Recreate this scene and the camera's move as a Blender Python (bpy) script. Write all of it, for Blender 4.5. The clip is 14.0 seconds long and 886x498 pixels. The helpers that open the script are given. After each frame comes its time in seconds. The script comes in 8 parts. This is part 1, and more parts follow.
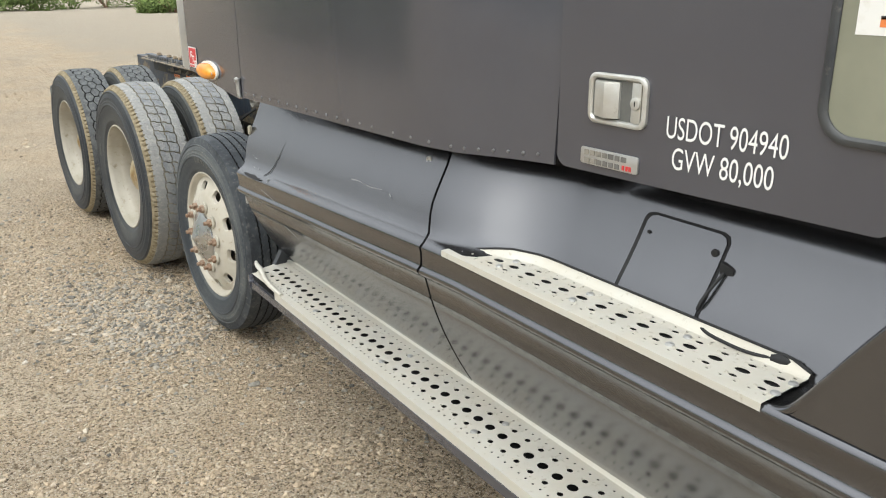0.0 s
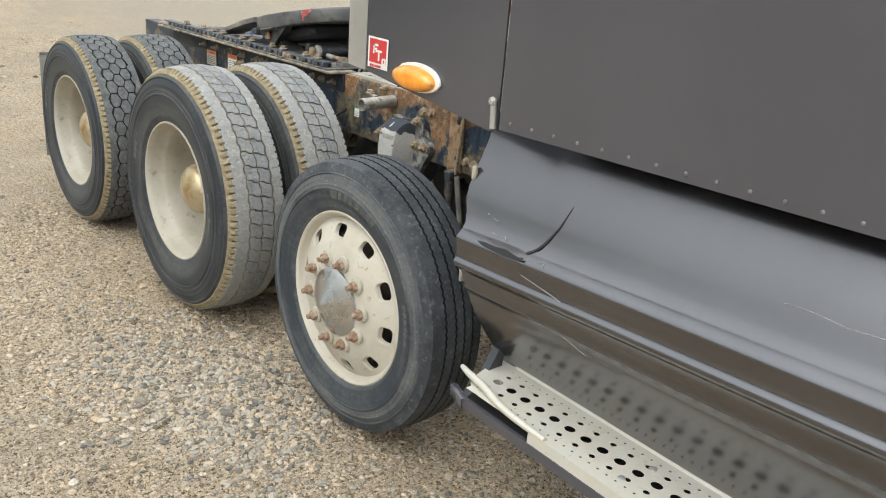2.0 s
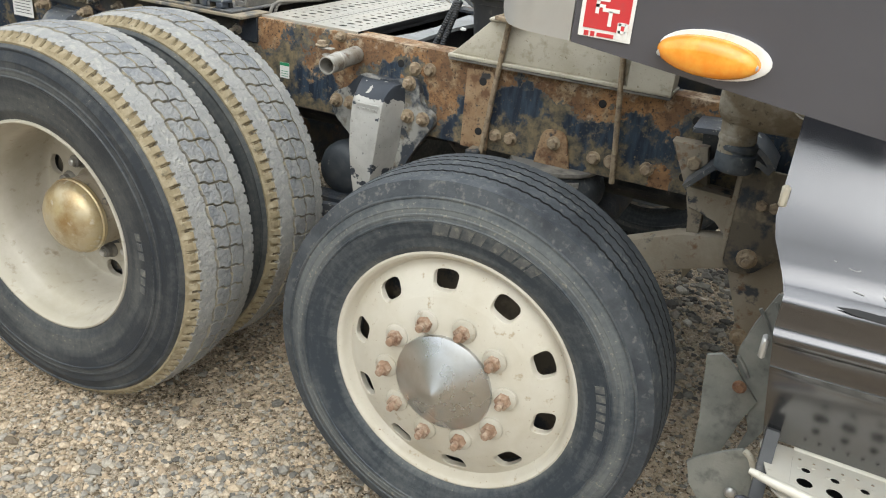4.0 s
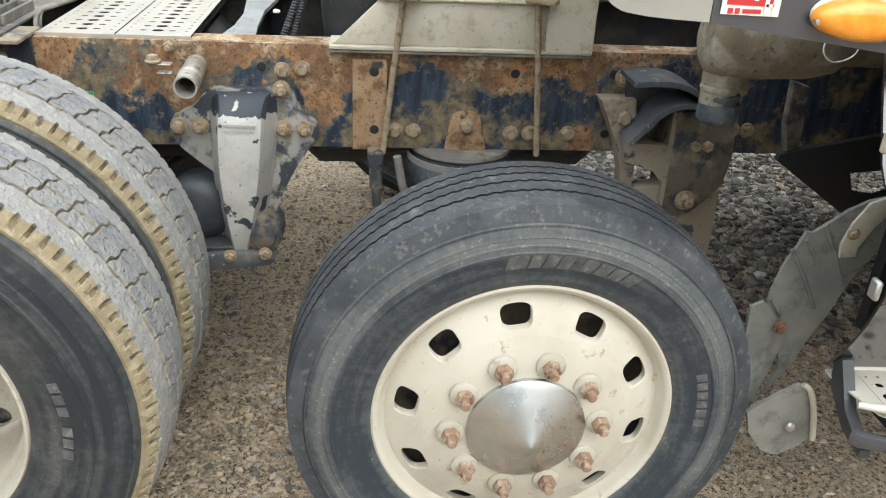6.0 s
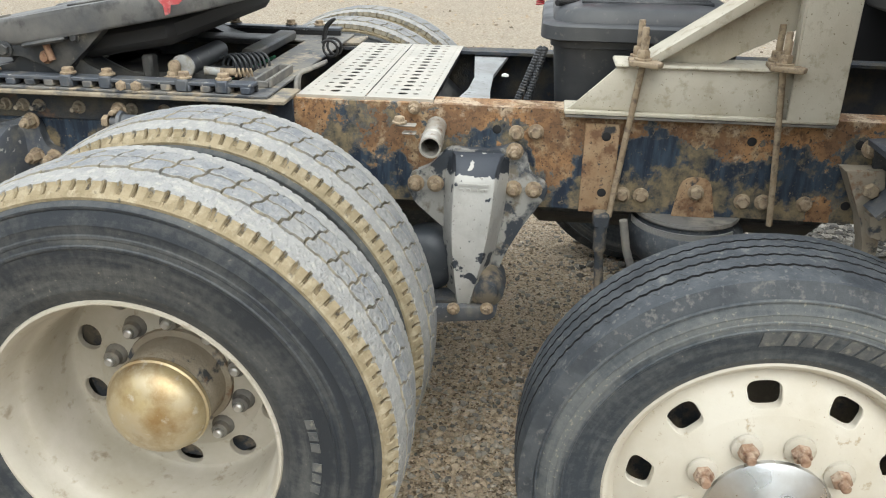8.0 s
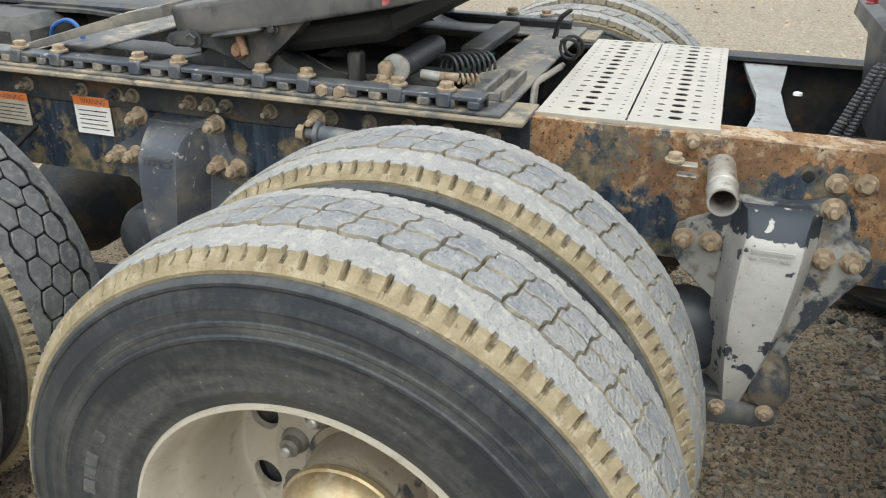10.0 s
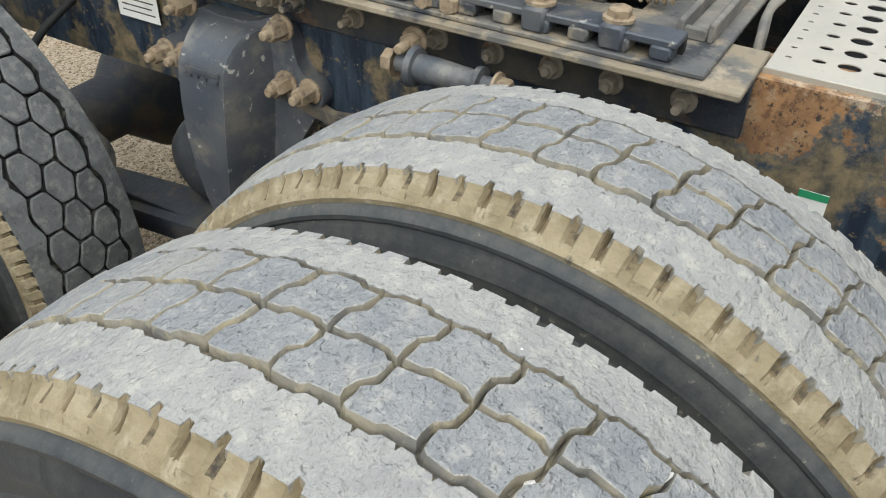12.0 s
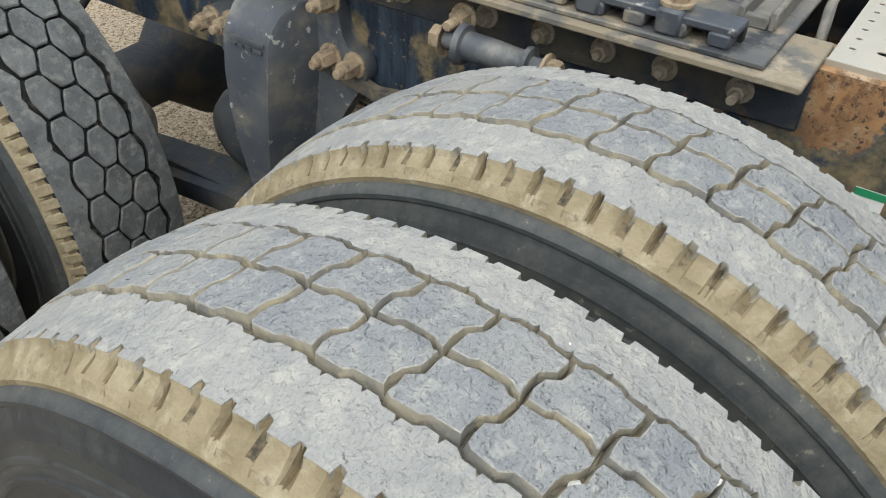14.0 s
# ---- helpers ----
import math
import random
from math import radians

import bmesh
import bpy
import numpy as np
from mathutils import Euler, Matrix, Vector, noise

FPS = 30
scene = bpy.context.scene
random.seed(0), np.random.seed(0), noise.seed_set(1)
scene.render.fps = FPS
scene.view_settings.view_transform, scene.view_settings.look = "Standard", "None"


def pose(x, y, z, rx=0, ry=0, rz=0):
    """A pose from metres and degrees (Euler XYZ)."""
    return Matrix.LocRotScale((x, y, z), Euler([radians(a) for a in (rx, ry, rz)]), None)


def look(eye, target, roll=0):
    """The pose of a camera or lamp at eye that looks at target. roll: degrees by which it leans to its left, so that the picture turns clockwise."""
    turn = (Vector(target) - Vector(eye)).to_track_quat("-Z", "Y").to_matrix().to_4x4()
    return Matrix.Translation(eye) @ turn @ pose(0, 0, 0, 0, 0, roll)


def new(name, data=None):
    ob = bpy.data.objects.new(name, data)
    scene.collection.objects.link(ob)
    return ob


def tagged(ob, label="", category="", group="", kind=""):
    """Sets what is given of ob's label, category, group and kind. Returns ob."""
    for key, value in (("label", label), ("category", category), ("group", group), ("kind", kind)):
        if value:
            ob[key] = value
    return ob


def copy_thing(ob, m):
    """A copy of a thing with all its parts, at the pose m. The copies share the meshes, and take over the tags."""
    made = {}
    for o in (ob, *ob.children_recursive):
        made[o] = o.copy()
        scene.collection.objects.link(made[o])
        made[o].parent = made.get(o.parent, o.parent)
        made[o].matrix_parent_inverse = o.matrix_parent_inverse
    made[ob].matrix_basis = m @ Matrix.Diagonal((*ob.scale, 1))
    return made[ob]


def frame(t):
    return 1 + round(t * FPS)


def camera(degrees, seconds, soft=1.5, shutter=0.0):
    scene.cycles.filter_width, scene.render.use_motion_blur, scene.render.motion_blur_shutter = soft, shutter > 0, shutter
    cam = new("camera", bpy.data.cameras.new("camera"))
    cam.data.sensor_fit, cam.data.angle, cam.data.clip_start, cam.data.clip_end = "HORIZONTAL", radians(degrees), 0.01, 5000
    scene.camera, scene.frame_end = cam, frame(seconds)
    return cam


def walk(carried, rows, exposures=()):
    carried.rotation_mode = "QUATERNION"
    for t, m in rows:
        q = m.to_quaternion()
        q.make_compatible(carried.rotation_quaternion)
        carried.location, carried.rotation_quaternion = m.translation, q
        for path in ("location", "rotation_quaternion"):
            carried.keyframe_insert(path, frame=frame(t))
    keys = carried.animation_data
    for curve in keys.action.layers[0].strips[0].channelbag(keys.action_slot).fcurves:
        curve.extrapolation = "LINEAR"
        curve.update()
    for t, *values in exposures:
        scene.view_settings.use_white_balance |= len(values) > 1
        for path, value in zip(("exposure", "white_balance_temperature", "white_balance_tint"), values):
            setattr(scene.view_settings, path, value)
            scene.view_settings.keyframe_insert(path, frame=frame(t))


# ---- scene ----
cam = camera(57.27, 14.0, 1.1)
PATH = [
    (0, (-2.435, -3.523, 1.661), (-1.314, -1.996, 1.018), -0.28),
    (0.5, (-2.499, -3.175, 1.670), (-1.401, -1.624, 1.047), 1.12),
    (1, (-2.619, -2.785, 1.649), (-1.481, -1.260, 1.033), 3.35),
    (1.5, (-2.614, -2.396, 1.607), (-1.405, -0.950, 0.939), 3.05),
    (2, (-2.606, -1.978, 1.617), (-1.333, -0.598, 0.927), 4.62),
    (2.2, (-2.628, -1.827, 1.592), (-1.344, -0.459, 0.898), 4.81),
    (4.3, (-2.556, -0.328, 1.516), (-0.862, 0.276, 0.641), 4.06),
    (4.5, (-2.499, -0.210, 1.504), (-0.790, 0.331, 0.616), 2.86),
    (5, (-2.379, 0.036, 1.517), (-0.640, 0.453, 0.621), 1.77),
    (5.5, (-2.396, 0.261, 1.510), (-0.613, 0.300, 0.603), 2.36),
    (6, (-2.410, 0.371, 1.517), (-0.641, 0.179, 0.604), 3.03),
    (6.5, (-2.414, 0.406, 1.511), (-0.627, 0.187, 0.640), 3.07),
    (7, (-2.416, 0.418, 1.514), (-0.641, 0.160, 0.629), 3.42),
    (7.5, (-2.420, 0.450, 1.521), (-0.638, 0.385, 0.615), 1.84),
    (8, (-2.430, 0.522, 1.539), (-0.612, 0.734, 0.732), 0.86),
    (8.5, (-2.433, 0.584, 1.541), (-0.649, 1.102, 0.800), 0.56),
    (8.7, (-2.409, 0.596, 1.556), (-0.647, 1.185, 0.817), 0.69),
    (10.8, (-1.600, 0.951, 1.483), (0.042, 1.554, 0.513), -0.24),
    (11, (-1.510, 0.970, 1.483), (0.075, 1.645, 0.467), -0.60),
    (11.5, (-1.414, 1.008, 1.465), (0.021, 1.791, 0.313), 0.25),
    (12, (-1.394, 1.014, 1.457), (-0.008, 1.819, 0.260), 1.32),
    (12.5, (-1.378, 1.014, 1.458), (-0.021, 1.824, 0.233), 1.96),
    (13, (-1.372, 1.013, 1.459), (-0.015, 1.796, 0.216), 2.88),
    (13.5, (-1.379, 1.018, 1.457), (-0.054, 1.838, 0.203), 2.21),
    (14, (-1.388, 1.034, 1.454), (-0.071, 1.880, 0.209), 2.35),
]
walk(cam, [(t, look(eye, target, roll)) for t, eye, target, roll in PATH], [(0, 0.74, 6500, 5), (2.2, 0.76, 6500, 5), (4.5, 0.88, 6500, 5), (6, 1.06, 6500, 5), (7.5, 1.06, 6500, 5), (8.0, 1.0, 6500, 5), (8.5, 0.85, 6500, 5), (11, 0.82, 6500, 5), (12.5, 0.66, 6500, 5), (14, 0.66, 6500, 5)])

# ---- light ----
world = bpy.data.worlds.new("overcast_sky")
scene.world = world
world.use_nodes = True
wn, wl = world.node_tree.nodes, world.node_tree.links
wn.clear()
SUN_EL, SUN_ROT = radians(52), radians(250)
sky = wn.new("ShaderNodeTexSky")
sky.sky_type, sky.sun_disc, sky.sun_elevation, sky.sun_rotation = "NISHITA", False, SUN_EL, SUN_ROT
sky.air_density, sky.dust_density, sky.ozone_density = 1.0, 6.0, 1.0
grey = wn.new("ShaderNodeHueSaturation")
grey.inputs["Saturation"].default_value = 0.35
bg = wn.new("ShaderNodeBackground")
bg.inputs["Strength"].default_value = 0.15
wout = wn.new("ShaderNodeOutputWorld")
wl.new(sky.outputs[0], grey.inputs["Color"])
# a bright cloud layer, lighter overhead than at the horizon
place = wn.new("ShaderNodeTexCoord")
axes = wn.new("ShaderNodeSeparateXYZ")
wl.new(place.outputs["Generated"], axes.inputs[0])
height = wn.new("ShaderNodeMapRange")
height.inputs["From Min"].default_value, height.inputs["From Max"].default_value = 0.0, 1.0
height.inputs["To Min"].default_value, height.inputs["To Max"].default_value = 2.8, 10.5
wl.new(axes.outputs["Z"], height.inputs["Value"])
cloud = wn.new("ShaderNodeVectorMath")
cloud.operation = "SCALE"
cloud.inputs[0].default_value = (0.97, 1.0, 1.06)
wl.new(height.outputs[0], cloud.inputs["Scale"])
cover = wn.new("ShaderNodeMix")
cover.data_type = "RGBA"
cover.inputs["Factor"].default_value = 0.75
wl.new(grey.outputs[0], cover.inputs[6])
wl.new(cloud.outputs[0], cover.inputs[7])
wl.new(cover.outputs[2], bg.inputs["Color"])
wl.new(bg.outputs[0], wout.inputs["Surface"])
sun_data = bpy.data.lights.new("sun", "SUN")
sun_data.energy, sun_data.angle, sun_data.color = 0.7, radians(70), (1.0, 0.975, 0.94)
sun = new("sun", sun_data)
sun.matrix_world = look((-6, -4, 9), (0, 0, 0))


# ---- materials ----
def mat(name, base=(0.5, 0.5, 0.5), rough=0.6, metal=0.0, layers=(), bump=(), rough_var=0.0, coat=0.0, spec=0.5):
    """base colour; layers: (colour, scale, threshold, softness, detail) patches of another colour by noise; bump: (scale, strength, metres) grain."""
    m = bpy.data.materials.new(name)
    m.use_nodes = True
    n, l = m.node_tree.nodes, m.node_tree.links
    b = n["Principled BSDF"]
    b.inputs["Roughness"].default_value, b.inputs["Metallic"].default_value = rough, metal
    b.inputs["Coat Weight"].default_value, b.inputs["Coat Roughness"].default_value = coat, 0.12
    b.inputs["Specular IOR Level"].default_value = spec
    co = n.new("ShaderNodeTexCoord")
    colour = n.new("ShaderNodeRGB")
    colour.outputs[0].default_value = (*base, 1)
    out = colour.outputs[0]
    for i, (c, scale, thr, soft, det) in enumerate(layers):
        t = n.new("ShaderNodeTexNoise")
        t.inputs["Scale"].default_value, t.inputs["Detail"].default_value = scale, det
        t.inputs["Roughness"].default_value = 0.62
        off = n.new("ShaderNodeMapping")
        off.inputs["Location"].default_value = (3.7 * i, 1.3 * i, 5.1 * i)
        l.new(co.outputs["Object"], off.inputs["Vector"])
        l.new(off.outputs[0], t.inputs["Vector"])
        r = n.new("ShaderNodeMapRange")
        r.inputs["From Min"].default_value, r.inputs["From Max"].default_value = thr - soft, thr + soft
        l.new(t.outputs["Fac"], r.inputs["Value"])
        x = n.new("ShaderNodeMix")
        x.data_type = "RGBA"
        l.new(r.outputs[0], x.inputs["Factor"])
        l.new(out, x.inputs[6])
        x.inputs[7].default_value = (*c, 1)
        out = x.outputs[2]
    l.new(out, b.inputs["Base Color"])
    last = None
    for scale, strength, dist in bump:
        t = n.new("ShaderNodeTexNoise")
        t.inputs["Scale"].default_value, t.inputs["Detail"].default_value = scale, 4
        l.new(co.outputs["Object"], t.inputs["Vector"])
        k = n.new("ShaderNodeBump")
        k.inputs["Strength"].default_value, k.inputs["Distance"].default_value = strength, dist
        l.new(t.outputs["Fac"], k.inputs["Height"])
        if last:
            l.new(last, k.inputs["Normal"])
        last = k.outputs[0]
    if last:
        l.new(last, b.inputs["Normal"])
    if rough_var:
        t = n.new("ShaderNodeTexNoise")
        t.inputs["Scale"].default_value, t.inputs["Detail"].default_value = 9, 5
        l.new(co.outputs["Object"], t.inputs["Vector"])
        r = n.new("ShaderNodeMapRange")
        r.inputs["From Min"].default_value, r.inputs["From Max"].default_value = 0.3, 0.7
        r.inputs["To Min"].default_value, r.inputs["To Max"].default_value = rough - rough_var, min(1, rough + rough_var)
        l.new(t.outputs["Fac"], r.inputs["Value"])
        l.new(r.outputs[0], b.inputs["Roughness"])
    return m


PAINT = mat("grey_truck_paint", (0.099, 0.100, 0.118), 0.19, 0.42, [((0.108, 0.110, 0.129), 3, 0.6, 0.15, 4)], [(900, 0.02, 0.001)], 0.04, 0.5)
SKIRT = mat("satin_skirt_paint", (0.143, 0.1425, 0.150), 0.215, 0.9, [((0.160, 0.1595, 0.167), 4, 0.58, 0.2, 5)], [(3, 0.03, 0.012), (700, 0.015, 0.001)], 0.03, 0.45)
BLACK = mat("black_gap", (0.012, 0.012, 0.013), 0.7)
TREAD = mat("dusty_tread_rubber", (0.258, 0.264, 0.270), 0.95, 0, [((0.200, 0.211, 0.227), 20, 0.53, 0.14, 9), ((0.33, 0.329, 0.317), 70, 0.58, 0.06, 9), ((0.090, 0.095, 0.103), 210, 0.67, 0.025, 8), ((0.315, 0.310, 0.293), 7, 0.58, 0.14, 6)], [(42, 0.65, 0.013), (120, 0.9, 0.009), (360, 0.6, 0.004)], spec=0.2)
TREAD_PALE = mat("pale_worn_tread_rubber", (0.322, 0.319, 0.305), 0.95, 0, [((0.268, 0.269, 0.266), 18, 0.54, 0.15, 9), ((0.385, 0.374, 0.343), 55, 0.58, 0.07, 9), ((0.14, 0.14, 0.136), 210, 0.68, 0.025, 7)], [(38, 0.6, 0.013), (120, 0.8, 0.008), (360, 0.55, 0.004)], spec=0.2)
TREAD_DARK = mat("dark_tread_rubber", (0.128, 0.133, 0.135), 0.92, 0, [((0.085, 0.089, 0.092), 20, 0.5, 0.12, 8), ((0.175, 0.174, 0.165), 60, 0.58, 0.08, 8), ((0.05, 0.053, 0.056), 180, 0.66, 0.03, 7)], [(45, 0.4, 0.006), (200, 0.5, 0.003)], spec=0.2)
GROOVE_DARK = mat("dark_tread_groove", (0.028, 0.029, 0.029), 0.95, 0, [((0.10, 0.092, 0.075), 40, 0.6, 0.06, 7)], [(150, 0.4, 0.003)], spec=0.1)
GROOVE_FLOOR = mat("dust_filled_groove_floor", (0.135, 0.125, 0.10), 0.97, 0, [((0.27, 0.24, 0.175), 24, 0.53, 0.08, 7), ((0.055, 0.054, 0.05), 50, 0.6, 0.06, 7)], [(200, 0.5, 0.002)], spec=0.1)
GROOVE = mat("dirty_tread_groove", (0.315, 0.285, 0.222), 0.97, 0, [((0.19, 0.185, 0.172), 26, 0.53, 0.10, 7), ((0.39, 0.345, 0.245), 40, 0.60, 0.06, 6)], [(150, 0.5, 0.004)], spec=0.1)
LUG_DUST = mat("dust_caked_shoulder_rubber", (0.29, 0.242, 0.160), 0.97, 0, [((0.21, 0.172, 0.108), 18, 0.53, 0.12, 7), ((0.345, 0.298, 0.21), 40, 0.58, 0.08, 7), ((0.13, 0.118, 0.092), 70, 0.66, 0.06, 7)], [(60, 0.4, 0.004), (240, 0.5, 0.003)], spec=0.1)
TAG_TREAD = mat("ribbed_tread_rubber", (0.036, 0.042, 0.050), 0.68, 0, [((0.066, 0.073, 0.080), 14, 0.52, 0.12, 8), ((0.125, 0.126, 0.12), 70, 0.61, 0.06, 8), ((0.022, 0.026, 0.032), 9, 0.58, 0.1, 6)], [(60, 0.25, 0.004), (220, 0.3, 0.002)], spec=0.4)
# brown notch dirt, made darker to hold the shade of the scoops
NOTCH = mat("shade_darkened_notch_dirt", (0.150, 0.118, 0.073), 0.97, 0, [((0.22, 0.178, 0.113), 40, 0.54, 0.12, 6), ((0.055, 0.048, 0.039), 55, 0.58, 0.08, 6)], [(150, 0.5, 0.003)], spec=0.1)
RIM = mat("beige_wheel_paint", (0.53, 0.50, 0.43), 0.5, 0, [((0.45, 0.41, 0.33), 6, 0.53, 0.15, 6), ((0.32, 0.255, 0.17), 38, 0.665, 0.05, 8), ((0.20, 0.12, 0.07), 120, 0.70, 0.03, 5)], [(260, 0.08, 0.002)], 0.12)
RIM_DUSTY = mat("dusty_wheel_paint", (0.47, 0.44, 0.38), 0.65, 0, [((0.37, 0.34, 0.27), 6, 0.5, 0.16, 6), ((0.26, 0.22, 0.16), 30, 0.66, 0.08, 8)], [(240, 0.12, 0.002)], 0.12)
CHROME = mat("dull_chrome", (0.60, 0.61, 0.62), 0.30, 1.0, [((0.50, 0.49, 0.47), 10, 0.56, 0.12, 8), ((0.30, 0.25, 0.18), 150, 0.70, 0.03, 6)], [(60, 0.05, 0.004)], 0.09)
GOLD = mat("brassy_dusty_cap", (0.50, 0.40, 0.22), 0.45, 0.6, [((0.52, 0.46, 0.34), 8, 0.5, 0.14, 8), ((0.33, 0.22, 0.10), 12, 0.56, 0.10, 8), ((0.62, 0.58, 0.48), 30, 0.64, 0.06, 7)], [(60, 0.2, 0.003), (200, 0.15, 0.002)], 0.14)
RUST = mat("rusty_steel", (0.20, 0.105, 0.06), 0.9, 0.1, [((0.29, 0.19, 0.125), 30, 0.52, 0.14, 7), ((0.11, 0.052, 0.035), 55, 0.6, 0.1, 7)], [(180, 0.5, 0.003)])
NUT = mat("dusty_rusted_nut", (0.265, 0.170, 0.112), 0.85, 0.05, [((0.42, 0.345, 0.265), 40, 0.54, 0.10, 7), ((0.15, 0.08, 0.05), 60, 0.58, 0.08, 7)], [(180, 0.5, 0.003)])
RUST_TAN = mat("tan_rusty_steel", (0.30, 0.19, 0.105), 0.9, 0.0, [((0.36, 0.255, 0.155), 14, 0.52, 0.10, 9), ((0.17, 0.095, 0.052), 24, 0.55, 0.06, 9), ((0.05, 0.05, 0.052), 16, 0.62, 0.03, 9), ((0.09, 0.06, 0.04), 110, 0.62, 0.03, 7)], [(60, 0.3, 0.004), (180, 0.5, 0.003)])
DIRT = mat("dirt_caked_steel", (0.26, 0.22, 0.165), 0.92, 0.0, [((0.34, 0.30, 0.24), 7, 0.54, 0.12, 8), ((0.06, 0.065, 0.072), 12, 0.59, 0.03, 9), ((0.18, 0.105, 0.06), 20, 0.63, 0.05, 8)], [(90, 0.4, 0.004), (240, 0.3, 0.002)])
DIRT_DARK = mat("dirty_dark_steel", (0.13, 0.11, 0.082), 0.88, 0.0, [((0.04, 0.046, 0.055), 9, 0.52, 0.04, 9), ((0.22, 0.18, 0.13), 16, 0.58, 0.06, 8)], [(90, 0.4, 0.004), (240, 0.3, 0.002)])
DUSTY_BOLT = mat("dusty_bolt_steel", (0.27, 0.2, 0.13), 0.9, 0.1, [((0.36, 0.29, 0.2), 40, 0.5, 0.14, 6), ((0.12, 0.09, 0.07), 60, 0.6, 0.1, 7)], [(220, 0.4, 0.002)])
RAIL_DARK = mat("dirty_navy_frame_paint", (0.028, 0.034, 0.045), 0.65, 0.1, [((0.085, 0.076, 0.058), 9, 0.53, 0.08, 9), ((0.14, 0.082, 0.045), 6, 0.63, 0.03, 10)], [(60, 0.5, 0.006), (240, 0.4, 0.003)], 0.15)

NAVY = mat("chipped_navy_casting", (0.064, 0.074, 0.092), 0.5, 0.1, [((0.11, 0.115, 0.12), 9, 0.55, 0.12, 8), ((0.17, 0.16, 0.14), 16, 0.60, 0.08, 8), ((0.36, 0.35, 0.325), 34, 0.645, 0.012, 10)], [(140, 0.25, 0.003)], 0.1)
SLIDE = mat("dirty_slide_steel", (0.10, 0.102, 0.104), 0.7, 0.2, [((0.19, 0.18, 0.16), 9, 0.5, 0.1, 8), ((0.31, 0.26, 0.19), 20, 0.575, 0.06, 8), ((0.045, 0.05, 0.058), 16, 0.6, 0.04, 8)], [(120, 0.3, 0.003)], 0.12)


def zwash(m, rows):
    """Paint left over on worn metal: rows of (colour, noise scale, threshold, height where it starts, height where it is full, pull)."""
    n, l = m.node_tree.nodes, m.node_tree.links
    b = n["Principled BSDF"]
    co, sep = n.new("ShaderNodeTexCoord"), n.new("ShaderNodeSeparateXYZ")
    l.new(co.outputs["Object"], sep.inputs[0])
    for colour, scale, thr, z0, z1, pull in rows:
        t, lift, add, edge, x = (n.new(k) for k in ("ShaderNodeTexNoise", "ShaderNodeMapRange", "ShaderNodeMath", "ShaderNodeMapRange", "ShaderNodeMix"))
        t.inputs["Scale"].default_value, t.inputs["Detail"].default_value = scale, 8
        l.new(co.outputs["Object"], t.inputs["Vector"])
        lift.inputs["From Min"].default_value, lift.inputs["From Max"].default_value, lift.inputs["To Max"].default_value = z0, z1, pull
        l.new(sep.outputs["Z"], lift.inputs["Value"])
        l.new(t.outputs["Fac"], add.inputs[0])
        l.new(lift.outputs[0], add.inputs[1])
        edge.inputs["From Min"].default_value, edge.inputs["From Max"].default_value = thr - 0.015, thr + 0.015
        l.new(add.outputs[0], edge.inputs["Value"])
        x.data_type = "RGBA"
        l.new(edge.outputs[0], x.inputs["Factor"])
        l.new(b.inputs["Base Color"].links[0].from_socket, x.inputs[6])
        x.inputs[7].default_value = (*colour, 1)
        l.new(x.outputs[2], b.inputs["Base Color"])
    return m


WORN_LEG = mat("worn_grey_casting", (0.47, 0.465, 0.44), 0.6, 0.15, [((0.38, 0.37, 0.345), 14, 0.55, 0.12, 8), ((0.22, 0.21, 0.19), 70, 0.67, 0.04, 8)], [(120, 0.25, 0.003)], 0.1)
zwash(WORN_LEG, [((0.04, 0.047, 0.06), 24, 0.80, 0.862, 0.918, 0.62), ((0.04, 0.047, 0.06), 26, 0.68, 0.74, 0.66, 0.10), ((0.42, 0.41, 0.38), 30, 0.66, 0.60, 0.54, 0.25)])
PLATECAST = mat("chipped_navy_and_grey_casting", (0.05, 0.058, 0.07), 0.6, 0.1, [((0.31, 0.305, 0.285), 6, 0.46, 0.03, 9), ((0.15, 0.13, 0.10), 20, 0.58, 0.06, 8), ((0.04, 0.048, 0.06), 12, 0.56, 0.02, 9)], [(120, 0.25, 0.003)], 0.1)
GREASY = mat("greasy_black_steel", (0.030, 0.033, 0.037), 0.52, 0.2, [((0.115, 0.11, 0.098), 9, 0.55, 0.12, 8), ((0.2, 0.18, 0.15), 30, 0.68, 0.06, 8)], [(90, 0.3, 0.003)], 0.15)
DUSTSTEEL = mat("dust_covered_steel", (0.16, 0.155, 0.145), 0.8, 0.2, [((0.30, 0.275, 0.23), 10, 0.55, 0.12, 8), ((0.07, 0.068, 0.066), 14, 0.62, 0.1, 8)], [(120, 0.3, 0.003)], 0.1)
DECK = mat("worn_aluminium_deck_plate", (0.42, 0.40, 0.352), 0.5, 0.4, [((0.48, 0.44, 0.38), 12, 0.52, 0.15, 7), ((0.36, 0.32, 0.26), 60, 0.67, 0.06, 8)], [(300, 0.15, 0.002)], 0.12)
ALU = mat("dusty_aluminium_tread_plate", (0.58, 0.56, 0.50), 0.55, 0.2, [((0.58, 0.54, 0.46), 12, 0.52, 0.15, 7), ((0.44, 0.40, 0.32), 60, 0.67, 0.06, 8)], [(300, 0.15, 0.002)], 0.12)
PALE = mat("pale_grey_steel", (0.30, 0.31, 0.315), 0.75, 0.1, [((0.22, 0.22, 0.215), 9, 0.52, 0.12, 8), ((0.12, 0.11, 0.10), 30, 0.64, 0.06, 8)], [(160, 0.2, 0.003)])
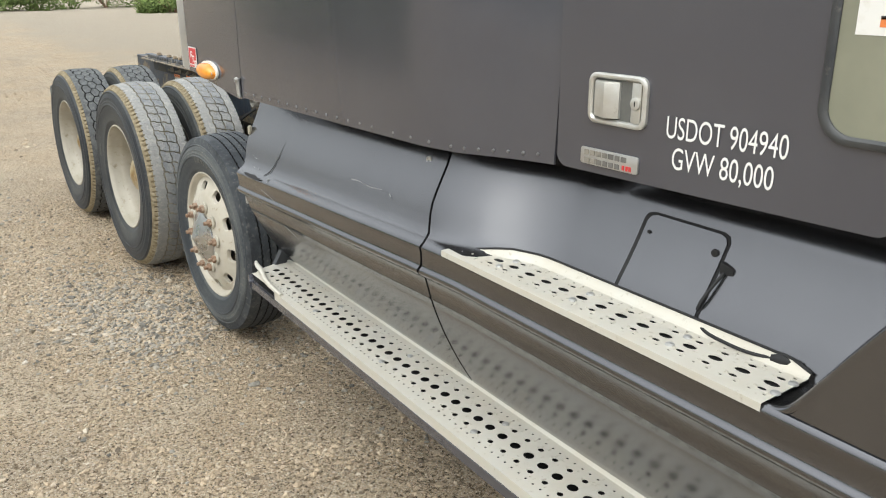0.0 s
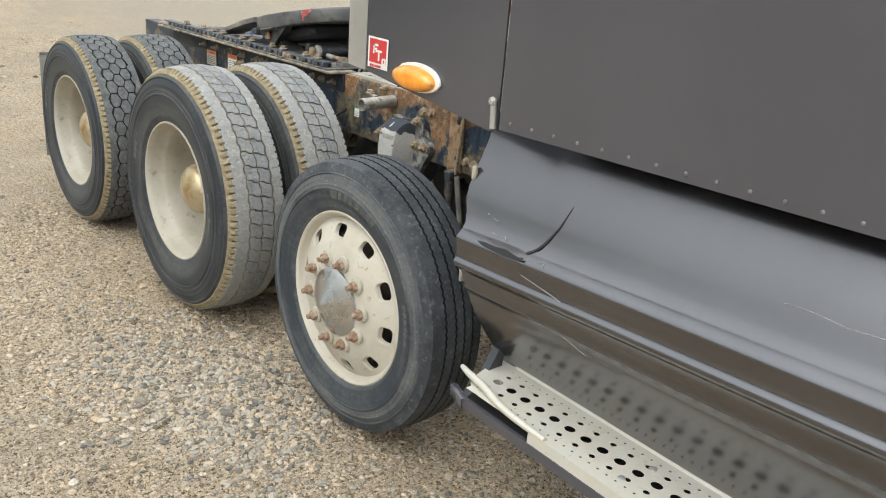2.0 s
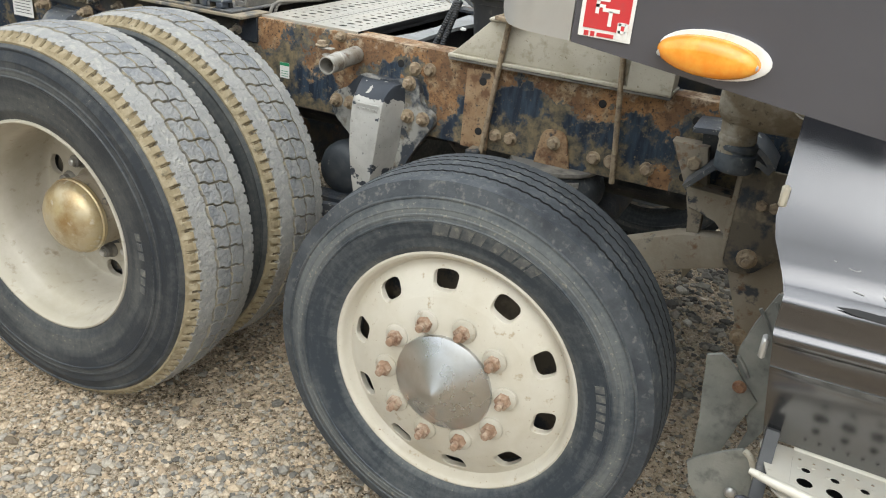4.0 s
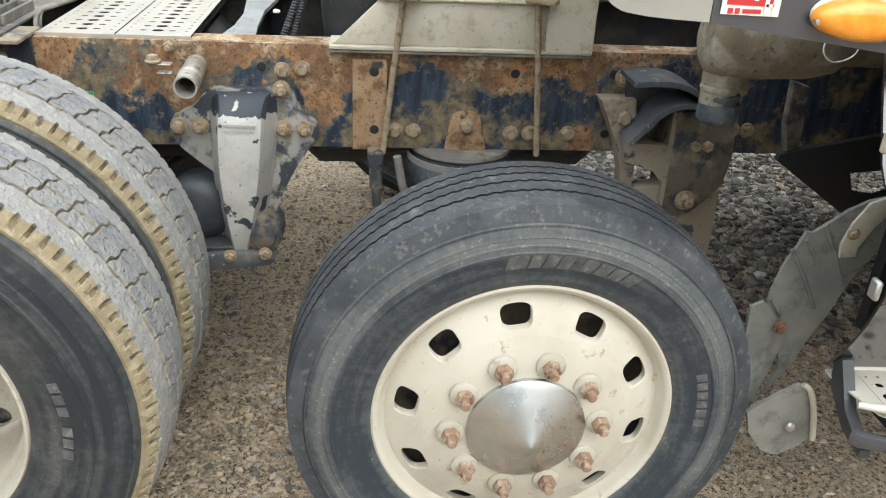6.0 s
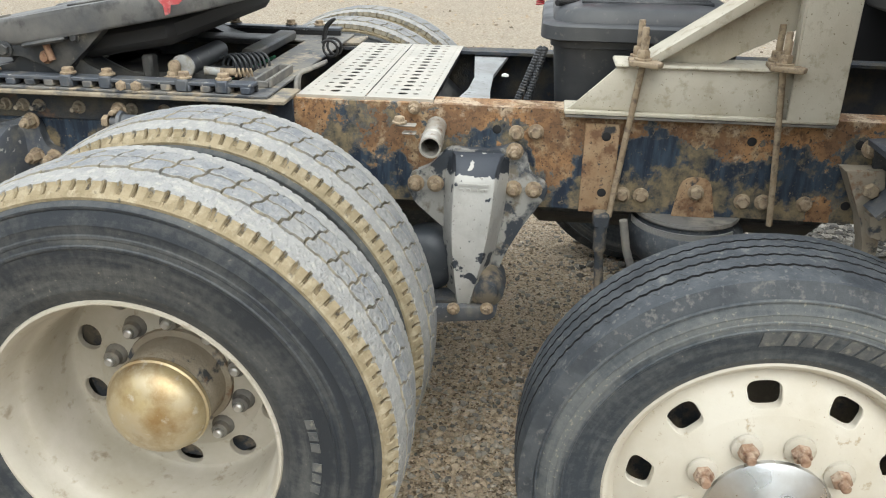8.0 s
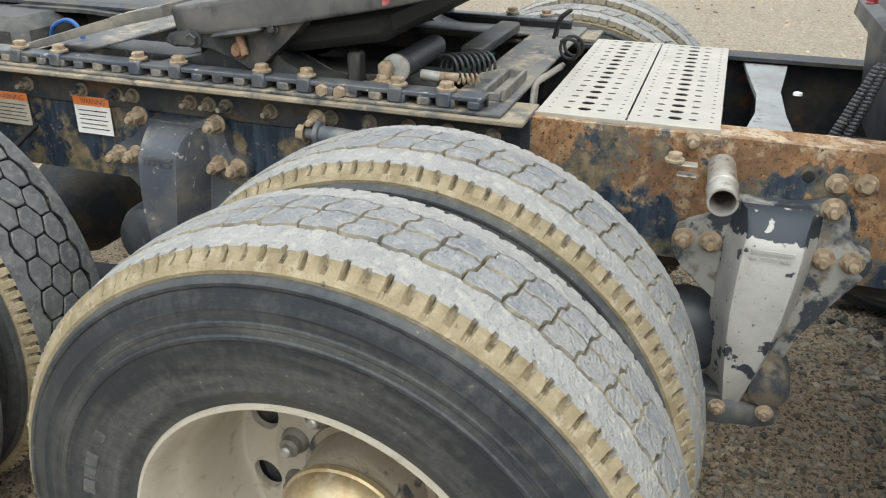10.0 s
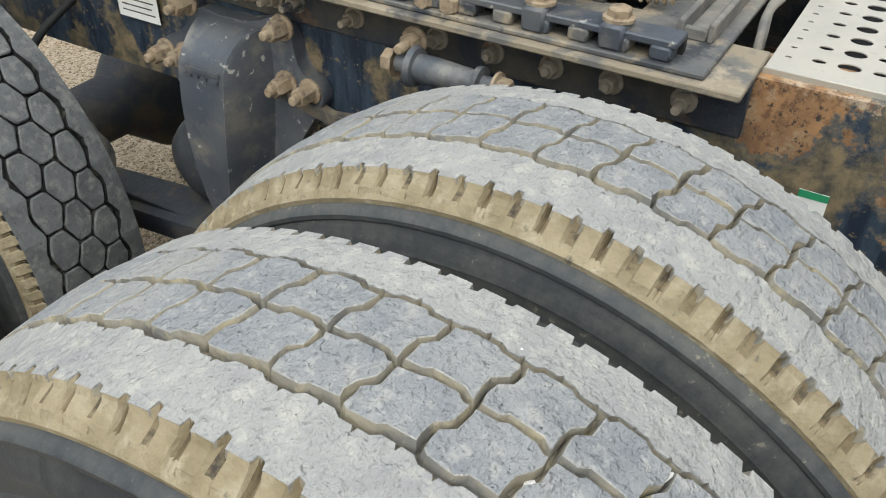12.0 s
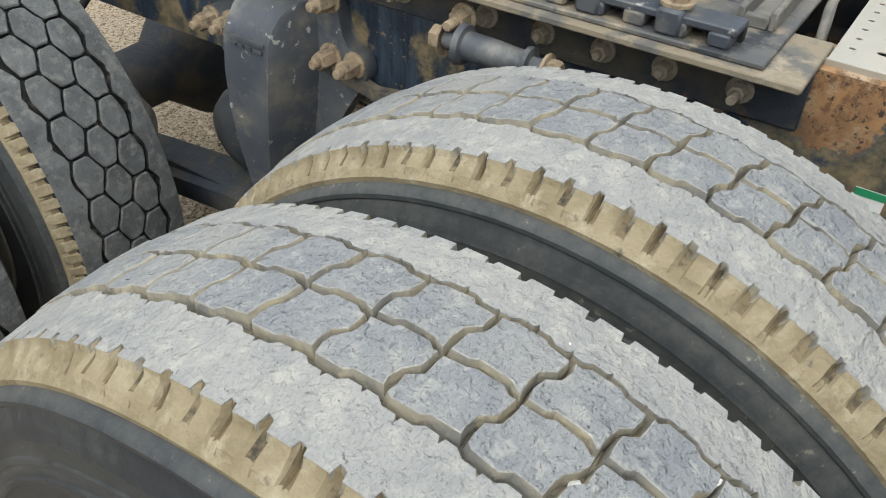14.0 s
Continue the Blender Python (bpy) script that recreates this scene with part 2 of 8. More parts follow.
BRUSHED = mat("brushed_aluminium_trim", (0.55, 0.55, 0.54), 0.42, 0.7, [((0.46, 0.45, 0.43), 5, 0.55, 0.2, 6)], [(160, 0.06, 0.002)], 0.12)
BEIGE = mat("beige_bracket_paint", (0.52, 0.488, 0.405), 0.72, 0.05, [((0.44, 0.402, 0.318), 7, 0.53, 0.14, 7), ((0.34, 0.295, 0.215), 30, 0.62, 0.08, 9), ((0.20, 0.165, 0.115), 130, 0.665, 0.02, 7)], [(120, 0.2, 0.002), (260, 0.3, 0.002)], 0.1)
PLASTIC = mat("black_plastic", (0.030, 0.033, 0.038), 0.45, 0, [((0.065, 0.067, 0.068), 6, 0.54, 0.15, 8), ((0.11, 0.105, 0.095), 40, 0.66, 0.06, 8)], [(200, 0.1, 0.002)], 0.12)
FLAP = mat("worn_mudflap_rubber", (0.19, 0.195, 0.18), 0.9, 0, [((0.26, 0.26, 0.235), 12, 0.5, 0.14, 8), ((0.11, 0.11, 0.105), 20, 0.62, 0.1, 8)], [(150, 0.4, 0.003)], spec=0.2)
MARK = mat("raised_rubber", (0.105, 0.108, 0.106), 0.7, 0, [((0.062, 0.067, 0.071), 30, 0.52, 0.12, 7), ((0.17, 0.165, 0.145), 70, 0.60, 0.08, 7)], [(200, 0.2, 0.002)], spec=0.35)
TOPPLATE = mat("dusty_greased_plate", (0.085, 0.088, 0.092), 0.55, 0.2, [((0.16, 0.155, 0.145), 7, 0.52, 0.14, 8), ((0.03, 0.03, 0.032), 12, 0.60, 0.08, 8)], [(90, 0.3, 0.003)], 0.12)
WHITE = mat("white_label", (0.78, 0.77, 0.74), 0.55, 0, [((0.66, 0.64, 0.58), 30, 0.62, 0.1, 6)])
RED = mat("red_label", (0.55, 0.035, 0.04), 0.45, 0, [((0.48, 0.05, 0.05), 40, 0.6, 0.1, 4)])
ORANGE = mat("orange_label", (0.75, 0.22, 0.06), 0.5, 0, [((0.6, 0.2, 0.08), 60, 0.6, 0.1, 5)])
GREEN = mat("green_label", (0.03, 0.26, 0.12), 0.5)
INK = mat("dark_print", (0.05, 0.05, 0.05), 0.6)
LETTER = mat("white_vinyl_lettering", (0.8, 0.8, 0.78), 0.45)
REDHOSE = mat("red_air_hose", (0.34, 0.03, 0.035), 0.38, 0, [((0.25, 0.04, 0.04), 30, 0.6, 0.12, 4)])
BLUEHOSE = mat("blue_air_hose", (0.02, 0.09, 0.30), 0.45)
AMBER = mat("amber_lens", (0.85, 0.28, 0.02), 0.2, 0, [((0.9, 0.42, 0.06), 22, 0.56, 0.12, 4)], [(90, 0.2, 0.003)], 0.05, 0.5)


def noise_of(m, vector, scale, detail=8, rough=0.6, offset=0.0):
    """A noise texture's value along a vector."""
    n, l = m.node_tree.nodes, m.node_tree.links
    t, off = n.new("ShaderNodeTexNoise"), n.new("ShaderNodeVectorMath")
    off.inputs[1].default_value = (offset, offset * 0.7, offset * 1.3)
    l.new(vector, off.inputs[0])
    l.new(off.outputs[0], t.inputs["Vector"])
    t.inputs["Scale"].default_value, t.inputs["Detail"].default_value, t.inputs["Roughness"].default_value = scale, detail, rough
    return t.outputs["Fac"]


def span_of(m, value, a, b, c=0.0, d=1.0):
    """A value's stretch from a to b, mapped to c to d."""
    r = m.node_tree.nodes.new("ShaderNodeMapRange")
    for key, v in zip(("From Min", "From Max", "To Min", "To Max"), (a, b, c, d)):
        r.inputs[key].default_value = v
    m.node_tree.links.new(value, r.inputs["Value"])
    return r.outputs[0]


def sum_of(m, *values):
    total = values[0]
    for v in values[1:]:
        a = m.node_tree.nodes.new("ShaderNodeMath")
        m.node_tree.links.new(total, a.inputs[0])
        m.node_tree.links.new(v, a.inputs[1])
        total = a.outputs[0]
    return total


def blend_of(m, factor, low, high):
    """Two colours, or the outputs that give them, mixed by a factor."""
    x = m.node_tree.nodes.new("ShaderNodeMix")
    x.data_type = "RGBA"
    m.node_tree.links.new(factor, x.inputs["Factor"])
    for k, c in ((6, low), (7, high)):
        if isinstance(c, tuple):
            x.inputs[k].default_value = (*c, 1)
        else:
            m.node_tree.links.new(c, x.inputs[k])
    return x.outputs[2]


def bumps(m, heights):
    """Relief from (value, strength, metres) rows."""
    last = None
    for value, strength, dist in heights:
        k = m.node_tree.nodes.new("ShaderNodeBump")
        k.inputs["Strength"].default_value, k.inputs["Distance"].default_value = strength, dist
        m.node_tree.links.new(value, k.inputs["Height"])
        if last:
            m.node_tree.links.new(last, k.inputs["Normal"])
        last = k.outputs[0]
    m.node_tree.links.new(last, m.node_tree.nodes["Principled BSDF"].inputs["Normal"])


def blank(name, rough, spec=0.5, metal=0.0):
    m = bpy.data.materials.new(name)
    m.use_nodes = True
    b = m.node_tree.nodes["Principled BSDF"]
    b.inputs["Roughness"].default_value, b.inputs["Specular IOR Level"].default_value, b.inputs["Metallic"].default_value = rough, spec, metal
    return m, b


def sidewall(name, dark, dust, pale, rings, rough=0.62, spec=0.4, streak=0.32, fine=0.30, blotch=0.28):
    """Rubber with dust lying in rings round the axle and rubbed streaks: rings of (radius, share of dust)."""
    m, b = blank(name, rough, spec)
    n, l = m.node_tree.nodes, m.node_tree.links
    co, sep = n.new("ShaderNodeTexCoord"), n.new("ShaderNodeSeparateXYZ")
    l.new(co.outputs["Object"], sep.inputs[0])
    flat_, size, turn = n.new("ShaderNodeCombineXYZ"), n.new("ShaderNodeVectorMath"), n.new("ShaderNodeMath")
    l.new(sep.outputs["Y"], flat_.inputs[1])
    l.new(sep.outputs["Z"], flat_.inputs[2])
    size.operation, turn.operation = "LENGTH", "ARCTAN2"
    l.new(flat_.outputs[0], size.inputs[0])
    l.new(sep.outputs["Y"], turn.inputs[0])
    l.new(sep.outputs["Z"], turn.inputs[1])
    around, across = n.new("ShaderNodeCombineXYZ"), n.new("ShaderNodeCombineXYZ")
    for c, ka, kr in ((around, 2.2, 55.0), (across, 26.0, 9.0)):
        l.new(span_of(m, turn.outputs[0], -math.pi, math.pi, -math.pi * ka, math.pi * ka), c.inputs[0])
        l.new(span_of(m, size.outputs["Value"], 0.0, 1.0, 0.0, kr), c.inputs[1])
    ramp = n.new("ShaderNodeValToRGB")
    e = ramp.color_ramp.elements
    while len(e) < len(rings):
        e.new(0.5)
    for q, (r, v) in zip(e, rings):
        q.position, q.color = (r - 0.28) / 0.24, (v, v, v, 1)
    l.new(span_of(m, size.outputs["Value"], 0.28, 0.52), ramp.inputs[0])
    big = span_of(m, noise_of(m, co.outputs["Object"], 5, 4), 0.3, 0.7, -blotch, blotch)
    ring = span_of(m, noise_of(m, around.outputs[0], 1.0, 5, 0.6, 3.0), 0.3, 0.7, -streak, streak)
    rub = span_of(m, noise_of(m, across.outputs[0], 1.0, 5, 0.6, 7.0), 0.3, 0.7, -streak * 0.4, streak * 0.4)
    grit = span_of(m, noise_of(m, co.outputs["Object"], 70, 10, 0.7, 1.0), 0.3, 0.7, -fine, fine)
    share = span_of(m, sum_of(m, ramp.outputs[0], big, ring, rub, grit), 0.0, 1.0)
    colour = blend_of(m, share, dark, dust)
    speck = span_of(m, sum_of(m, noise_of(m, co.outputs["Object"], 130, 6, 0.6, 9.0), span_of(m, share, 0, 1, -0.10, 0.05)), 0.62, 0.70)
    l.new(blend_of(m, speck, colour, pale), b.inputs["Base Color"])
    l.new(span_of(m, share, 0, 1, rough - 0.12, min(1.0, rough + 0.22)), b.inputs["Roughness"])
    bumps(m, [(noise_of(m, around.outputs[0], 1.0, 3, 0.5, 3.0), 0.25, 0.002), (noise_of(m, co.outputs["Object"], 240, 4), 0.3, 0.002)])
    return m


RUBBER_BLUE = sidewall("tag_tyre_sidewall_rubber", (0.026, 0.034, 0.044), (0.115, 0.122, 0.122), (0.21, 0.20, 0.165), [(0.295, 0.75), (0.310, 0.30), (0.335, 0.05), (0.372, 0.18), (0.386, 0.70), (0.398, 0.95), (0.410, 0.60), (0.424, 0.42), (0.44, 0.22), (0.47, 0.32)])
RUBBER_DUSTY = sidewall("dusty_inner_sidewall_rubber", (0.046, 0.051, 0.054), (0.102, 0.103, 0.097), (0.20, 0.185, 0.15), [(0.30, 0.8), (0.40, 0.5), (0.43, 0.55), (0.45, 0.45), (0.46, 0.25), (0.475, 0.35), (0.485, 0.3), (0.50, 0.7)], 0.75, 0.25, 0.42, 0.48, 0.34)
RUBBER = sidewall("tyre_sidewall_rubber", (0.020, 0.025, 0.032), (0.098, 0.100, 0.095), (0.18, 0.17, 0.135), [(0.295, 0.75), (0.312, 0.25), (0.34, 0.50), (0.365, 0.38), (0.385, 0.06), (0.41, 0.08), (0.428, 0.34), (0.445, 0.05), (0.475, 0.08), (0.492, 0.45)])


def flaking_rail():
    """Navy paint in streaks under a brown film, flaking off to rust: most along the top edge and towards the rear,
    least under the cab, where the darker colour also carries shade.
    """
    m, b = blank("rusted_navy_frame_paint", 0.7, 0.35)
    n, l = m.node_tree.nodes, m.node_tree.links
    co, sep = n.new("ShaderNodeTexCoord"), n.new("ShaderNodeSeparateXYZ")
    at = co.outputs["Object"]
    l.new(at, sep.inputs[0])
    drip = n.new("ShaderNodeVectorMath")
    drip.operation = "MULTIPLY"
    drip.inputs[1].default_value = (1.0, 9.0, 1.6)
    l.new(at, drip.inputs[0])
    paint = blend_of(m, span_of(m, noise_of(m, drip.outputs[0], 5, 6), 0.42, 0.68), (0.016, 0.025, 0.042), (0.050, 0.074, 0.104))
    film = span_of(m, sum_of(m, noise_of(m, at, 9, 10, 0.65, 2.0), span_of(m, sep.outputs["Z"], 0.80, 0.90, 0.05, 0.0), span_of(m, sep.outputs["Y"], -0.55, -0.30, -0.06, 0.0), span_of(m, sep.outputs["Y"], 1.15, 1.3, 0.0, -0.055)), 0.475, 0.535)
    paint = blend_of(m, film, paint, blend_of(m, span_of(m, noise_of(m, at, 34, 9, 0.68), 0.36, 0.62), (0.055, 0.058, 0.052), (0.235, 0.182, 0.108)))
    field = sum_of(m, noise_of(m, at, 4.6, 10, 0.66, 5.5), span_of(m, noise_of(m, at, 22, 8, 0.6, 3.3), 0.3, 0.7, -0.045, 0.045), span_of(m, sep.outputs["Z"], 0.93, 1.045, 0.0, 0.17), span_of(m, sep.outputs["Z"], 0.80, 0.93, -0.06, 0.0), span_of(m, sep.outputs["Y"], 0.42, 0.66, 0.0, 0.06), span_of(m, sep.outputs["Y"], 0.86, 1.0, 0.0, -0.05), span_of(m, sep.outputs["Y"], -0.50, -0.28, -0.15, 0.0), span_of(m, sep.outputs["Y"], 1.12, 1.24, 0.0, -0.20))
    rust = blend_of(m, span_of(m, noise_of(m, at, 6, 8, 0.6, 8.0), 0.42, 0.60), (0.19, 0.110, 0.060), (0.37, 0.205, 0.095))
    rust = blend_of(m, span_of(m, noise_of(m, at, 17, 8, 0.65, 4.0), 0.53, 0.62), rust, (0.35, 0.255, 0.155))
    rust = blend_of(m, span_of(m, sum_of(m, noise_of(m, at, 12, 8, 0.65, 6.0), span_of(m, sep.outputs["Z"], 1.00, 1.046, 0.0, 0.12)), 0.60, 0.68), rust, (0.44, 0.345, 0.245))
    rust = blend_of(m, span_of(m, noise_of(m, at, 55, 9, 0.72, 2.5), 0.50, 0.60, 0.0, 0.75), rust, (0.115, 0.066, 0.040))
    rust = blend_of(m, span_of(m, noise_of(m, at, 110, 8, 0.7, 1.0), 0.57, 0.63), rust, (0.055, 0.042, 0.035))
    bare = span_of(m, field, 0.570, 0.582)
    rim = span_of(m, field, 0.545, 0.568)
    colour = blend_of(m, rim, paint, blend_of(m, noise_of(m, at, 60, 5), (0.045, 0.05, 0.055), (0.16, 0.155, 0.135)))
    chips = span_of(m, noise_of(m, at, 70, 9, 0.7, 7.7), 0.60, 0.64)
    colour = blend_of(m, chips, colour, (0.17, 0.135, 0.09))
    l.new(blend_of(m, bare, colour, rust), b.inputs["Base Color"])
    l.new(span_of(m, bare, 0, 1, 0.5, 0.9), b.inputs["Roughness"])
    bumps(m, [(bare, -0.35, 0.003), (noise_of(m, at, 45, 8), 0.3, 0.005), (noise_of(m, at, 260, 4), 0.4, 0.002)])
    return m


RAIL = flaking_rail()


def gravel_material():
    """Tan dirt with grit, its dark specks standing for small shade between stones; the open lot beyond the truck is
    paler and greyer.
    """
    m = mat("gravel_ground", (0.53, 0.411, 0.281), 0.97, 0, [((0.42, 0.348, 0.262), 0.9, 0.53, 0.10, 8), ((0.56, 0.455, 0.33), 2.3, 0.55, 0.10, 8), ((0.21, 0.158, 0.103), 60, 0.55, 0.04, 9), ((0.66, 0.58, 0.47), 130, 0.57, 0.035, 7), ((0.06, 0.047, 0.034), 95, 0.60, 0.025, 8)],
            [(55, 1.0, 0.036), (180, 0.9, 0.015), (6, 0.15, 0.05)], spec=0.1)
    n, l = m.node_tree.nodes, m.node_tree.links
    b = n["Principled BSDF"]
    co, sep = n.new("ShaderNodeTexCoord"), n.new("ShaderNodeSeparateXYZ")
    l.new(co.outputs["Object"], sep.inputs[0])
    lot = sum_of(m, span_of(m, sep.outputs["X"], 0.8, 3.5), span_of(m, noise_of(m, co.outputs["Object"], 0.5, 6), 0.35, 0.65, -0.35, 0.35))
    grain = blend_of(m, span_of(m, noise_of(m, co.outputs["Object"], 35, 10, 0.7), 0.38, 0.62), (0.25, 0.215, 0.168), (0.52, 0.46, 0.375))
    l.new(blend_of(m, span_of(m, lot, 0.2, 0.8, 0.0, 0.8), b.inputs["Base Color"].links[0].from_socket, grain), b.inputs["Base Color"])
    return m


def stone_material(name, stops):
    """Each pebble takes its own tone."""
    m, b = blank(name, 0.92, 0.2)
    n, l = m.node_tree.nodes, m.node_tree.links
    g = n.new("ShaderNodeNewGeometry")
    ramp = n.new("ShaderNodeValToRGB")
    e = ramp.color_ramp.elements
    while len(e) < len(stops):
        e.new(0.5)
    for s, (p, c) in zip(e, stops):
        s.position, s.color = p, (*c, 1)
    l.new(g.outputs["Random Per Island"], ramp.inputs[0])
    co = n.new("ShaderNodeTexCoord")
    x = n.new("ShaderNodeMix")
    x.data_type, x.blend_type = "RGBA", "OVERLAY"
    x.inputs["Factor"].default_value = 0.6
    l.new(ramp.outputs[0], x.inputs[6])
    l.new(noise_of(m, co.outputs["Object"], 160, 4), x.inputs[7])
    l.new(x.outputs[2], b.inputs["Base Color"])
    return m


GRAVEL = gravel_material()
STONE = stone_material("tan_pebble_stone", [(0.0, (0.13, 0.105, 0.078)), (0.2, (0.30, 0.235, 0.165)), (0.35, (0.45, 0.350, 0.240)), (0.5, (0.40, 0.325, 0.238)), (0.78, (0.48, 0.382, 0.270)), (0.95, (0.50, 0.415, 0.31)), (1.0, (0.54, 0.465, 0.37))])
GREY_STONE = stone_material("grey_pebble_stone", [(0.0, (0.11, 0.104, 0.092)), (0.2, (0.20, 0.185, 0.160)), (0.45, (0.30, 0.275, 0.234)), (0.7, (0.38, 0.342, 0.282)), (0.9, (0.42, 0.335, 0.235)), (1.0, (0.50, 0.445, 0.37))])
SHADED_STONE = stone_material("shade_dark_stone", [(0.0, (0.055, 0.052, 0.048)), (0.3, (0.11, 0.103, 0.092)), (0.6, (0.19, 0.176, 0.152)), (0.85, (0.27, 0.245, 0.205)), (1.0, (0.45, 0.42, 0.365))])


# ---- mesh helpers ----
def thing(name, at=(0, 0, 0), label="", category="", group="", kind=""):
    ob = new(name)
    ob.location = at
    ob.empty_display_size = 0.05
    return tagged(ob, label, category, group, kind)


def to_mesh(name, bm, material, smooth=40):
    bmesh.ops.recalc_face_normals(bm, faces=bm.faces)
    me = bpy.data.meshes.new(name)
    bm.to_mesh(me)
    bm.free()
    me.materials.append(material)
    if smooth:
        me.shade_smooth()
        me.set_sharp_from_angle(angle=radians(smooth))
    return me


def two_tone(name, bm, top, side, marked, worn=None):
    """Faces in the set take the second material, tagged ones the third."""
    for f in bm.faces:
        f.material_index = 1 if f in marked else 2 if worn and f.tag else 0
    me = to_mesh(name, bm, top, 28)
    me.materials.append(side)
    if worn:
        me.materials.append(worn)
    return me


def part(name, bm, material, parent=None, label="", smooth=40, at=None):
    """One bmesh (or a ready mesh) as one object under parent."""
    me = bm if isinstance(bm, bpy.types.Mesh) else to_mesh(name, bm, material, smooth)
    ob = new(name, me)
    if parent:
        ob.parent = parent
    if at:
        ob.location = at
    return tagged(ob, label)


def box(bm, lo, hi, bevel=0.004, seg=1):
    r = bmesh.ops.create_cube(bm, size=1)
    c, s = (Vector(lo) + Vector(hi)) / 2, Vector(hi) - Vector(lo)
    for v in r["verts"]:
        v.co = Vector((v.co.x * s.x, v.co.y * s.y, v.co.z * s.z)) + c
    if bevel:
        es = {e for v in r["verts"] for e in v.link_edges}
        bmesh.ops.bevel(bm, geom=list(es), offset=min(bevel, min(s) * 0.45), segments=seg, affect="EDGES", profile=0.5)
    return bm


def lathe(bm, profile, n=48, axis="x", centre=(0, 0, 0), close=False, wob=None):
    """profile: (along the axis, radius) rows."""
    rings = []
    for a, r in profile:
        ring = []
        for i in range(n):
            t = 2 * math.pi * i / n
            aa, rr = (a, r) if wob is None else wob(a, r, t)
            p = {"x": (aa, rr * math.sin(t), rr * math.cos(t)), "y": (rr * math.cos(t), aa, rr * math.sin(t)), "z": (rr * math.cos(t), rr * math.sin(t), aa)}[axis]
            ring.append(bm.verts.new(Vector(p) + Vector(centre)))
        rings.append(ring)
    pairs = list(zip(rings, rings[1:])) + ([(rings[-1], rings[0])] if close else [])
    for p, q in pairs:
        for i in range(n):
            bm.faces.new((p[i], p[(i + 1) % n], q[(i + 1) % n], q[i]))
    if not close:
        for ring in (rings[0], rings[-1]):
            bm.faces.new(ring)
    return bm


def prism(bm, outline, axis, lo, hi, bevel=0.0):
    """A flat outline (two coordinates, in the order of the remaining axes) given thickness along axis."""
    def place(a, b, c):
        return {"x": (c, a, b), "y": (a, c, b), "z": (a, b, c)}[axis]
    one = [bm.verts.new(place(a, b, lo)) for a, b in outline]
    two = [bm.verts.new(place(a, b, hi)) for a, b in outline]
    fs = [bm.faces.new(one), bm.faces.new(two)]
    n = len(outline)
    for i in range(n):
        bm.faces.new((one[i], one[(i + 1) % n], two[(i + 1) % n], two[i]))
    if bevel:
        es = {e for f in fs for e in f.edges}
        bmesh.ops.bevel(bm, geom=list(es), offset=bevel, segments=2, affect="EDGES", profile=0.5)
    return bm


def tube(bm, points, radius, n=10, closed=False, taper=None):
    """A round bar along points."""
    ps = [Vector(p) for p in points]
    rings, side = [], None
    for i, p in enumerate(ps):
        d = (ps[min(i + 1, len(ps) - 1)] - ps[max(i - 1, 0)]).normalized()
        if side is None:
            side = d.orthogonal().normalized()
        side = (side - d * side.dot(d)).normalized()
        up = d.cross(side)
        r = radius if taper is None else taper(i / max(1, len(ps) - 1)) * radius
        rings.append([bm.verts.new(p + r * (math.cos(2 * math.pi * k / n) * side + math.sin(2 * math.pi * k / n) * up)) for k in range(n)])
    for p, q in zip(rings, rings[1:]):
        for i in range(n):
            bm.faces.new((p[i], p[(i + 1) % n], q[(i + 1) % n], q[i]))
    bm.faces.new(rings[0])
    bm.faces.new(rings[-1])
    return bm


def hexbolt(bm, at, axis, size=0.017, height=0.014, washer=True, stud=0.0, turn=0.0):
    """A bolt head or nut on a washer, standing out along axis."""
    z = Vector(axis).normalized()
    x = z.orthogonal().normalized()
    y = z.cross(x)
    def stack(rows, n, t0):
        rings = []
        for h, r in rows:
            rings.append([bm.verts.new(Vector(at) + z * h + r * (math.cos(t0 + 2 * math.pi * k / n) * x + math.sin(t0 + 2 * math.pi * k / n) * y)) for k in range(n)])
        for p, q in zip(rings, rings[1:]):
            for k in range(n):
                bm.faces.new((p[k], p[(k + 1) % n], q[(k + 1) % n], q[k]))
        bm.faces.new(rings[-1])
    h = 0.0
    if washer:
        stack([(0, size * 1.35), (0.004, size * 1.35), (0.005, size * 1.2)], 14, 0)
        h = 0.004
    stack([(h, size), (h + height * 0.8, size), (h + height, size * 0.84)], 6, turn)
    if stud:
        stack([(h + height * 0.9, size * 0.5), (h + height + stud, size * 0.5), (h + height + stud + 0.002, size * 0.4)], 10, 0)
    return bm


def bar_text(bm, lines, origin, along, up, height, thick):
    """Plain bars for writing: lines of (start, length) along a row."""
    a, u = Vector(along).normalized(), Vector(up).normalized()
    nrm = a.cross(u)
    for row, (s, length) in lines:
        p = Vector(origin) + a * s - u * row
        q = [p, p + a * length, p + a * length - u * height, p - u * height]
        low = [bm.verts.new(v) for v in q]
        top = [bm.verts.new(v + nrm * thick) for v in q]
        bm.faces.new(top)
        for i in range(4):
            bm.faces.new((low[i], low[(i + 1) % 4], top[(i + 1) % 4], top[i]))
    return bm


# ---- wheels ----
DRIVE_R, TAG_R = 0.53, 0.468
TREAD_W, TREAD_OFF = 0.1065, 0.010


def crown(x, R):
    """Radius of the tread's face across its width."""
    return R - 0.010 * (x / 0.115) ** 2


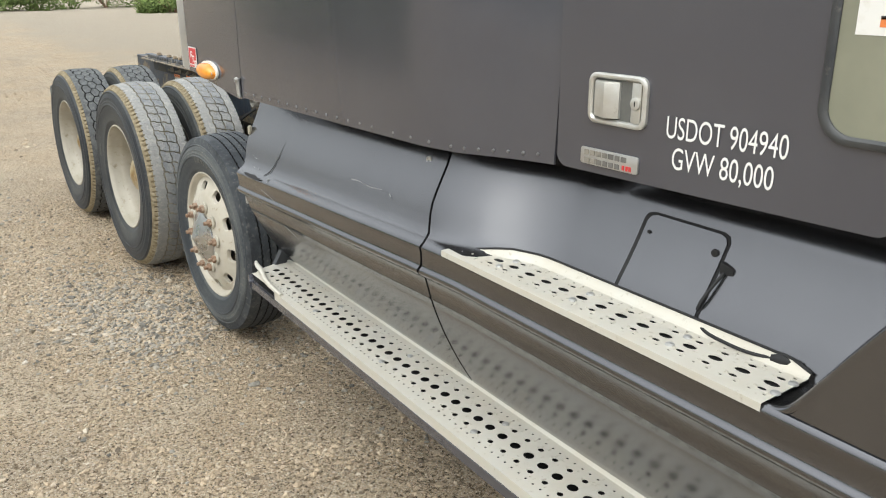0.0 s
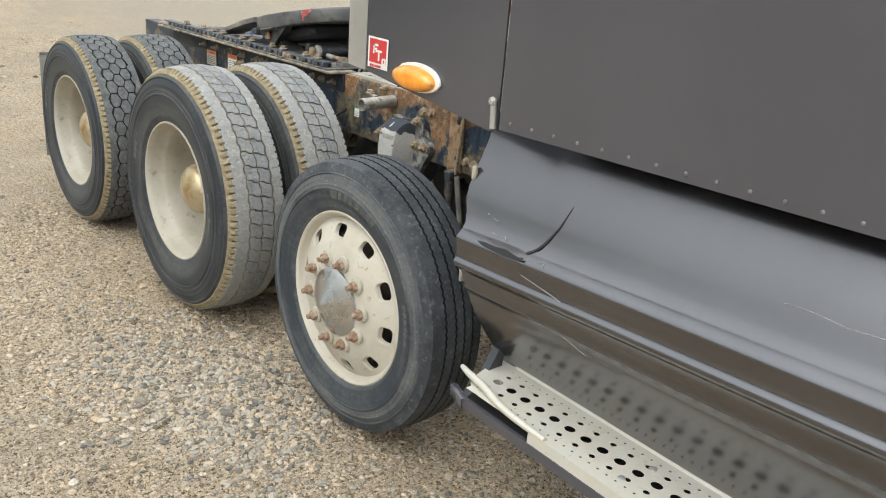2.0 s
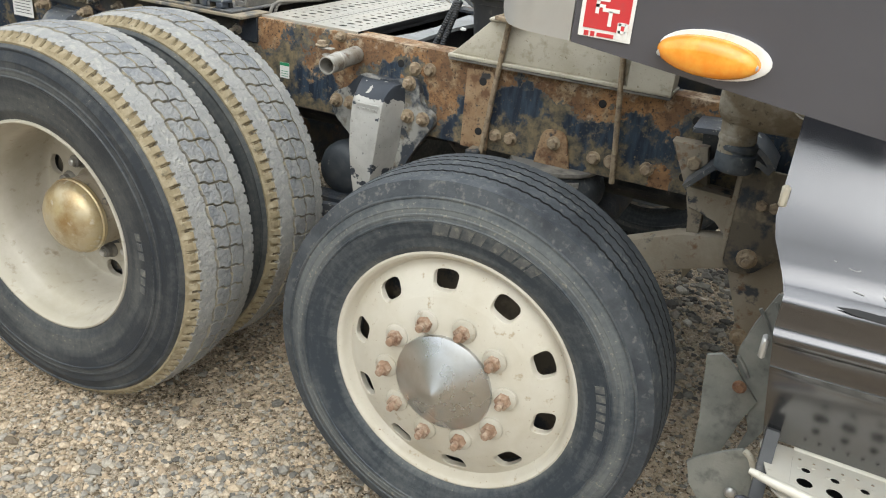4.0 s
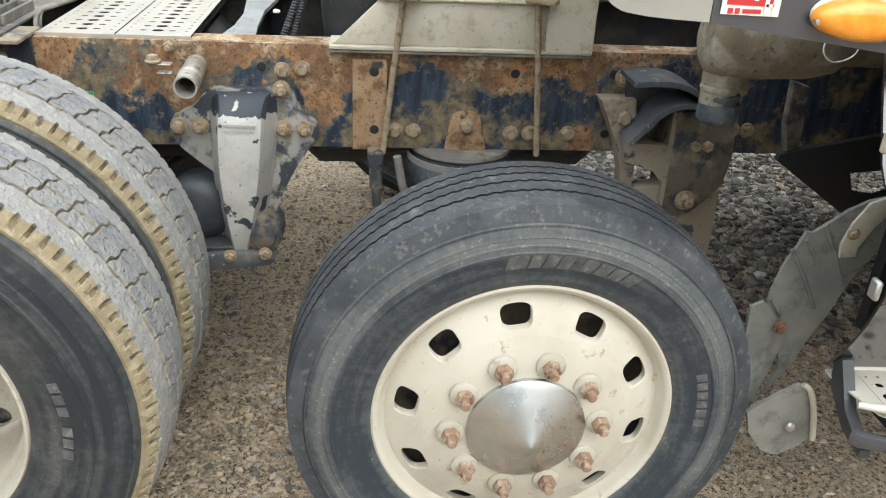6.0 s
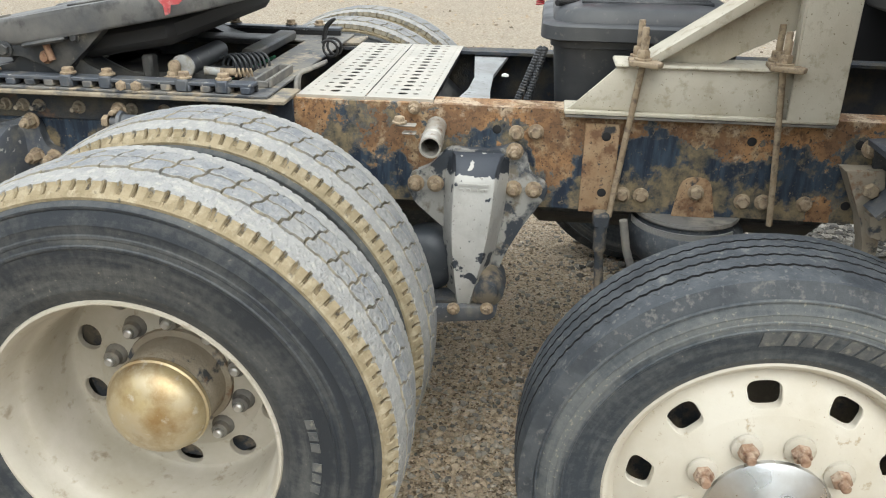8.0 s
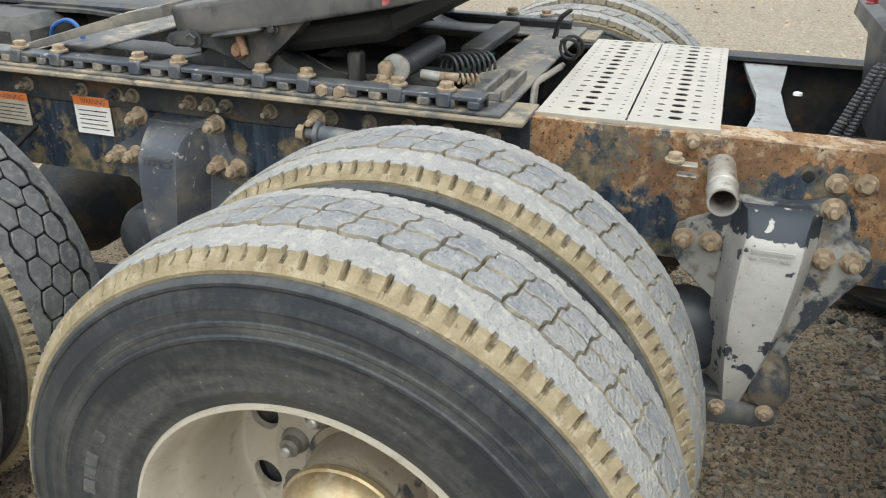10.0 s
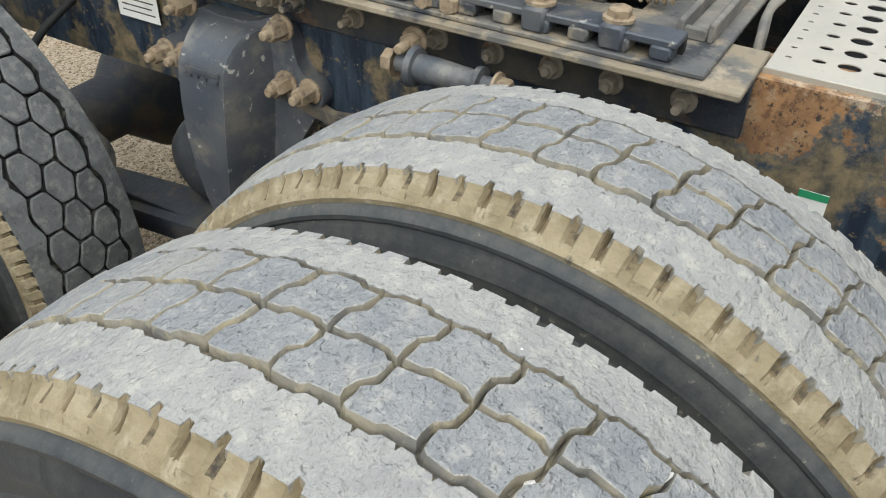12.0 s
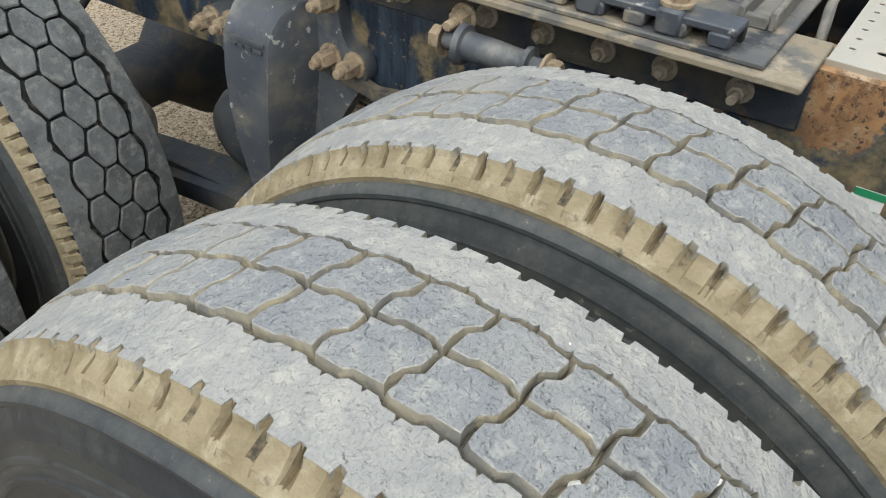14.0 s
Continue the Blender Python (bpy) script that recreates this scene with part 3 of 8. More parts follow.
SIDE = [(-0.098, 0.283), (-0.112, 0.290), (-0.121, 0.305), (-0.128, 0.318), (-0.1295, 0.322), (-0.1295, 0.326), (-0.134, 0.345), (-0.139, 0.375), (-0.1405, 0.392), (-0.1425, 0.394), (-0.1425, 0.398), (-0.140, 0.400),
        (-0.1390, 0.408), (-0.1400, 0.410), (-0.1396, 0.414), (-0.1380, 0.416), (-0.1365, 0.428), (-0.1372, 0.430), (-0.1345, 0.438), (-0.131, 0.447), (-0.129, 0.452), (-0.131, 0.454), (-0.131, 0.458), (-0.127, 0.461)]


def sidewall_x(r, R):
    """How far the sidewall stands out at radius r."""
    k = (R - 0.04 - 0.283) / (0.461 - 0.283)
    return float(np.interp(r, [0.283 + (b - 0.283) * k for a, b in SIDE], [-a for a, b in SIDE]))


def tyre_carcass(R, depth=0.015, n=96, inner=1.0):
    """Sidewalls and the floor of the tread grooves, outer side towards -x. Returns the bmesh and the faces of the floor."""
    k = (R - 0.04 - 0.283) / (0.461 - 0.283)
    half = [(a, 0.283 + (b - 0.283) * k) for a, b in SIDE] + [(-0.119, R - 0.036), (-0.104, R - 0.030), (-0.098, R - depth - 0.012)]
    prof = half + [(-0.07, R - depth - 0.005), (0, R - depth), (0.07, R - depth - 0.005)] + [(-a, b) for a, b in reversed(half)]
    prof = [(a * inner if a > 0 else a, b) for a, b in prof]
    bm = bmesh.new()
    lathe(bm, prof, n, close=True)
    floor = {f for f in bm.faces if math.hypot(f.calc_center_median().y, f.calc_center_median().z) > R - depth - 0.016 and abs(f.calc_center_median().x) < 0.1}
    return bm, floor


def inset(pts, g):
    """A closed outline drawn in by g."""
    n = len(pts)
    area = sum(pts[i][0] * pts[(i + 1) % n][1] - pts[(i + 1) % n][0] * pts[i][1] for i in range(n))
    sgn = 1 if area > 0 else -1
    out = []
    for i in range(n):
        a, b, c = (Vector(pts[(i + k) % n]) for k in (-1, 0, 1))
        u, v = (b - a).normalized(), (c - b).normalized()
        nu, nv = Vector((-u.y, u.x)) * sgn, Vector((-v.y, v.x)) * sgn
        m = nu + nv
        m = m / max(0.35, m.dot(nu)) if m.length > 1e-6 else nu
        out.append(tuple(b + m * g))
    return out


def raise_block(bm, pts, R, dz, depth=0.017, cham=0.002, closed=None, flare=0.0012):
    """A block of rubber on the outline pts (arc metres, across metres), its sides spreading by flare. Returns its side faces."""
    def put(q, down):
        s, x = q
        a, r = s / R, crown(x, R) + dz - down
        return bm.verts.new((x, r * math.sin(a), r * math.cos(a)))
    low = [put(q, depth) for q in inset(pts, -flare)]
    mid = [put(q, cham) for q in pts]
    top = [put(q, 0) for q in inset(pts, cham)] if not closed else [put(q, 0) for q in pts]
    n, sides = len(pts), set()
    for i in range(n):
        j = (i + 1) % n
        if closed and i not in closed:
            continue
        sides.add(bm.faces.new((low[i], low[j], mid[j], mid[i])))
        bm.faces.new((mid[i], mid[j], top[j], top[i])).tag = True
    bm.faces.new(top)
    return sides


def wave(s, pitch, z):
    """The sideways step of a groove that runs round the tyre."""
    f = (s / pitch) % 1.0
    return z * (1 if f < 0.40 else 1 - (f - 0.40) / 0.05 if f < 0.5 else -1 if f < 0.90 else -1 + (f - 0.90) / 0.05)


def block_tread(seed=1, count=58, R=DRIVE_R):
    """Two shoulder ribs with notched edges and two rows of interlocking blocks between stepped grooves."""
    rnd = random.Random(seed)
    pitch = 2 * math.pi * R / count
    bm, sides = bmesh.new(), set()
    z, g = 0.0021, 0.0029
    fr = (0.0, 0.40, 0.50, 0.90)
    def run(x0, a, b, ph):
        """Corner points of the stepped groove at x0 between arcs a and b."""
        k0 = int(math.floor((a - ph) / pitch)) - 1
        ps = [ph + (k + f) * pitch for k in range(k0, k0 + 5) for f in fr]
        mids = [q for q in ps if a + 0.004 < q < b - 0.004]
        return [(q, x0 + wave(q - ph, pitch, z)) for q in [a] + mids + [b]]
    jog = -0.0115
    cut = [(0, 0), (0.02, 0.22), (0.16, 0.41), (0.84, 0.57), (0.98, 0.78), (1.0, 1.0)]
    for row, (xa, xb) in enumerate(((-0.0495, 0.003), (0.003, 0.0555))):
        w = xb - xa
        for i in range(count):
            s = i * pitch + row * jog
            left = run(xa, s, s + pitch, 0.0)
            right = run(xb, s + jog, s + pitch + jog, 0.0)
            up = [(s + pitch + jog * d, xa + w * f) for d, f in cut[1:5]]
            down = [(s + jog * d, xa + w * f) for d, f in reversed(cut[1:5])]
            pts = inset(left + up + list(reversed(right)) + down, g)
            pts = [(a + rnd.uniform(-0.0011, 0.0011), b + rnd.uniform(-0.0011, 0.0011)) for a, b in pts]
            sides |= raise_block(bm, pts, R, rnd.uniform(0.0008, 0.0030), 0.015, 0.0008, None, 0.0026)
    first = len(bm.faces)
    for side in (-1, 1):
        for i in range(count):
            s = i * pitch
            inner = []
            for f in (0.0, 0.15, 0.18, 0.22, 0.40, 0.50, 0.65, 0.68, 0.72, 0.90, 1.0):
                nick = side * rnd.uniform(0.001, 0.005) if f in (0.18, 0.68) else 0.0
                inner.append((s + f * pitch, (-0.0535 if side < 0 else 0.0595) + wave(f * pitch, pitch, z) + nick))
            wd = TREAD_W
            outer = [(s + pitch * 1.0, side * wd)]
            for f in (0.76, 0.26):
                dp = rnd.uniform(0.005, 0.011)
                outer += [(s + pitch * (f + 0.085), side * wd), (s + pitch * (f + 0.06), side * (wd - dp)), (s + pitch * (f - 0.05), side * (wd - dp * 0.8)), (s + pitch * (f - 0.075), side * wd)]
            outer.append((s, side * wd))
            pts = inner + outer
            n = len(pts)
            open_edges = {len(inner) - 1, n - 1}
            sides |= raise_block(bm, pts, R, 0.0, 0.014, 0.0016, set(range(n)) - open_edges, 0.0020)
    for f in list(bm.faces)[first:]:
        f.tag = True
    return bm, sides


def hex_tread(seed=3, count=44, R=DRIVE_R):
    """Three rows of six-sided blocks between two shoulder ribs."""
    rnd = random.Random(seed)
    pitch = 2 * math.pi * R / count
    a, g = 0.0085, 0.0020
    edges = (-0.066, -0.022, 0.022, 0.066)
    bm, sides = bmesh.new(), set()
    def b(k, j):
        return edges[k] + (-a if (j + k) % 2 else a) * (0.6 if k in (0, 3) else 1)
    for row in range(3):
        for i in range(count):
            j = 2 * i + (row % 2)
            js = (j, j + 1, j + 2)
            pts = [(q * pitch / 2, b(row, q)) for q in js] + [(q * pitch / 2, b(row + 1, q)) for q in reversed(js)]
            mids = []
            for (s0, x0), (s1, x1) in zip(pts, pts[1:] + pts[:1]):
                mids += [(s0 + (s1 - s0) * f + rnd.uniform(-0.0012, 0.0012), x0 + (x1 - x0) * f + rnd.uniform(-0.0012, 0.0012)) for f in (0.12, 0.5, 0.88)]
            sides |= raise_block(bm, inset(mids, g), R, rnd.uniform(-0.001, 0.0008), 0.014, 0.0025, None, 0.0018)
    for side, k in ((-1, 0), (1, 3)):
        for i in range(count):
            js = (2 * i, 2 * i + 1, 2 * i + 2)
            near = [(q * pitch / 2, b(k, q) + side * 0.004) for q in js]
            near = [near[0], (near[0][0] + pitch * 0.14, near[0][1] + side * rnd.uniform(0.000, 0.006)), (near[1][0] - pitch * 0.10, near[1][1] + side * rnd.uniform(-0.002, 0.005)), near[1], (near[1][0] + pitch * 0.14, near[1][1] + side * rnd.uniform(-0.002, 0.005)), near[2]]
            far = [(q * pitch / 2, side * TREAD_W) for q in reversed(js)]
            sides |= raise_block(bm, near + far, R, 0.0, 0.016, 0.0016, {0, 1, 2, 3, 4, 6, 7}, 0.0015)
    return bm, sides


def rib_tread(R=TAG_R):
    """Five ribs with zigzag grooves and short cuts along their edges."""
    bm = bmesh.new()
    n, sides = 240, set()
    edges = [-0.117, -0.073, -0.066, -0.036, -0.029, -0.002, 0.005, 0.032, 0.039, 0.072]
    rings, deep = [], []
    for k, e in enumerate(edges):
        for up in ((0, 1) if k % 2 == 0 else (1, 0)):
            ring = []
            for i in range(n):
                t = 2 * math.pi * i / n
                z = 0.0024 * (1 if i % 2 else -1) if 0 < k < len(edges) - 1 else 0
                r = crown(e, R) - (0 if up else 0.013)
                if not up and k in (0, len(edges) - 1):
                    r, z = R - 0.040, -0.011 if k == 0 else 0.012
                ring.append(bm.verts.new((e + z, r * math.sin(t), r * math.cos(t))))
            rings.append(ring)
            deep.append(not up)
    for (p, dp), (q, dq) in zip(zip(rings, deep), list(zip(rings, deep))[1:]):
        for i in range(n):
            f = bm.faces.new((p[i], p[(i + 1) % n], q[(i + 1) % n], q[i]))
            if (dp or dq) and p is not rings[0] and q is not rings[-1]:
                sides.add(f)
    return bm, sides


def rib_cuts(R=TAG_R, seed=9):
    """Thin slanting cuts across the ribs, as narrow dark slots."""
    rnd = random.Random(seed)
    bm = bmesh.new()
    for k, x0 in enumerate((-0.066, -0.029, 0.004, -0.095)):
        for i in range(60):
            t = 2 * math.pi * (i + rnd.uniform(-0.1, 0.1)) / 60
            d = 0.022
            a = [(x0 + 0.003, t), (x0 + 0.014, t + 0.018), (x0 + d, t + 0.055)]
            lo = [bm.verts.new((x, (crown(x, R) + 0.0006) * math.sin(q), (crown(x, R) + 0.0006) * math.cos(q))) for x, q in a]
            hi = [bm.verts.new((x + 0.0006, (crown(x, R) + 0.0006) * math.sin(q + 0.0035), (crown(x, R) + 0.0006) * math.cos(q + 0.0035))) for x, q in a]
            for m in range(2):
                bm.faces.new((lo[m], lo[m + 1], hi[m + 1], hi[m]))
    return bm


def shoulder(side, seed, count=116, R=DRIVE_R):
    """The slanting band below the tread's edge with scooped notches in it."""
    rnd = random.Random(seed)
    bm, cols, cut_at = bmesh.new(), [], []
    step = 2 * math.pi / count
    for i in range(count):
        dp = rnd.uniform(0.009, 0.014)
        ln = rnd.uniform(0.021, 0.0265)
        wide = ((0.06, 0), (0.27, 0), (0.33, 0.75), (0.46, 1.0), (0.60, 0.9), (0.68, 0.3), (0.74, 0))
        split = ((0.06, 0), (0.30, 0), (0.36, 0.8), (0.44, 0.9), (0.48, 0.35), (0.54, 1.0), (0.62, 0.7), (0.68, 0))
        for f, cut in split if i % 2 else wide:
            t = (i + f) * step
            d = dp * cut
            o = 0.1185 - side * TREAD_OFF
            w0 = TREAD_W
            rows = [(w0 + 0.0001 - d, R - 0.0088), (w0 + (o - w0) * 0.15 - d, R - 0.014), (w0 + (o - w0) * 0.62 - d * 0.85, R - ln + 0.003), (w0 + (o - w0) * 0.80 - d * 0.45, R - ln), (o - 0.002, R - 0.0275), (o + 0.002, R - 0.031), (o + 0.001, R - 0.037)]
            cols.append([bm.verts.new((side * x, r * math.sin(t), r * math.cos(t))) for x, r in rows])
            cut_at.append(cut > 0.3)
    n, notch_faces = len(cols), set()
    for i in range(n):
        p, q = cols[i], cols[(i + 1) % n]
        for k in range(len(p) - 1):
            f = bm.faces.new((p[k], p[k + 1], q[k + 1], q[k]))
            if k < 3 and cut_at[i] and cut_at[(i + 1) % n]:
                notch_faces.add(f)
    return two_tone("shoulder", bm, LUG_DUST, NOTCH, notch_faces)


def holed_disc(bm, r0, r1, x_of, holes, shape, r_hole, back, n=32, turn=0.0):
    """An annulus from r0 to r1 on the surface x_of(r), with holes cut in it; shape: (half width, half height, squareness); back: depth of the hole's wall."""
    hw, hh, sq = shape
    half = math.pi / holes
    wide, out, inn = half * r_hole, r1 - r_hole, r_hole - r0
    corners = [math.atan2(v, u) % (2 * math.pi) for u, v in ((wide, out), (-wide, out), (-wide, -inn), (wide, -inn))]
    angles = sorted([2 * math.pi * (k + 0.5) / n for k in range(n)] + corners)
    for h in range(holes):
        t0 = 2 * math.pi * h / holes + turn
        rings = [[], [], [], []]
        for a in angles:
            c, s = math.cos(a), math.sin(a)
            q = (abs(c) ** sq + abs(s) ** sq) ** (-1 / sq)
            m = min(wide / max(abs(c), 1e-9), (out if s > 0 else inn) / max(abs(s), 1e-9))
            u, v = hw * c * q, hh * s * q
            for ring, (p, w, dx) in zip(rings, ((m * c, m * s, 0), (u * 1.06, v * 1.06, 0), (u, v, 0.002), (u, v, back))):
                r, t = r_hole + w, t0 + p / r_hole
                ring.append(bm.verts.new((x_of(r) + dx, r * math.sin(t), r * math.cos(t))))
        for p, q in zip(rings, rings[1:]):
            for k in range(len(p)):
                j = (k + 1) % len(p)
                bm.faces.new((p[k], p[j], q[j], q[k]))
    return bm


def ring_face(bm, profile, n=80):
    lathe(bm, profile, n)
    bmesh.ops.delete(bm, geom=[f for f in bm.faces if len(f.verts) > 4], context="FACES_ONLY")
    return bm


def ring_part(parent, name, profile, material, label="", n=48, at=(0, 0, 0)):
    bm = bmesh.new()
    lathe(bm, profile, n, centre=at)
    return part(name, bm, material, parent, label)


def tag_wheel(parent):
    """The single wheel: a domed disc with ten rounded hand holes, ten nuts and a pointed cap."""
    def x_of(r):
        t = max(0.0, (r - 0.10) / 0.16)
        return -0.150 + 0.046 * t ** 2.3
    bm = bmesh.new()
    ring_face(bm, [(-0.150, 0.02), (-0.150, 0.11), (x_of(0.14), 0.14), (x_of(0.165), 0.165), (x_of(0.18), 0.18), (x_of(0.201), 0.201)])
    holed_disc(bm, 0.200, 0.266, x_of, 10, (0.0290, 0.0215, 3.4), 0.234, 0.018, 48, radians(8))
    ring_face(bm, [(x_of(0.264), 0.264), (-0.098, 0.269), (-0.095, 0.273), (-0.098, 0.277), (-0.106, 0.281), (-0.114, 0.284), (-0.1205, 0.289), (-0.1225, 0.295), (-0.119, 0.300), (-0.108, 0.301), (-0.09, 0.29)])
    bmesh.ops.remove_doubles(bm, verts=bm.verts, dist=0.0004)
    part("rim", bm, RIM, parent, "beige painted disc wheel with ten hand holes")
    bm = bmesh.new()
    ring_face(bm, [(-0.02, 0.02), (-0.02, 0.285), (0.11, 0.285)], 40)
    part("brake_drum", bm, DIRT_DARK, parent, "dirty brake drum behind the disc")
    ring_part(parent, "hub_cap", [(-0.14, 0.116), (-0.154, 0.1165), (-0.158, 0.1155), (-0.160, 0.112), (-0.167, 0.0975), (-0.178, 0.0745), (-0.189, 0.051), (-0.200, 0.0275), (-0.208, 0.010), (-0.2115, 0.0035), (-0.2125, 0.001)], CHROME, "dull chrome pointed hub cap", 56)
    for k in range(10):
        t = 2 * math.pi * (k + 0.5) / 10 + radians(4)
        bm = bmesh.new()
        p = (-0.147, 0.146 * math.sin(t), 0.146 * math.cos(t))
        hexbolt(bm, (p[0] - 0.008, p[1], p[2]), (-1, 0, 0), 0.0182, 0.017, False, 0.015, k)
        nut = part("lug_nut", bm, NUT, parent, "rusty wheel nut")
        bm = bmesh.new()
        lathe(bm, [(p[0], 0.0285), (p[0] - 0.006, 0.0275), (p[0] - 0.009, 0.022)], 20, centre=(0, p[1], p[2]))
        part("nut_flange", bm, RIM_DUSTY, nut)


def drive_wheel(parent, hub=True):
    """Deep-dished disc wheel of the outer dual."""
    bm = bmesh.new()
    def x_of(r):
        return 0.104 + 0.012 * ((r - 0.1) / 0.14)
    ring_face(bm, [(-0.09, 0.292), (-0.108, 0.300), (-0.116, 0.301), (-0.121, 0.298), (-0.1215, 0.293), (-0.113, 0.287), (-0.094, 0.281), (-0.060, 0.277), (-0.050, 0.270), (-0.035, 0.264), (0.0, 0.262), (0.060, 0.261), (0.095, 0.259), (0.110, 0.256), (0.1165, 0.252), (x_of(0.251), 0.251)])
    holed_disc(bm, 0.184, 0.252, x_of, 10, (0.0300, 0.0280, 2.1), 0.218, 0.016, 40, radians(-2))
    ring_face(bm, [(x_of(0.186), 0.186), (0.104, 0.17), (0.103, 0.05)])
    bmesh.ops.remove_doubles(bm, verts=bm.verts, dist=0.0004)
    part("rim", bm, RIM_DUSTY, parent, "dusty beige deep-dished disc wheel")
    bm = bmesh.new()
    ring_face(bm, [(0.15, 0.02), (0.15, 0.25), (0.21, 0.25)], 40)
    part("brake_drum", bm, DIRT_DARK, parent, "dirty brake drum behind the disc")
    if hub:
        ring_part(parent, "hub", [(0.105, 0.122), (0.095, 0.120), (0.09, 0.108), (0.05, 0.104), (0.018, 0.104), (0.012, 0.100), (0.006, 0.100), (0.004, 0.108), (-0.004, 0.108)], DIRT, "", 36)
        ring_part(parent, "hub_cap", [(0.0, 0.110), (-0.010, 0.110), (-0.013, 0.106), (-0.016, 0.1055), (-0.034, 0.099), (-0.050, 0.084), (-0.062, 0.060), (-0.069, 0.036), (-0.073, 0.027), (-0.076, 0.015), (-0.077, 0.003)], GOLD, "dusty brass-coloured domed hub cap", 44)
        for k in range(10):
            t = 2 * math.pi * k / 10
            bm = bmesh.new()
            p = (0.104, 0.147 * math.sin(t), 0.147 * math.cos(t))
            lathe(bm, [(p[0], 0.026), (p[0] - 0.008, 0.024), (p[0] - 0.012, 0.019), (p[0] - 0.026, 0.0185), (p[0] - 0.030, 0.013)], 14, centre=(0, p[1], p[2]))
            nut = part("lug_nut", bm, DUSTSTEEL, parent)
            bm = bmesh.new()
            lathe(bm, [(p[0] - 0.029, 0.011), (p[0] - 0.038, 0.0105), (p[0] - 0.041, 0.007)], 12, centre=(0, p[1], p[2]))
            part("stud_end", bm, BRUSHED, nut)


def raised_marks(parent, material, spans, r, height, R, slant=0.0):
    """Raised plain bars round the sidewall in place of moulded lettering: spans of (start, end) degrees from the top towards the front; slant: degrees by which their tops lean on."""
    for a0, a1 in spans:
        bm = bmesh.new()
        n = max(2, int((a1 - a0) / 1.5))
        cols = []
        for i in range(n + 1):
            row = []
            for d, rr in ((-0.002, r), (0.0014, r + 0.001), (0.0014, r + height * 0.5), (0.0014, r + height - 0.001), (-0.002, r + height)):
                t = -radians(a0 + (a1 - a0) * i / n + slant * (rr - r) / height)
                row.append(bm.verts.new((-sidewall_x(rr, R) - d, rr * math.sin(t), rr * math.cos(t))))
            cols.append(row)
        for p, q in zip(cols, cols[1:]):
            for k in range(4):
                bm.faces.new((p[k], p[k + 1], q[k + 1], q[k]))
        bm.faces.new(cols[0])
        bm.faces.new(cols[-1])
        part("sidewall_mark", bm, material, parent)


def ground_sheet():
    n = 60
    bm = bmesh.new()
    ax = [math.copysign(abs(u) ** 3.2 * 600 + abs(u) * 9, u) for u in (2 * i / n - 1 for i in range(n + 1))]
    grid = []
    for x in ax:
        row = []
        for y in ax:
            d = math.hypot(x, y)
            z = 0.02 * noise.noise((x * 0.4, y * 0.4, 0)) + (0.12 * noise.noise((x * 0.02, y * 0.02, 3)) if d > 15 else 0)
            row.append(bm.verts.new((x, y, z + 0.012)))
        grid.append(row)
    for i in range(n):
        for j in range(n):
            bm.faces.new((grid[i][j], grid[i + 1][j], grid[i + 1][j + 1], grid[i][j + 1]))
    return bm


ground = part("ground", ground_sheet(), GRAVEL, None, "tan dirt and gravel lot, dry and bare")
tagged(ground, category="ground", kind="structure")


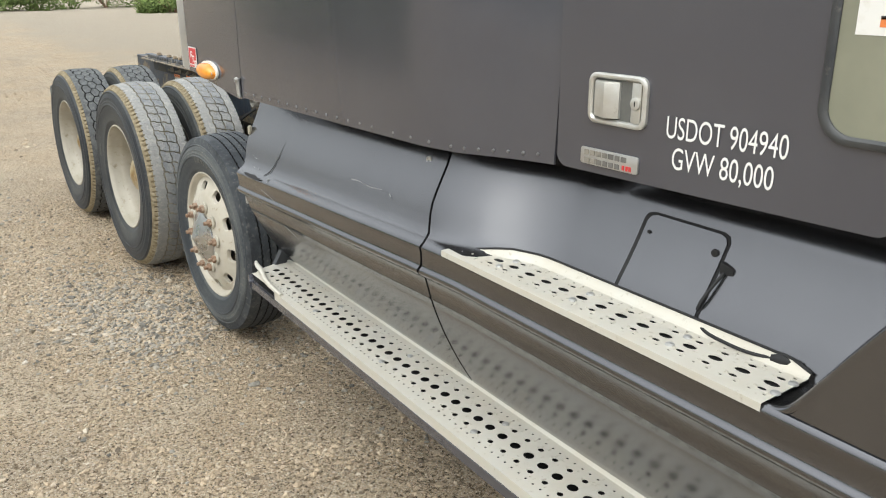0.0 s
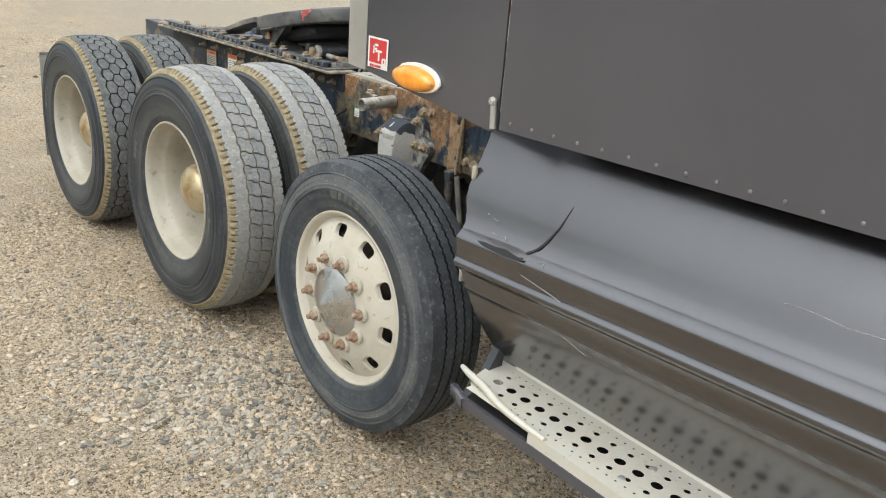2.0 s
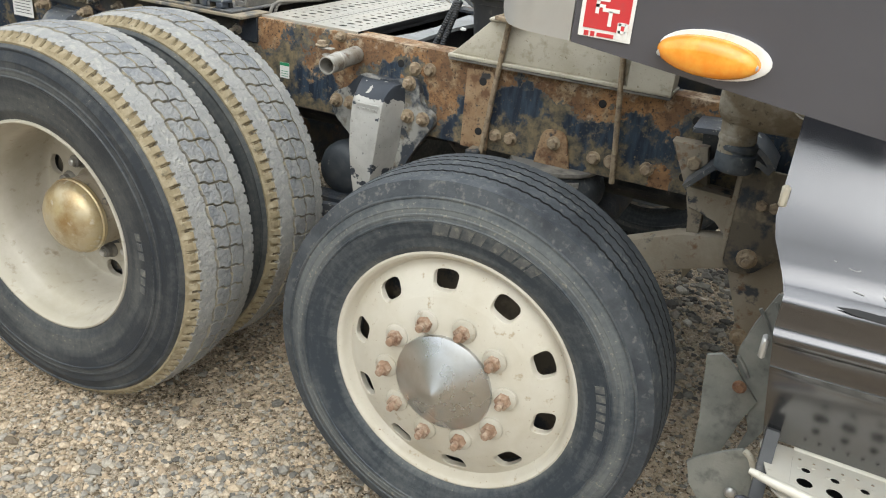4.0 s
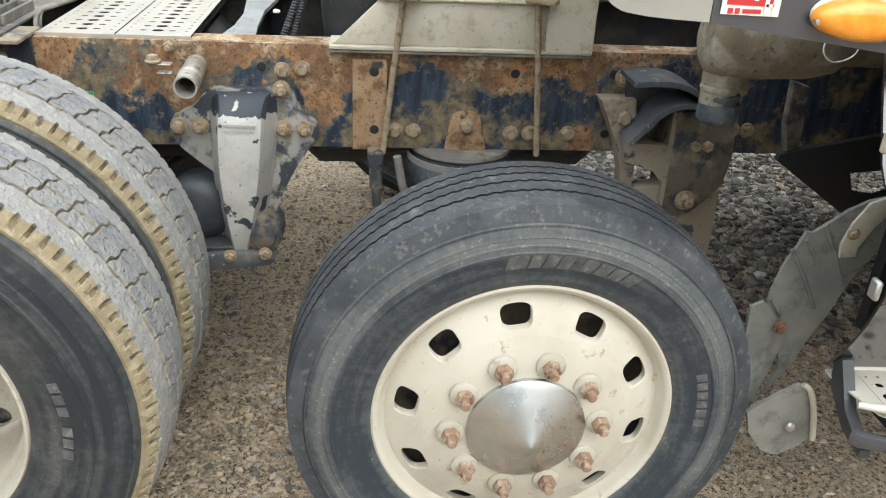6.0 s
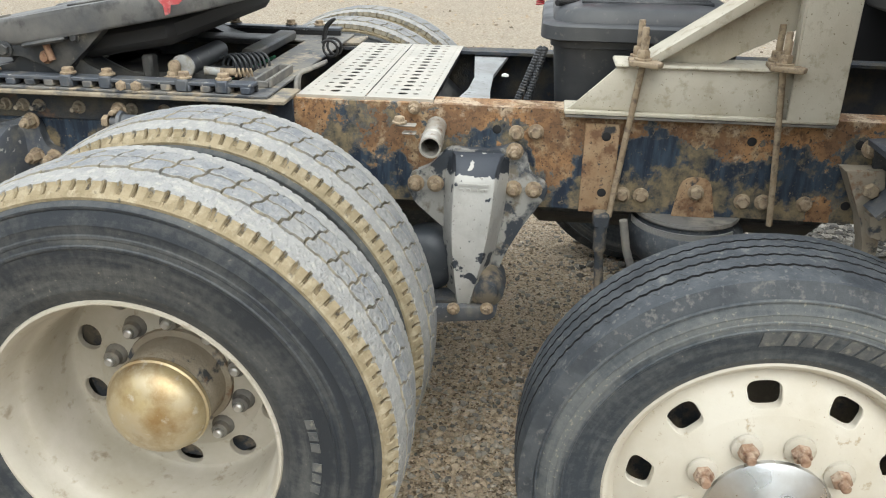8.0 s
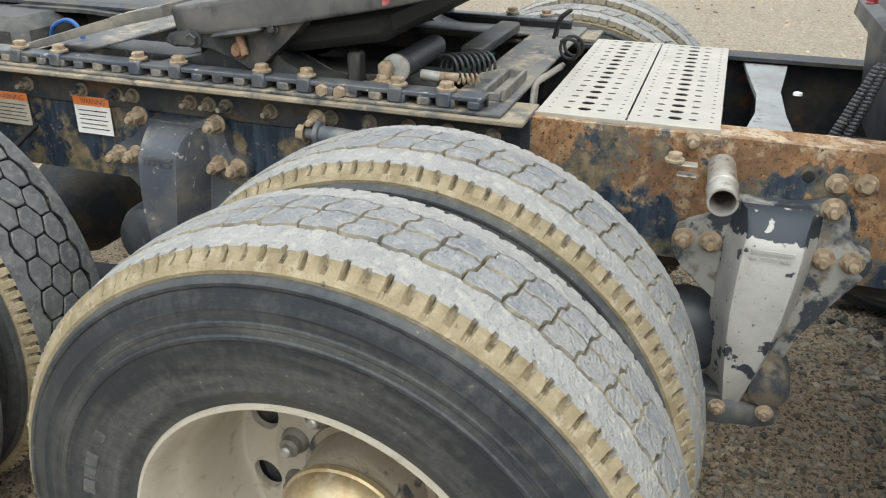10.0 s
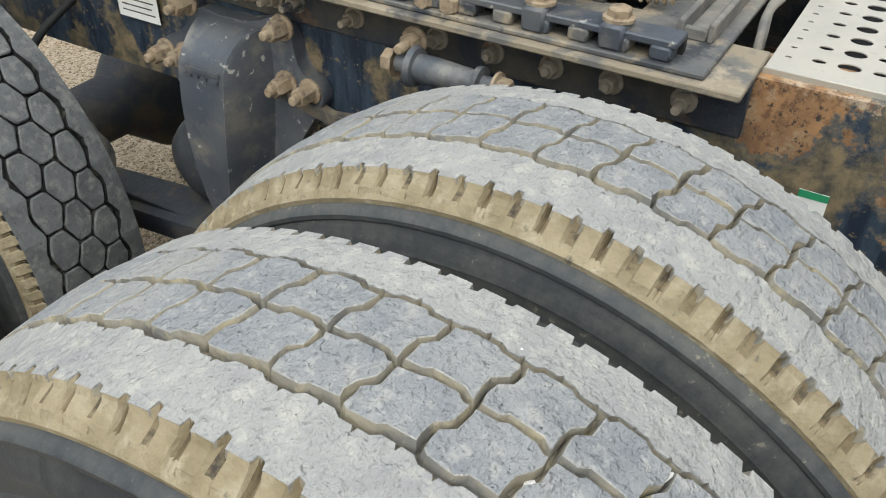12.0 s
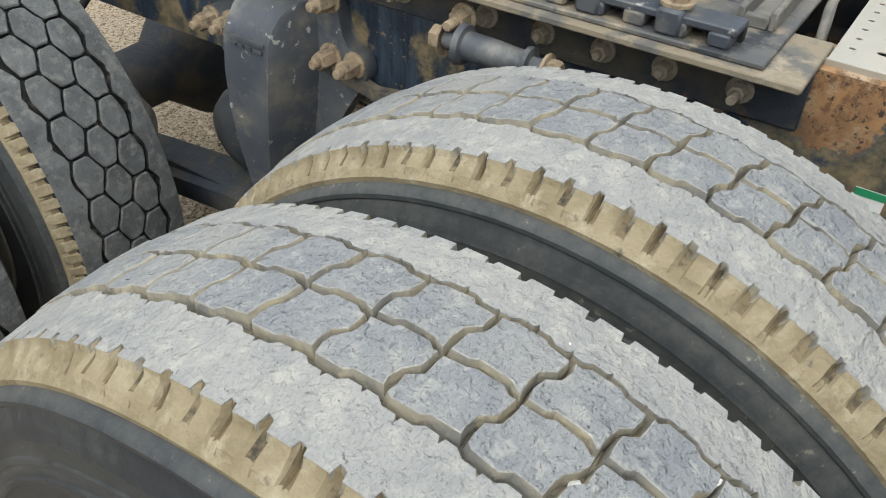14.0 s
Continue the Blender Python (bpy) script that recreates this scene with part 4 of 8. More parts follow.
def pebble_field(count, xr, yr, seed, size, material, patch=None):
    """Loose stones lying in the dirt; patch: centre and half sizes of a heap they gather in."""
    rng = np.random.default_rng(seed)
    base = np.array([(0, 0, 1), (0.89, 0, 0.45), (0.28, 0.85, 0.45), (-0.72, 0.53, 0.45), (-0.72, -0.53, 0.45), (0.28, -0.85, 0.45), (0.72, 0.53, -0.45), (-0.28, 0.85, -0.45), (-0.89, 0, -0.45), (-0.28, -0.85, -0.45), (0.72, -0.53, -0.45)])
    tri = np.array([(0, 1, 2), (0, 2, 3), (0, 3, 4), (0, 4, 5), (0, 5, 1), (1, 6, 2), (2, 7, 3), (3, 8, 4), (4, 9, 5), (5, 10, 1), (6, 7, 2), (7, 8, 3), (8, 9, 4), (9, 10, 5), (10, 6, 1)])
    x, y = rng.uniform(*xr, count), rng.uniform(*yr, count)
    clump = np.array([0.75 * noise.noise((a * 0.9, b * 0.9, 7.0)) + 0.55 * noise.noise((a * 3.1, b * 3.1, 2.0)) for a, b in zip(x, y)])
    keep = rng.random(count) < 0.10 + 1.1 * np.clip(clump + 0.08, 0, 1)
    if patch:
        far = ((x - patch[0]) / patch[2]) ** 2 + ((y - patch[1]) / patch[3]) ** 2
        keep = rng.random(count) < np.exp(-far) * (0.45 + 1.2 * np.clip(clump + 0.3, 0, 1))
    x, y = x[keep], y[keep]
    count = len(x)
    r = size * np.minimum(rng.lognormal(0, 0.38, count), 1.9)
    sc = np.stack([r * rng.uniform(0.8, 1.4, count), r * rng.uniform(0.7, 1.1, count), r * rng.uniform(0.45, 0.85, count)], 1)
    t = rng.uniform(0, 2 * np.pi, count)
    v = (base[None] * (1 + rng.uniform(-0.30, 0.20, (count, 11, 1))) + rng.uniform(-0.22, 0.22, (count, 11, 3))) * sc[:, None]
    ca, sa = np.cos(t)[:, None], np.sin(t)[:, None]
    z0 = np.array([0.02 * noise.noise((a * 0.4, b * 0.4, 0)) for a, b in zip(x, y)]) + 0.012
    w = np.stack([v[..., 0] * ca - v[..., 1] * sa + x[:, None], v[..., 0] * sa + v[..., 1] * ca + y[:, None], v[..., 2] + (z0 + sc[:, 2] * (0.2 if patch else 0.02))[:, None]], -1).reshape(-1, 3)
    f = (tri[None] + 11 * np.arange(count)[:, None, None]).reshape(-1, 3)
    me = bpy.data.meshes.new("gravel")
    me.vertices.add(len(w))
    me.vertices.foreach_set("co", w.ravel())
    me.loops.add(f.size)
    me.loops.foreach_set("vertex_index", f.ravel().astype(np.int32))
    me.polygons.add(len(f))
    me.polygons.foreach_set("loop_start", np.arange(0, f.size, 3, dtype=np.int32))
    me.update(calc_edges=True)
    me.materials.append(material)
    me.shade_flat()
    return me


for cnt, xr, yr, sd, sz in ((130000, (-3.9, 0.9), (-2.9, 3.6), 5, 0.0046), (48000, (-3.6, 0.9), (-2.9, 3.6), 15, 0.0072), (10000, (-4.6, 1.6), (-4.0, 4.4), 6, 0.0092), (500, (-4.6, 1.6), (-4.0, 4.4), 7, 0.0150), (40000, (-1.4, 1.4), (-1.2, 3.3), 11, 0.0065), (16000, (0.9, 4.6), (-3.0, 2.4), 12, 0.0090), (9000, (-6.5, -3.9), (-2.5, 6), 10, 0.009), (14000, (-9, 9), (4.4, 16), 8, 0.016), (7000, (1.6, 10), (-4, 4.4), 9, 0.015)):
    tagged(part("gravel", pebble_field(cnt, xr, yr, sd, sz, STONE), STONE, None, "loose tan gravel stones on dry dirt"), category="gravel", kind="stuff")
for cnt, xr, yr, sd, sz, heap in ((26000, (-2.6, -0.9), (-0.9, 1.9), 31, 0.0076, (-1.46, 0.48, 0.30, 0.66)), (1500, (-2.6, -0.9), (-0.9, 1.9), 36, 0.0125, (-1.46, 0.48, 0.30, 0.66)), (20000, (-1.2, 1.6), (-1.4, 1.6), 32, 0.0075, (0.1, 0.2, 1.1, 1.1)), (3000, (-4.2, -1.4), (1.4, 4.5), 33, 0.0090, (-2.4, 2.6, 1.1, 1.2)), (2500, (-3.6, -1.3), (-3.2, -0.9), 35, 0.0080, (-2.3, -1.7, 0.6, 0.5))):
    tagged(part("gravel", pebble_field(cnt, xr, yr, sd, sz, GREY_STONE, heap), GREY_STONE, None, "loose grey crushed gravel lying in a patch"), category="gravel", kind="stuff")

# stone colours darkened to put the cab's shade into this gravel
tagged(part("gravel", pebble_field(62000, (-0.2, 3.2), (-3.0, 0.3), 34, 0.0145, SHADED_STONE, (1.25, -1.3, 1.15, 1.05)), SHADED_STONE, None, "grey gravel under the cab, darkened to carry its shade"), category="gravel", kind="stuff")


# ---- the truck ----
truck = thing("truck", (0, 0, 0), "dark grey highway truck tractor with bare rear frame, parked on gravel", "truck")
TAG_X, TAG_Y, TAG_Z = -1.040, 0.06, 0.50
DUAL_X, DUAL_GAP, DUAL_Z = -1.093, 0.335, 0.555
D1_Y, D2_Y, REAR_R, REAR_X, REAR_Z = 1.267, 2.62, 0.510, -1.070, 0.535


def tyre(at, R, tread, top, side_mat, lugs, label, inner=1.0):
    """The carcass with its tread and shoulders; the wheel's other pieces hang under it."""
    body, floor = tyre_carcass(R, 0.0095 if lugs else 0.015, inner=inner)
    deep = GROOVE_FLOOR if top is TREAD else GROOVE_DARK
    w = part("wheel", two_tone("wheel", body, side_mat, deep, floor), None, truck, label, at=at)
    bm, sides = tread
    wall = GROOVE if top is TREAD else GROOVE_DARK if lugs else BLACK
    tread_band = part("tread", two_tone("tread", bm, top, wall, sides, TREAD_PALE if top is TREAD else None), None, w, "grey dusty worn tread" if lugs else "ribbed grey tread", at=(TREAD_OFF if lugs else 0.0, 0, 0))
    if top is TREAD:
        tread_band.rotation_euler = (math.pi / 58, 0, 0)
    if lugs:
        for side in (-1, 1):
            part("shoulder", shoulder(side, 5 + side, R=R), LUG_DUST, w, "tan dust-caked notched shoulder", at=(TREAD_OFF, 0, 0))
    return w


tag = tyre((TAG_X, TAG_Y, TAG_Z), TAG_R, rib_tread(), TAG_TREAD, RUBBER_BLUE, False, "single lift-axle wheel, blue-grey ribbed tyre on a beige disc with rusty nuts", 0.70)
tagged(part("rib_cut", rib_cuts(), BLACK, tag), kind="stuff")
tag_wheel(tag)
raised_marks(tag, MARK, [(-11, -5.2), (-4.4, -0.9), (-0.1, 3.4), (4.2, 7.6), (11.0, 14.6), (15.4, 19.2), (20.0, 23.6), (24.4, 28)], 0.343, 0.030, TAG_R, 1.6)
raised_marks(tag, MARK, [(-4.4, 7.4), (11.6, 28)], 0.3750, 0.0025, TAG_R)
raised_marks(tag, MARK, [(72, 74.6), (75.4, 78), (79, 81.6), (82.6, 85), (86, 88.6), (90, 92.6)], 0.343, 0.022, TAG_R)


def dual(x, y, z, R, tread_outer, tread_inner, top, label):
    out = tyre((x, y, z), R, tread_outer, top, RUBBER, True, label)
    drive_wheel(out)
    raised_marks(out, MARK, [(76, 79), (80, 83), (84, 87), (91, 94), (95, 98), (99, 102)], 0.362, 0.020, R)
    raised_marks(out, MARK, [(-80, -76), (-75, -71.6), (-71, -67), (-62, -59)], 0.362, 0.020, R)
    inn = tyre((x + DUAL_GAP, y, z), R, tread_inner, top, RUBBER_DUSTY, True, "inner dual wheel, black tyre with a dusty worn tread")
    drive_wheel(inn, False)
    inn.matrix_basis = inn.matrix_basis @ Matrix.Rotation(radians(3), 4, "X")
    return out, inn


near_a = dual(DUAL_X, D1_Y, DUAL_Z, DRIVE_R, block_tread(1), block_tread(2), TREAD, "outer dual wheel, pale dusty block tread and deep-dished beige disc")
near_b = dual(REAR_X, D2_Y, REAR_Z, REAR_R, hex_tread(3, 44, REAR_R), hex_tread(4, 44, REAR_R), TREAD_DARK, "outer dual wheel, six-sided tread blocks and deep-dished beige disc")
for w, z in ((near_a[0], DUAL_Z), (near_a[1], DUAL_Z), (near_b[0], REAR_Z), (near_b[1], REAR_Z), (tag, TAG_Z)):
    copy_thing(w, pose(-w.location.x, w.location.y, z, 0, 0, 180) @ Matrix.Rotation(0.3, 4, "X"))

# ---- frame ----
RT, RB = 1.046, 0.785


def channel(x, face):
    """A C-section rail along the truck; face: the side its web is on."""
    s = -face
    o = [(x, RB), (x, RT), (x + s * 0.085, RT), (x + s * 0.085, RT - 0.010), (x + s * 0.010, RT - 0.010), (x + s * 0.010, RB + 0.010), (x + s * 0.085, RB + 0.010), (x + s * 0.085, RB)]
    bm = bmesh.new()
    prism(bm, o, "y", -3.9, 3.45, 0.006)
    return bm


part("frame_rail", channel(-0.42, -1), RAIL, truck, "frame rail with flaking navy paint and orange rust")
part("frame_rail", channel(0.42, 1), RAIL_DARK, truck)


def block(name, lo, hi, material, label="", bevel=0.004, parent=truck):
    bm = bmesh.new()
    box(bm, lo, hi, bevel)
    return part(name, bm, material, parent, label)


def plate(name, outline, axis, lo, hi, material, label="", bevel=0.003, parent=truck):
    bm = bmesh.new()
    prism(bm, outline, axis, lo, hi, bevel)
    return part(name, bm, material, parent, label)


def bolt(at, axis=(-1, 0, 0), size=0.0150, height=0.014, stud=0.0, material=None, washer=True, turn=0.3, parent=truck):
    bm = bmesh.new()
    hexbolt(bm, at, axis, size, height, washer, stud, turn)
    return part("bolt", bm, material or DUSTY_BOLT, parent)


def pipe(name, points, radius, material, label="", n=12, parent=truck):
    bm = bmesh.new()
    tube(bm, points, radius, n)
    return part(name, bm, material, parent, label)


def smooth_path(pts, per=8):
    """Points along a soft curve through pts."""
    ps = [Vector(p) for p in pts]
    out = []
    for i in range(len(ps) - 1):
        a, b, c, d = ps[max(i - 1, 0)], ps[i], ps[i + 1], ps[min(i + 2, len(ps) - 1)]
        for k in range(per):
            t = k / per
            out.append(0.5 * ((2 * b) + (c - a) * t + (2 * a - 5 * b + 4 * c - d) * t * t + (3 * b - a - 3 * c + d) * t ** 3))
    out.append(ps[-1])
    return out


def coil(a, b, radius, turns, n=14):
    """A helix from a to b."""
    a, b = Vector(a), Vector(b)
    z = (b - a).normalized()
    x = z.orthogonal().normalized()
    y = z.cross(x)
    m = int(turns * n)
    return [a + (b - a) * (i / m) + radius * (math.cos(2 * math.pi * i / n) * x + math.sin(2 * math.pi * i / n) * y) for i in range(m + 1)]


# holes and bolts in the near rail
for y, z in ((0.623, 0.988), (0.349, 0.984), (-0.004, 0.986), (-0.258, 0.989), (0.348, 0.836), (-0.255, 0.832)):
    bm = bmesh.new()
    x = -0.4285 if 0.31 < y < 0.40 else -0.4205
    lathe(bm, [(x, 0.0115), (x - 0.0006, 0.0105), (x - 0.0003, 0.004)], 16, centre=(0, y, z))
    part("bolt_hole", bm, BLACK, truck)
for y, z in ((0.573, 0.981), (0.524, 0.986), (0.248, 0.832), (0.295, 0.832), (-0.004, 0.830), (-0.054, 0.831), (-0.155, 0.832)):
    bolt((-0.42, y, z), turn=y * 9)
plate("rust_plate", [(0.317, RB - 0.004), (0.403, RB - 0.004), (0.403, RT - 0.03), (0.317, RT - 0.03)], "x", -0.428, -0.4205, RUST_TAN, "bare rusty strap on the rail")

# rods of the stack mount
for y0, y1 in ((0.326, 0.283), (-0.073, -0.040)):
    pipe("tie_rod", [(-0.447, y0, RB - 0.006), (-0.447, (y0 + y1) / 2, 0.98), (-0.447, y1, 1.16), (-0.447, y1 - 0.004, 1.235)], 0.0078, DUSTY_BOLT, "long rusty threaded rod")
    plate("clamp_plate", [(-0.50, y1 - 0.03), (-0.475, y1 - 0.045), (-0.43, y1 - 0.025), (-0.40, y1 - 0.05), (-0.385, y1 - 0.02), (-0.40, y1 + 0.03), (-0.43, y1 + 0.03), (-0.47, y1 + 0.035)], "z", 1.168, 1.180, DUSTY_BOLT, "forged clamp plate")
    bolt((-0.447, y1, 1.180), (0, 0, 1), 0.016, 0.02, 0.05)
    bolt((-0.40, y1 + 0.005, 1.180), (0, 0, 1), 0.016, 0.02, 0.06)
    pipe("tie_rod", [(-0.40, y1 + 0.005, 1.03), (-0.40, y1 + 0.005, 1.20)], 0.0078, DUSTY_BOLT)

# beige stack bracket on the rail
plate("stack_bracket", [(0.455, 1.052), (0.435, 1.066), (0.335, 1.163), (-0.18, 1.163), (-0.18, 1.052)], "x", -0.436, -0.428, BEIGE, "beige painted steel mounting bracket")
block("bracket_foot", (-0.450, -0.185, 1.042), (-0.34, 0.458, 1.052), BEIGE, "", 0.002)
block("bracket_foot", (-0.447, -0.183, 1.034), (-0.34, 0.455, 1.041), DUSTSTEEL, "", 0.001)
block("bracket_flange", (-0.445, -0.18, 1.158), (-0.33, 0.345, 1.168), BEIGE)
plate("bracket_strut", [(0.290, 1.168), (0.255, 1.168), (-0.16, 1.44), (-0.16, 1.475)], "x", -0.444, -0.34, BEIGE, "sloping beige channel strut", 0.002)
plate("strut_web", [(0.255, 1.168), (0.10, 1.168), (-0.16, 1.30), (-0.16, 1.445)], "x", -0.40, -0.394, BEIGE, "", 0.001)
block("bracket_post", (-0.445, -0.18, 1.05), (-0.345, -0.172, 1.60), BEIGE)
block("bracket_post", (-0.352, -0.172, 1.05), (-0.345, -0.09, 1.60), BEIGE)
block("bracket_post", (-0.4515, -0.186, 1.046), (-0.4455, -0.066, 1.60), BEIGE, "", 0.002)
block("post_lip", (-0.4515, -0.066, 1.168), (-0.415, -0.061, 1.60), BEIGE, "", 0.001)

# hangers
CHAMBER = mat("scratched_dark_housing", (0.040, 0.047, 0.056), 0.5, 0.1, [((0.075, 0.08, 0.085), 11, 0.55, 0.1, 8), ((0.17, 0.165, 0.15), 46, 0.68, 0.02, 9)], [(140, 0.15, 0.003)], 0.1)
def hanger(y0, z0, cast, plate_mat, bolts, dark, reach=0.016):
    lobes = [(0.183, -0.022), (0.174, 0.007), (0.145, 0.018), (0.10, 0.055), (0.074, 0.081), (0.0, 0.076), (-0.058, 0.087), (-0.085, 0.098), (-0.111, 0.089), (-0.124, 0.066), (-0.127, 0.028), (-0.149, 0.010), (-0.170, 0.001), (-0.179, -0.022), (-0.168, -0.047), (-0.117, -0.127), (-0.074, -0.214), (-0.042, -0.30), (0.033, -0.30), (0.049, -0.214), (0.081, -0.138), (0.140, -0.095), (0.178, -0.047), (0.183, -0.022)]
    edge = [(p.y, p.z) for p in smooth_path([(0, y0 + a, z0 + b) for a, b in lobes], 3)][:-1]
    plate("hanger_plate", edge, "x", -0.450, -0.4205, plate_mat, "bolted cast suspension hanger", 0.004)
    bm = bmesh.new()
    rows = [(0.074, -0.056, 0.062), (0.068, -0.068, 0.060), (0.057, -0.084, 0.057), (0.042, -0.098, 0.055), (0.018, -0.111, 0.056), (-0.05, -0.116, 0.055), (-0.12, -0.116, 0.051), (-0.20, -0.110, 0.042), (-0.27, -0.102, 0.031), (-0.325, -0.094, 0.021), (-0.34, -0.085, 0.018)]
    rings = []
    for dz, xo, hw in rows:
        c = y0 + 0.004 - dz * 0.06
        x0, x1 = -0.44, -0.42 + xo
        rings.append([bm.verts.new(p) for p in ((x0, c - hw - 0.030, z0 + dz), (x1 + 0.040, c - hw - 0.006, z0 + dz), (x1 + 0.006, c - hw, z0 + dz), (x1 - 0.004, c - hw + 0.006, z0 + dz), (x1 + 0.002, c - hw + 0.014, z0 + dz), (x1 + 0.002, c + hw - 0.014, z0 + dz), (x1 - 0.004, c + hw - 0.006, z0 + dz), (x1 + 0.006, c + hw, z0 + dz), (x1 + 0.040, c + hw + 0.006, z0 + dz), (x0, c + hw + 0.030, z0 + dz))])
    for p, q in zip(rings, rings[1:]):
        for k in range(10):
            bm.faces.new((p[k], p[(k + 1) % 10], q[(k + 1) % 10], q[k]))
    bm.faces.new(rings[0])
    bm.faces.new(rings[-1])
    leg = part("hanger_leg", bm, cast, truck, "tapering cast hanger leg")
    bm = bmesh.new()
    bar_text(bm, [(0.0, (0.0, 0.075)), (0.013, (0.0, 0.012)), (0.013, (0.018, 0.01)), (0.013, (0.034, 0.012)), (0.013, (0.052, 0.018))], (-0.532, y0 + 0.040, z0 + 0.018), (0, -1, 0), (0, 0, 1), 0.006, 0.003)
    part("cast_mark", bm, cast, leg)
    bm = bmesh.new()
    lathe(bm, [(-0.535, 0.016), (-0.53, 0.030), (-0.515, 0.034), (-0.512, 0.047), (-0.44, 0.050), (-0.405, 0.046), (-0.40, 0.02)], 26, "x", (0, y0 - 0.035, z0 - 0.285))
    part("pivot_bush", bm, DIRT_DARK, truck, "dark rubber pivot bush")
    foot = [(y0 - 0.052, z0 - 0.322), (y0 - 0.066, z0 - 0.335), (y0 - 0.062, z0 - 0.352), (y0 - 0.045, z0 - 0.362), (y0 + 0.10, z0 - 0.378), (y0 + 0.46, z0 - 0.415), (y0 + 0.46, z0 - 0.37), (y0 + 0.10, z0 - 0.333)]
    plate("radius_rod", foot, "x", -0.535, -0.415, dark, "dirty rod running back from the hanger foot", 0.006)
    for dy, dz in ((-0.040, -0.325), (0.048, -0.332)):
        bolt((-0.535, y0 + dy, z0 + dz), (-1, 0, 0), 0.013, 0.012, 0.006)
    bm = bmesh.new()
    lathe(bm, [(-0.36, 0.085), (-0.40, 0.092), (-0.43, 0.090), (-0.455, 0.078), (-0.468, 0.05), (-0.472, 0.012)], 32, "x", (0, y0 + 0.135, z0 - 0.245))
    part("chamber_end", bm, CHAMBER, truck, "scratched dark domed chamber end")
    for y, z in bolts:
        bolt((-0.450, y, z), (-1, 0, 0), 0.0165, reach, 0.012, turn=y * 7)


hanger(0.665, 0.86, WORN_LEG, PLATECAST, ((0.574, 0.942), (0.573, 0.842), (0.521, 0.842), (0.826, 0.844), (0.775, 0.845)), NAVY)
hanger(1.975, 0.875, NAVY, NAVY, ((2.075, 0.960), (1.867, 0.962), (1.870, 0.865), (1.820, 0.863), (2.149, 0.858), (2.100, 0.862)), RAIL_DARK, 0.032)
# cut-off pipe stub held by a clamp
bm = bmesh.new()
a, d = Vector((-0.425, 0.777, 0.990)), Vector((-0.600, 0.770, 0.985)) - Vector((-0.425, 0.777, 0.990))
ln, rot = d.length, d.to_track_quat("X", "Z").to_matrix().to_4x4()
lathe(bm, [(0, 0.026), (ln - 0.07, 0.026), (ln - 0.068, 0.0285), (ln - 0.058, 0.0285), (ln - 0.056, 0.026), (ln - 0.002, 0.027), (ln, 0.026), (ln, 0.022), (0.02, 0.022)], 28)
bmesh.ops.transform(bm, matrix=Matrix.Translation(a) @ rot, verts=bm.verts)
STUB = mat("stained_dull_pipe", (0.40, 0.385, 0.35), 0.5, 0.45, [((0.27, 0.235, 0.185), 12, 0.52, 0.1, 8), ((0.16, 0.105, 0.07), 40, 0.6, 0.06, 8)], [(140, 0.15, 0.002)], 0.1)
part("pipe_stub", bm, STUB, truck, "cut-off stained metal pipe end")
block("pipe_clamp", (-0.50, 0.82, 1.005), (-0.475, 0.872, 1.010), STUB)
block("pipe_clamp", (-0.50, 0.82, 0.985), (-0.475, 0.855, 0.990), STUB)
bolt((-0.488, 0.862, 1.012), (0, 0, 1), 0.014, 0.012)
bolt((-0.42, 0.835, 1.035), (-1, 0, 0), 0.013, 0.02, 0.014)

# air spring of the lift axle
plate("spring_tab", [(0.168, RB - 0.006), (0.155, 0.862), (0.149, 0.877), (0.138, 0.886), (0.125, 0.889), (0.105, 0.889), (0.092, 0.886), (0.081, 0.877), (0.075, 0.862), (0.058, RB - 0.006)], "x", -0.430, -0.4205, RUST_TAN, "rusty bracket tab", 0.003)
bolt((-0.430, 0.114, 0.851))
for s in (-1, 1):
    bm = bmesh.new()
    lathe(bm, [(0.782, 0.12), (0.770, 0.12), (0.764, 0.122), (0.757, 0.132), (0.742, 0.147), (0.715, 0.155), (0.685, 0.150), (0.660, 0.132), (0.645, 0.112), (0.62, 0.095), (0.60, 0.095)], 40, "z", (s * 0.365, 0.118, 0))
    part("air_spring", bm, TAG_TREAD, truck, "dusty black rubber air spring")
    bm = bmesh.new()
    lathe(bm, [(0.784, 0.10), (0.784, 0.133), (0.776, 0.135), (0.772, 0.133), (0.772, 0.10)], 36, "z", (s * 0.365, 0.118, 0))
    part("spring_plate", bm, DUSTSTEEL, truck, "dusty grey round spring plate")
bm = bmesh.new()
for i in range(70):
    t = radians(95 + i * 1.9)
    c, sn = math.cos(t), math.sin(t)
    p = Vector((-0.365 + 0.140 * c, 0.118 + 0.140 * sn, 0.752))
    box(bm, p - Vector((0.0022, 0.0022, 0.011)), p + Vector((0.0022, 0.0022, 0.011)), 0)
tagged(part("cord_binding", bm, BRUSHED, truck), kind="stuff")

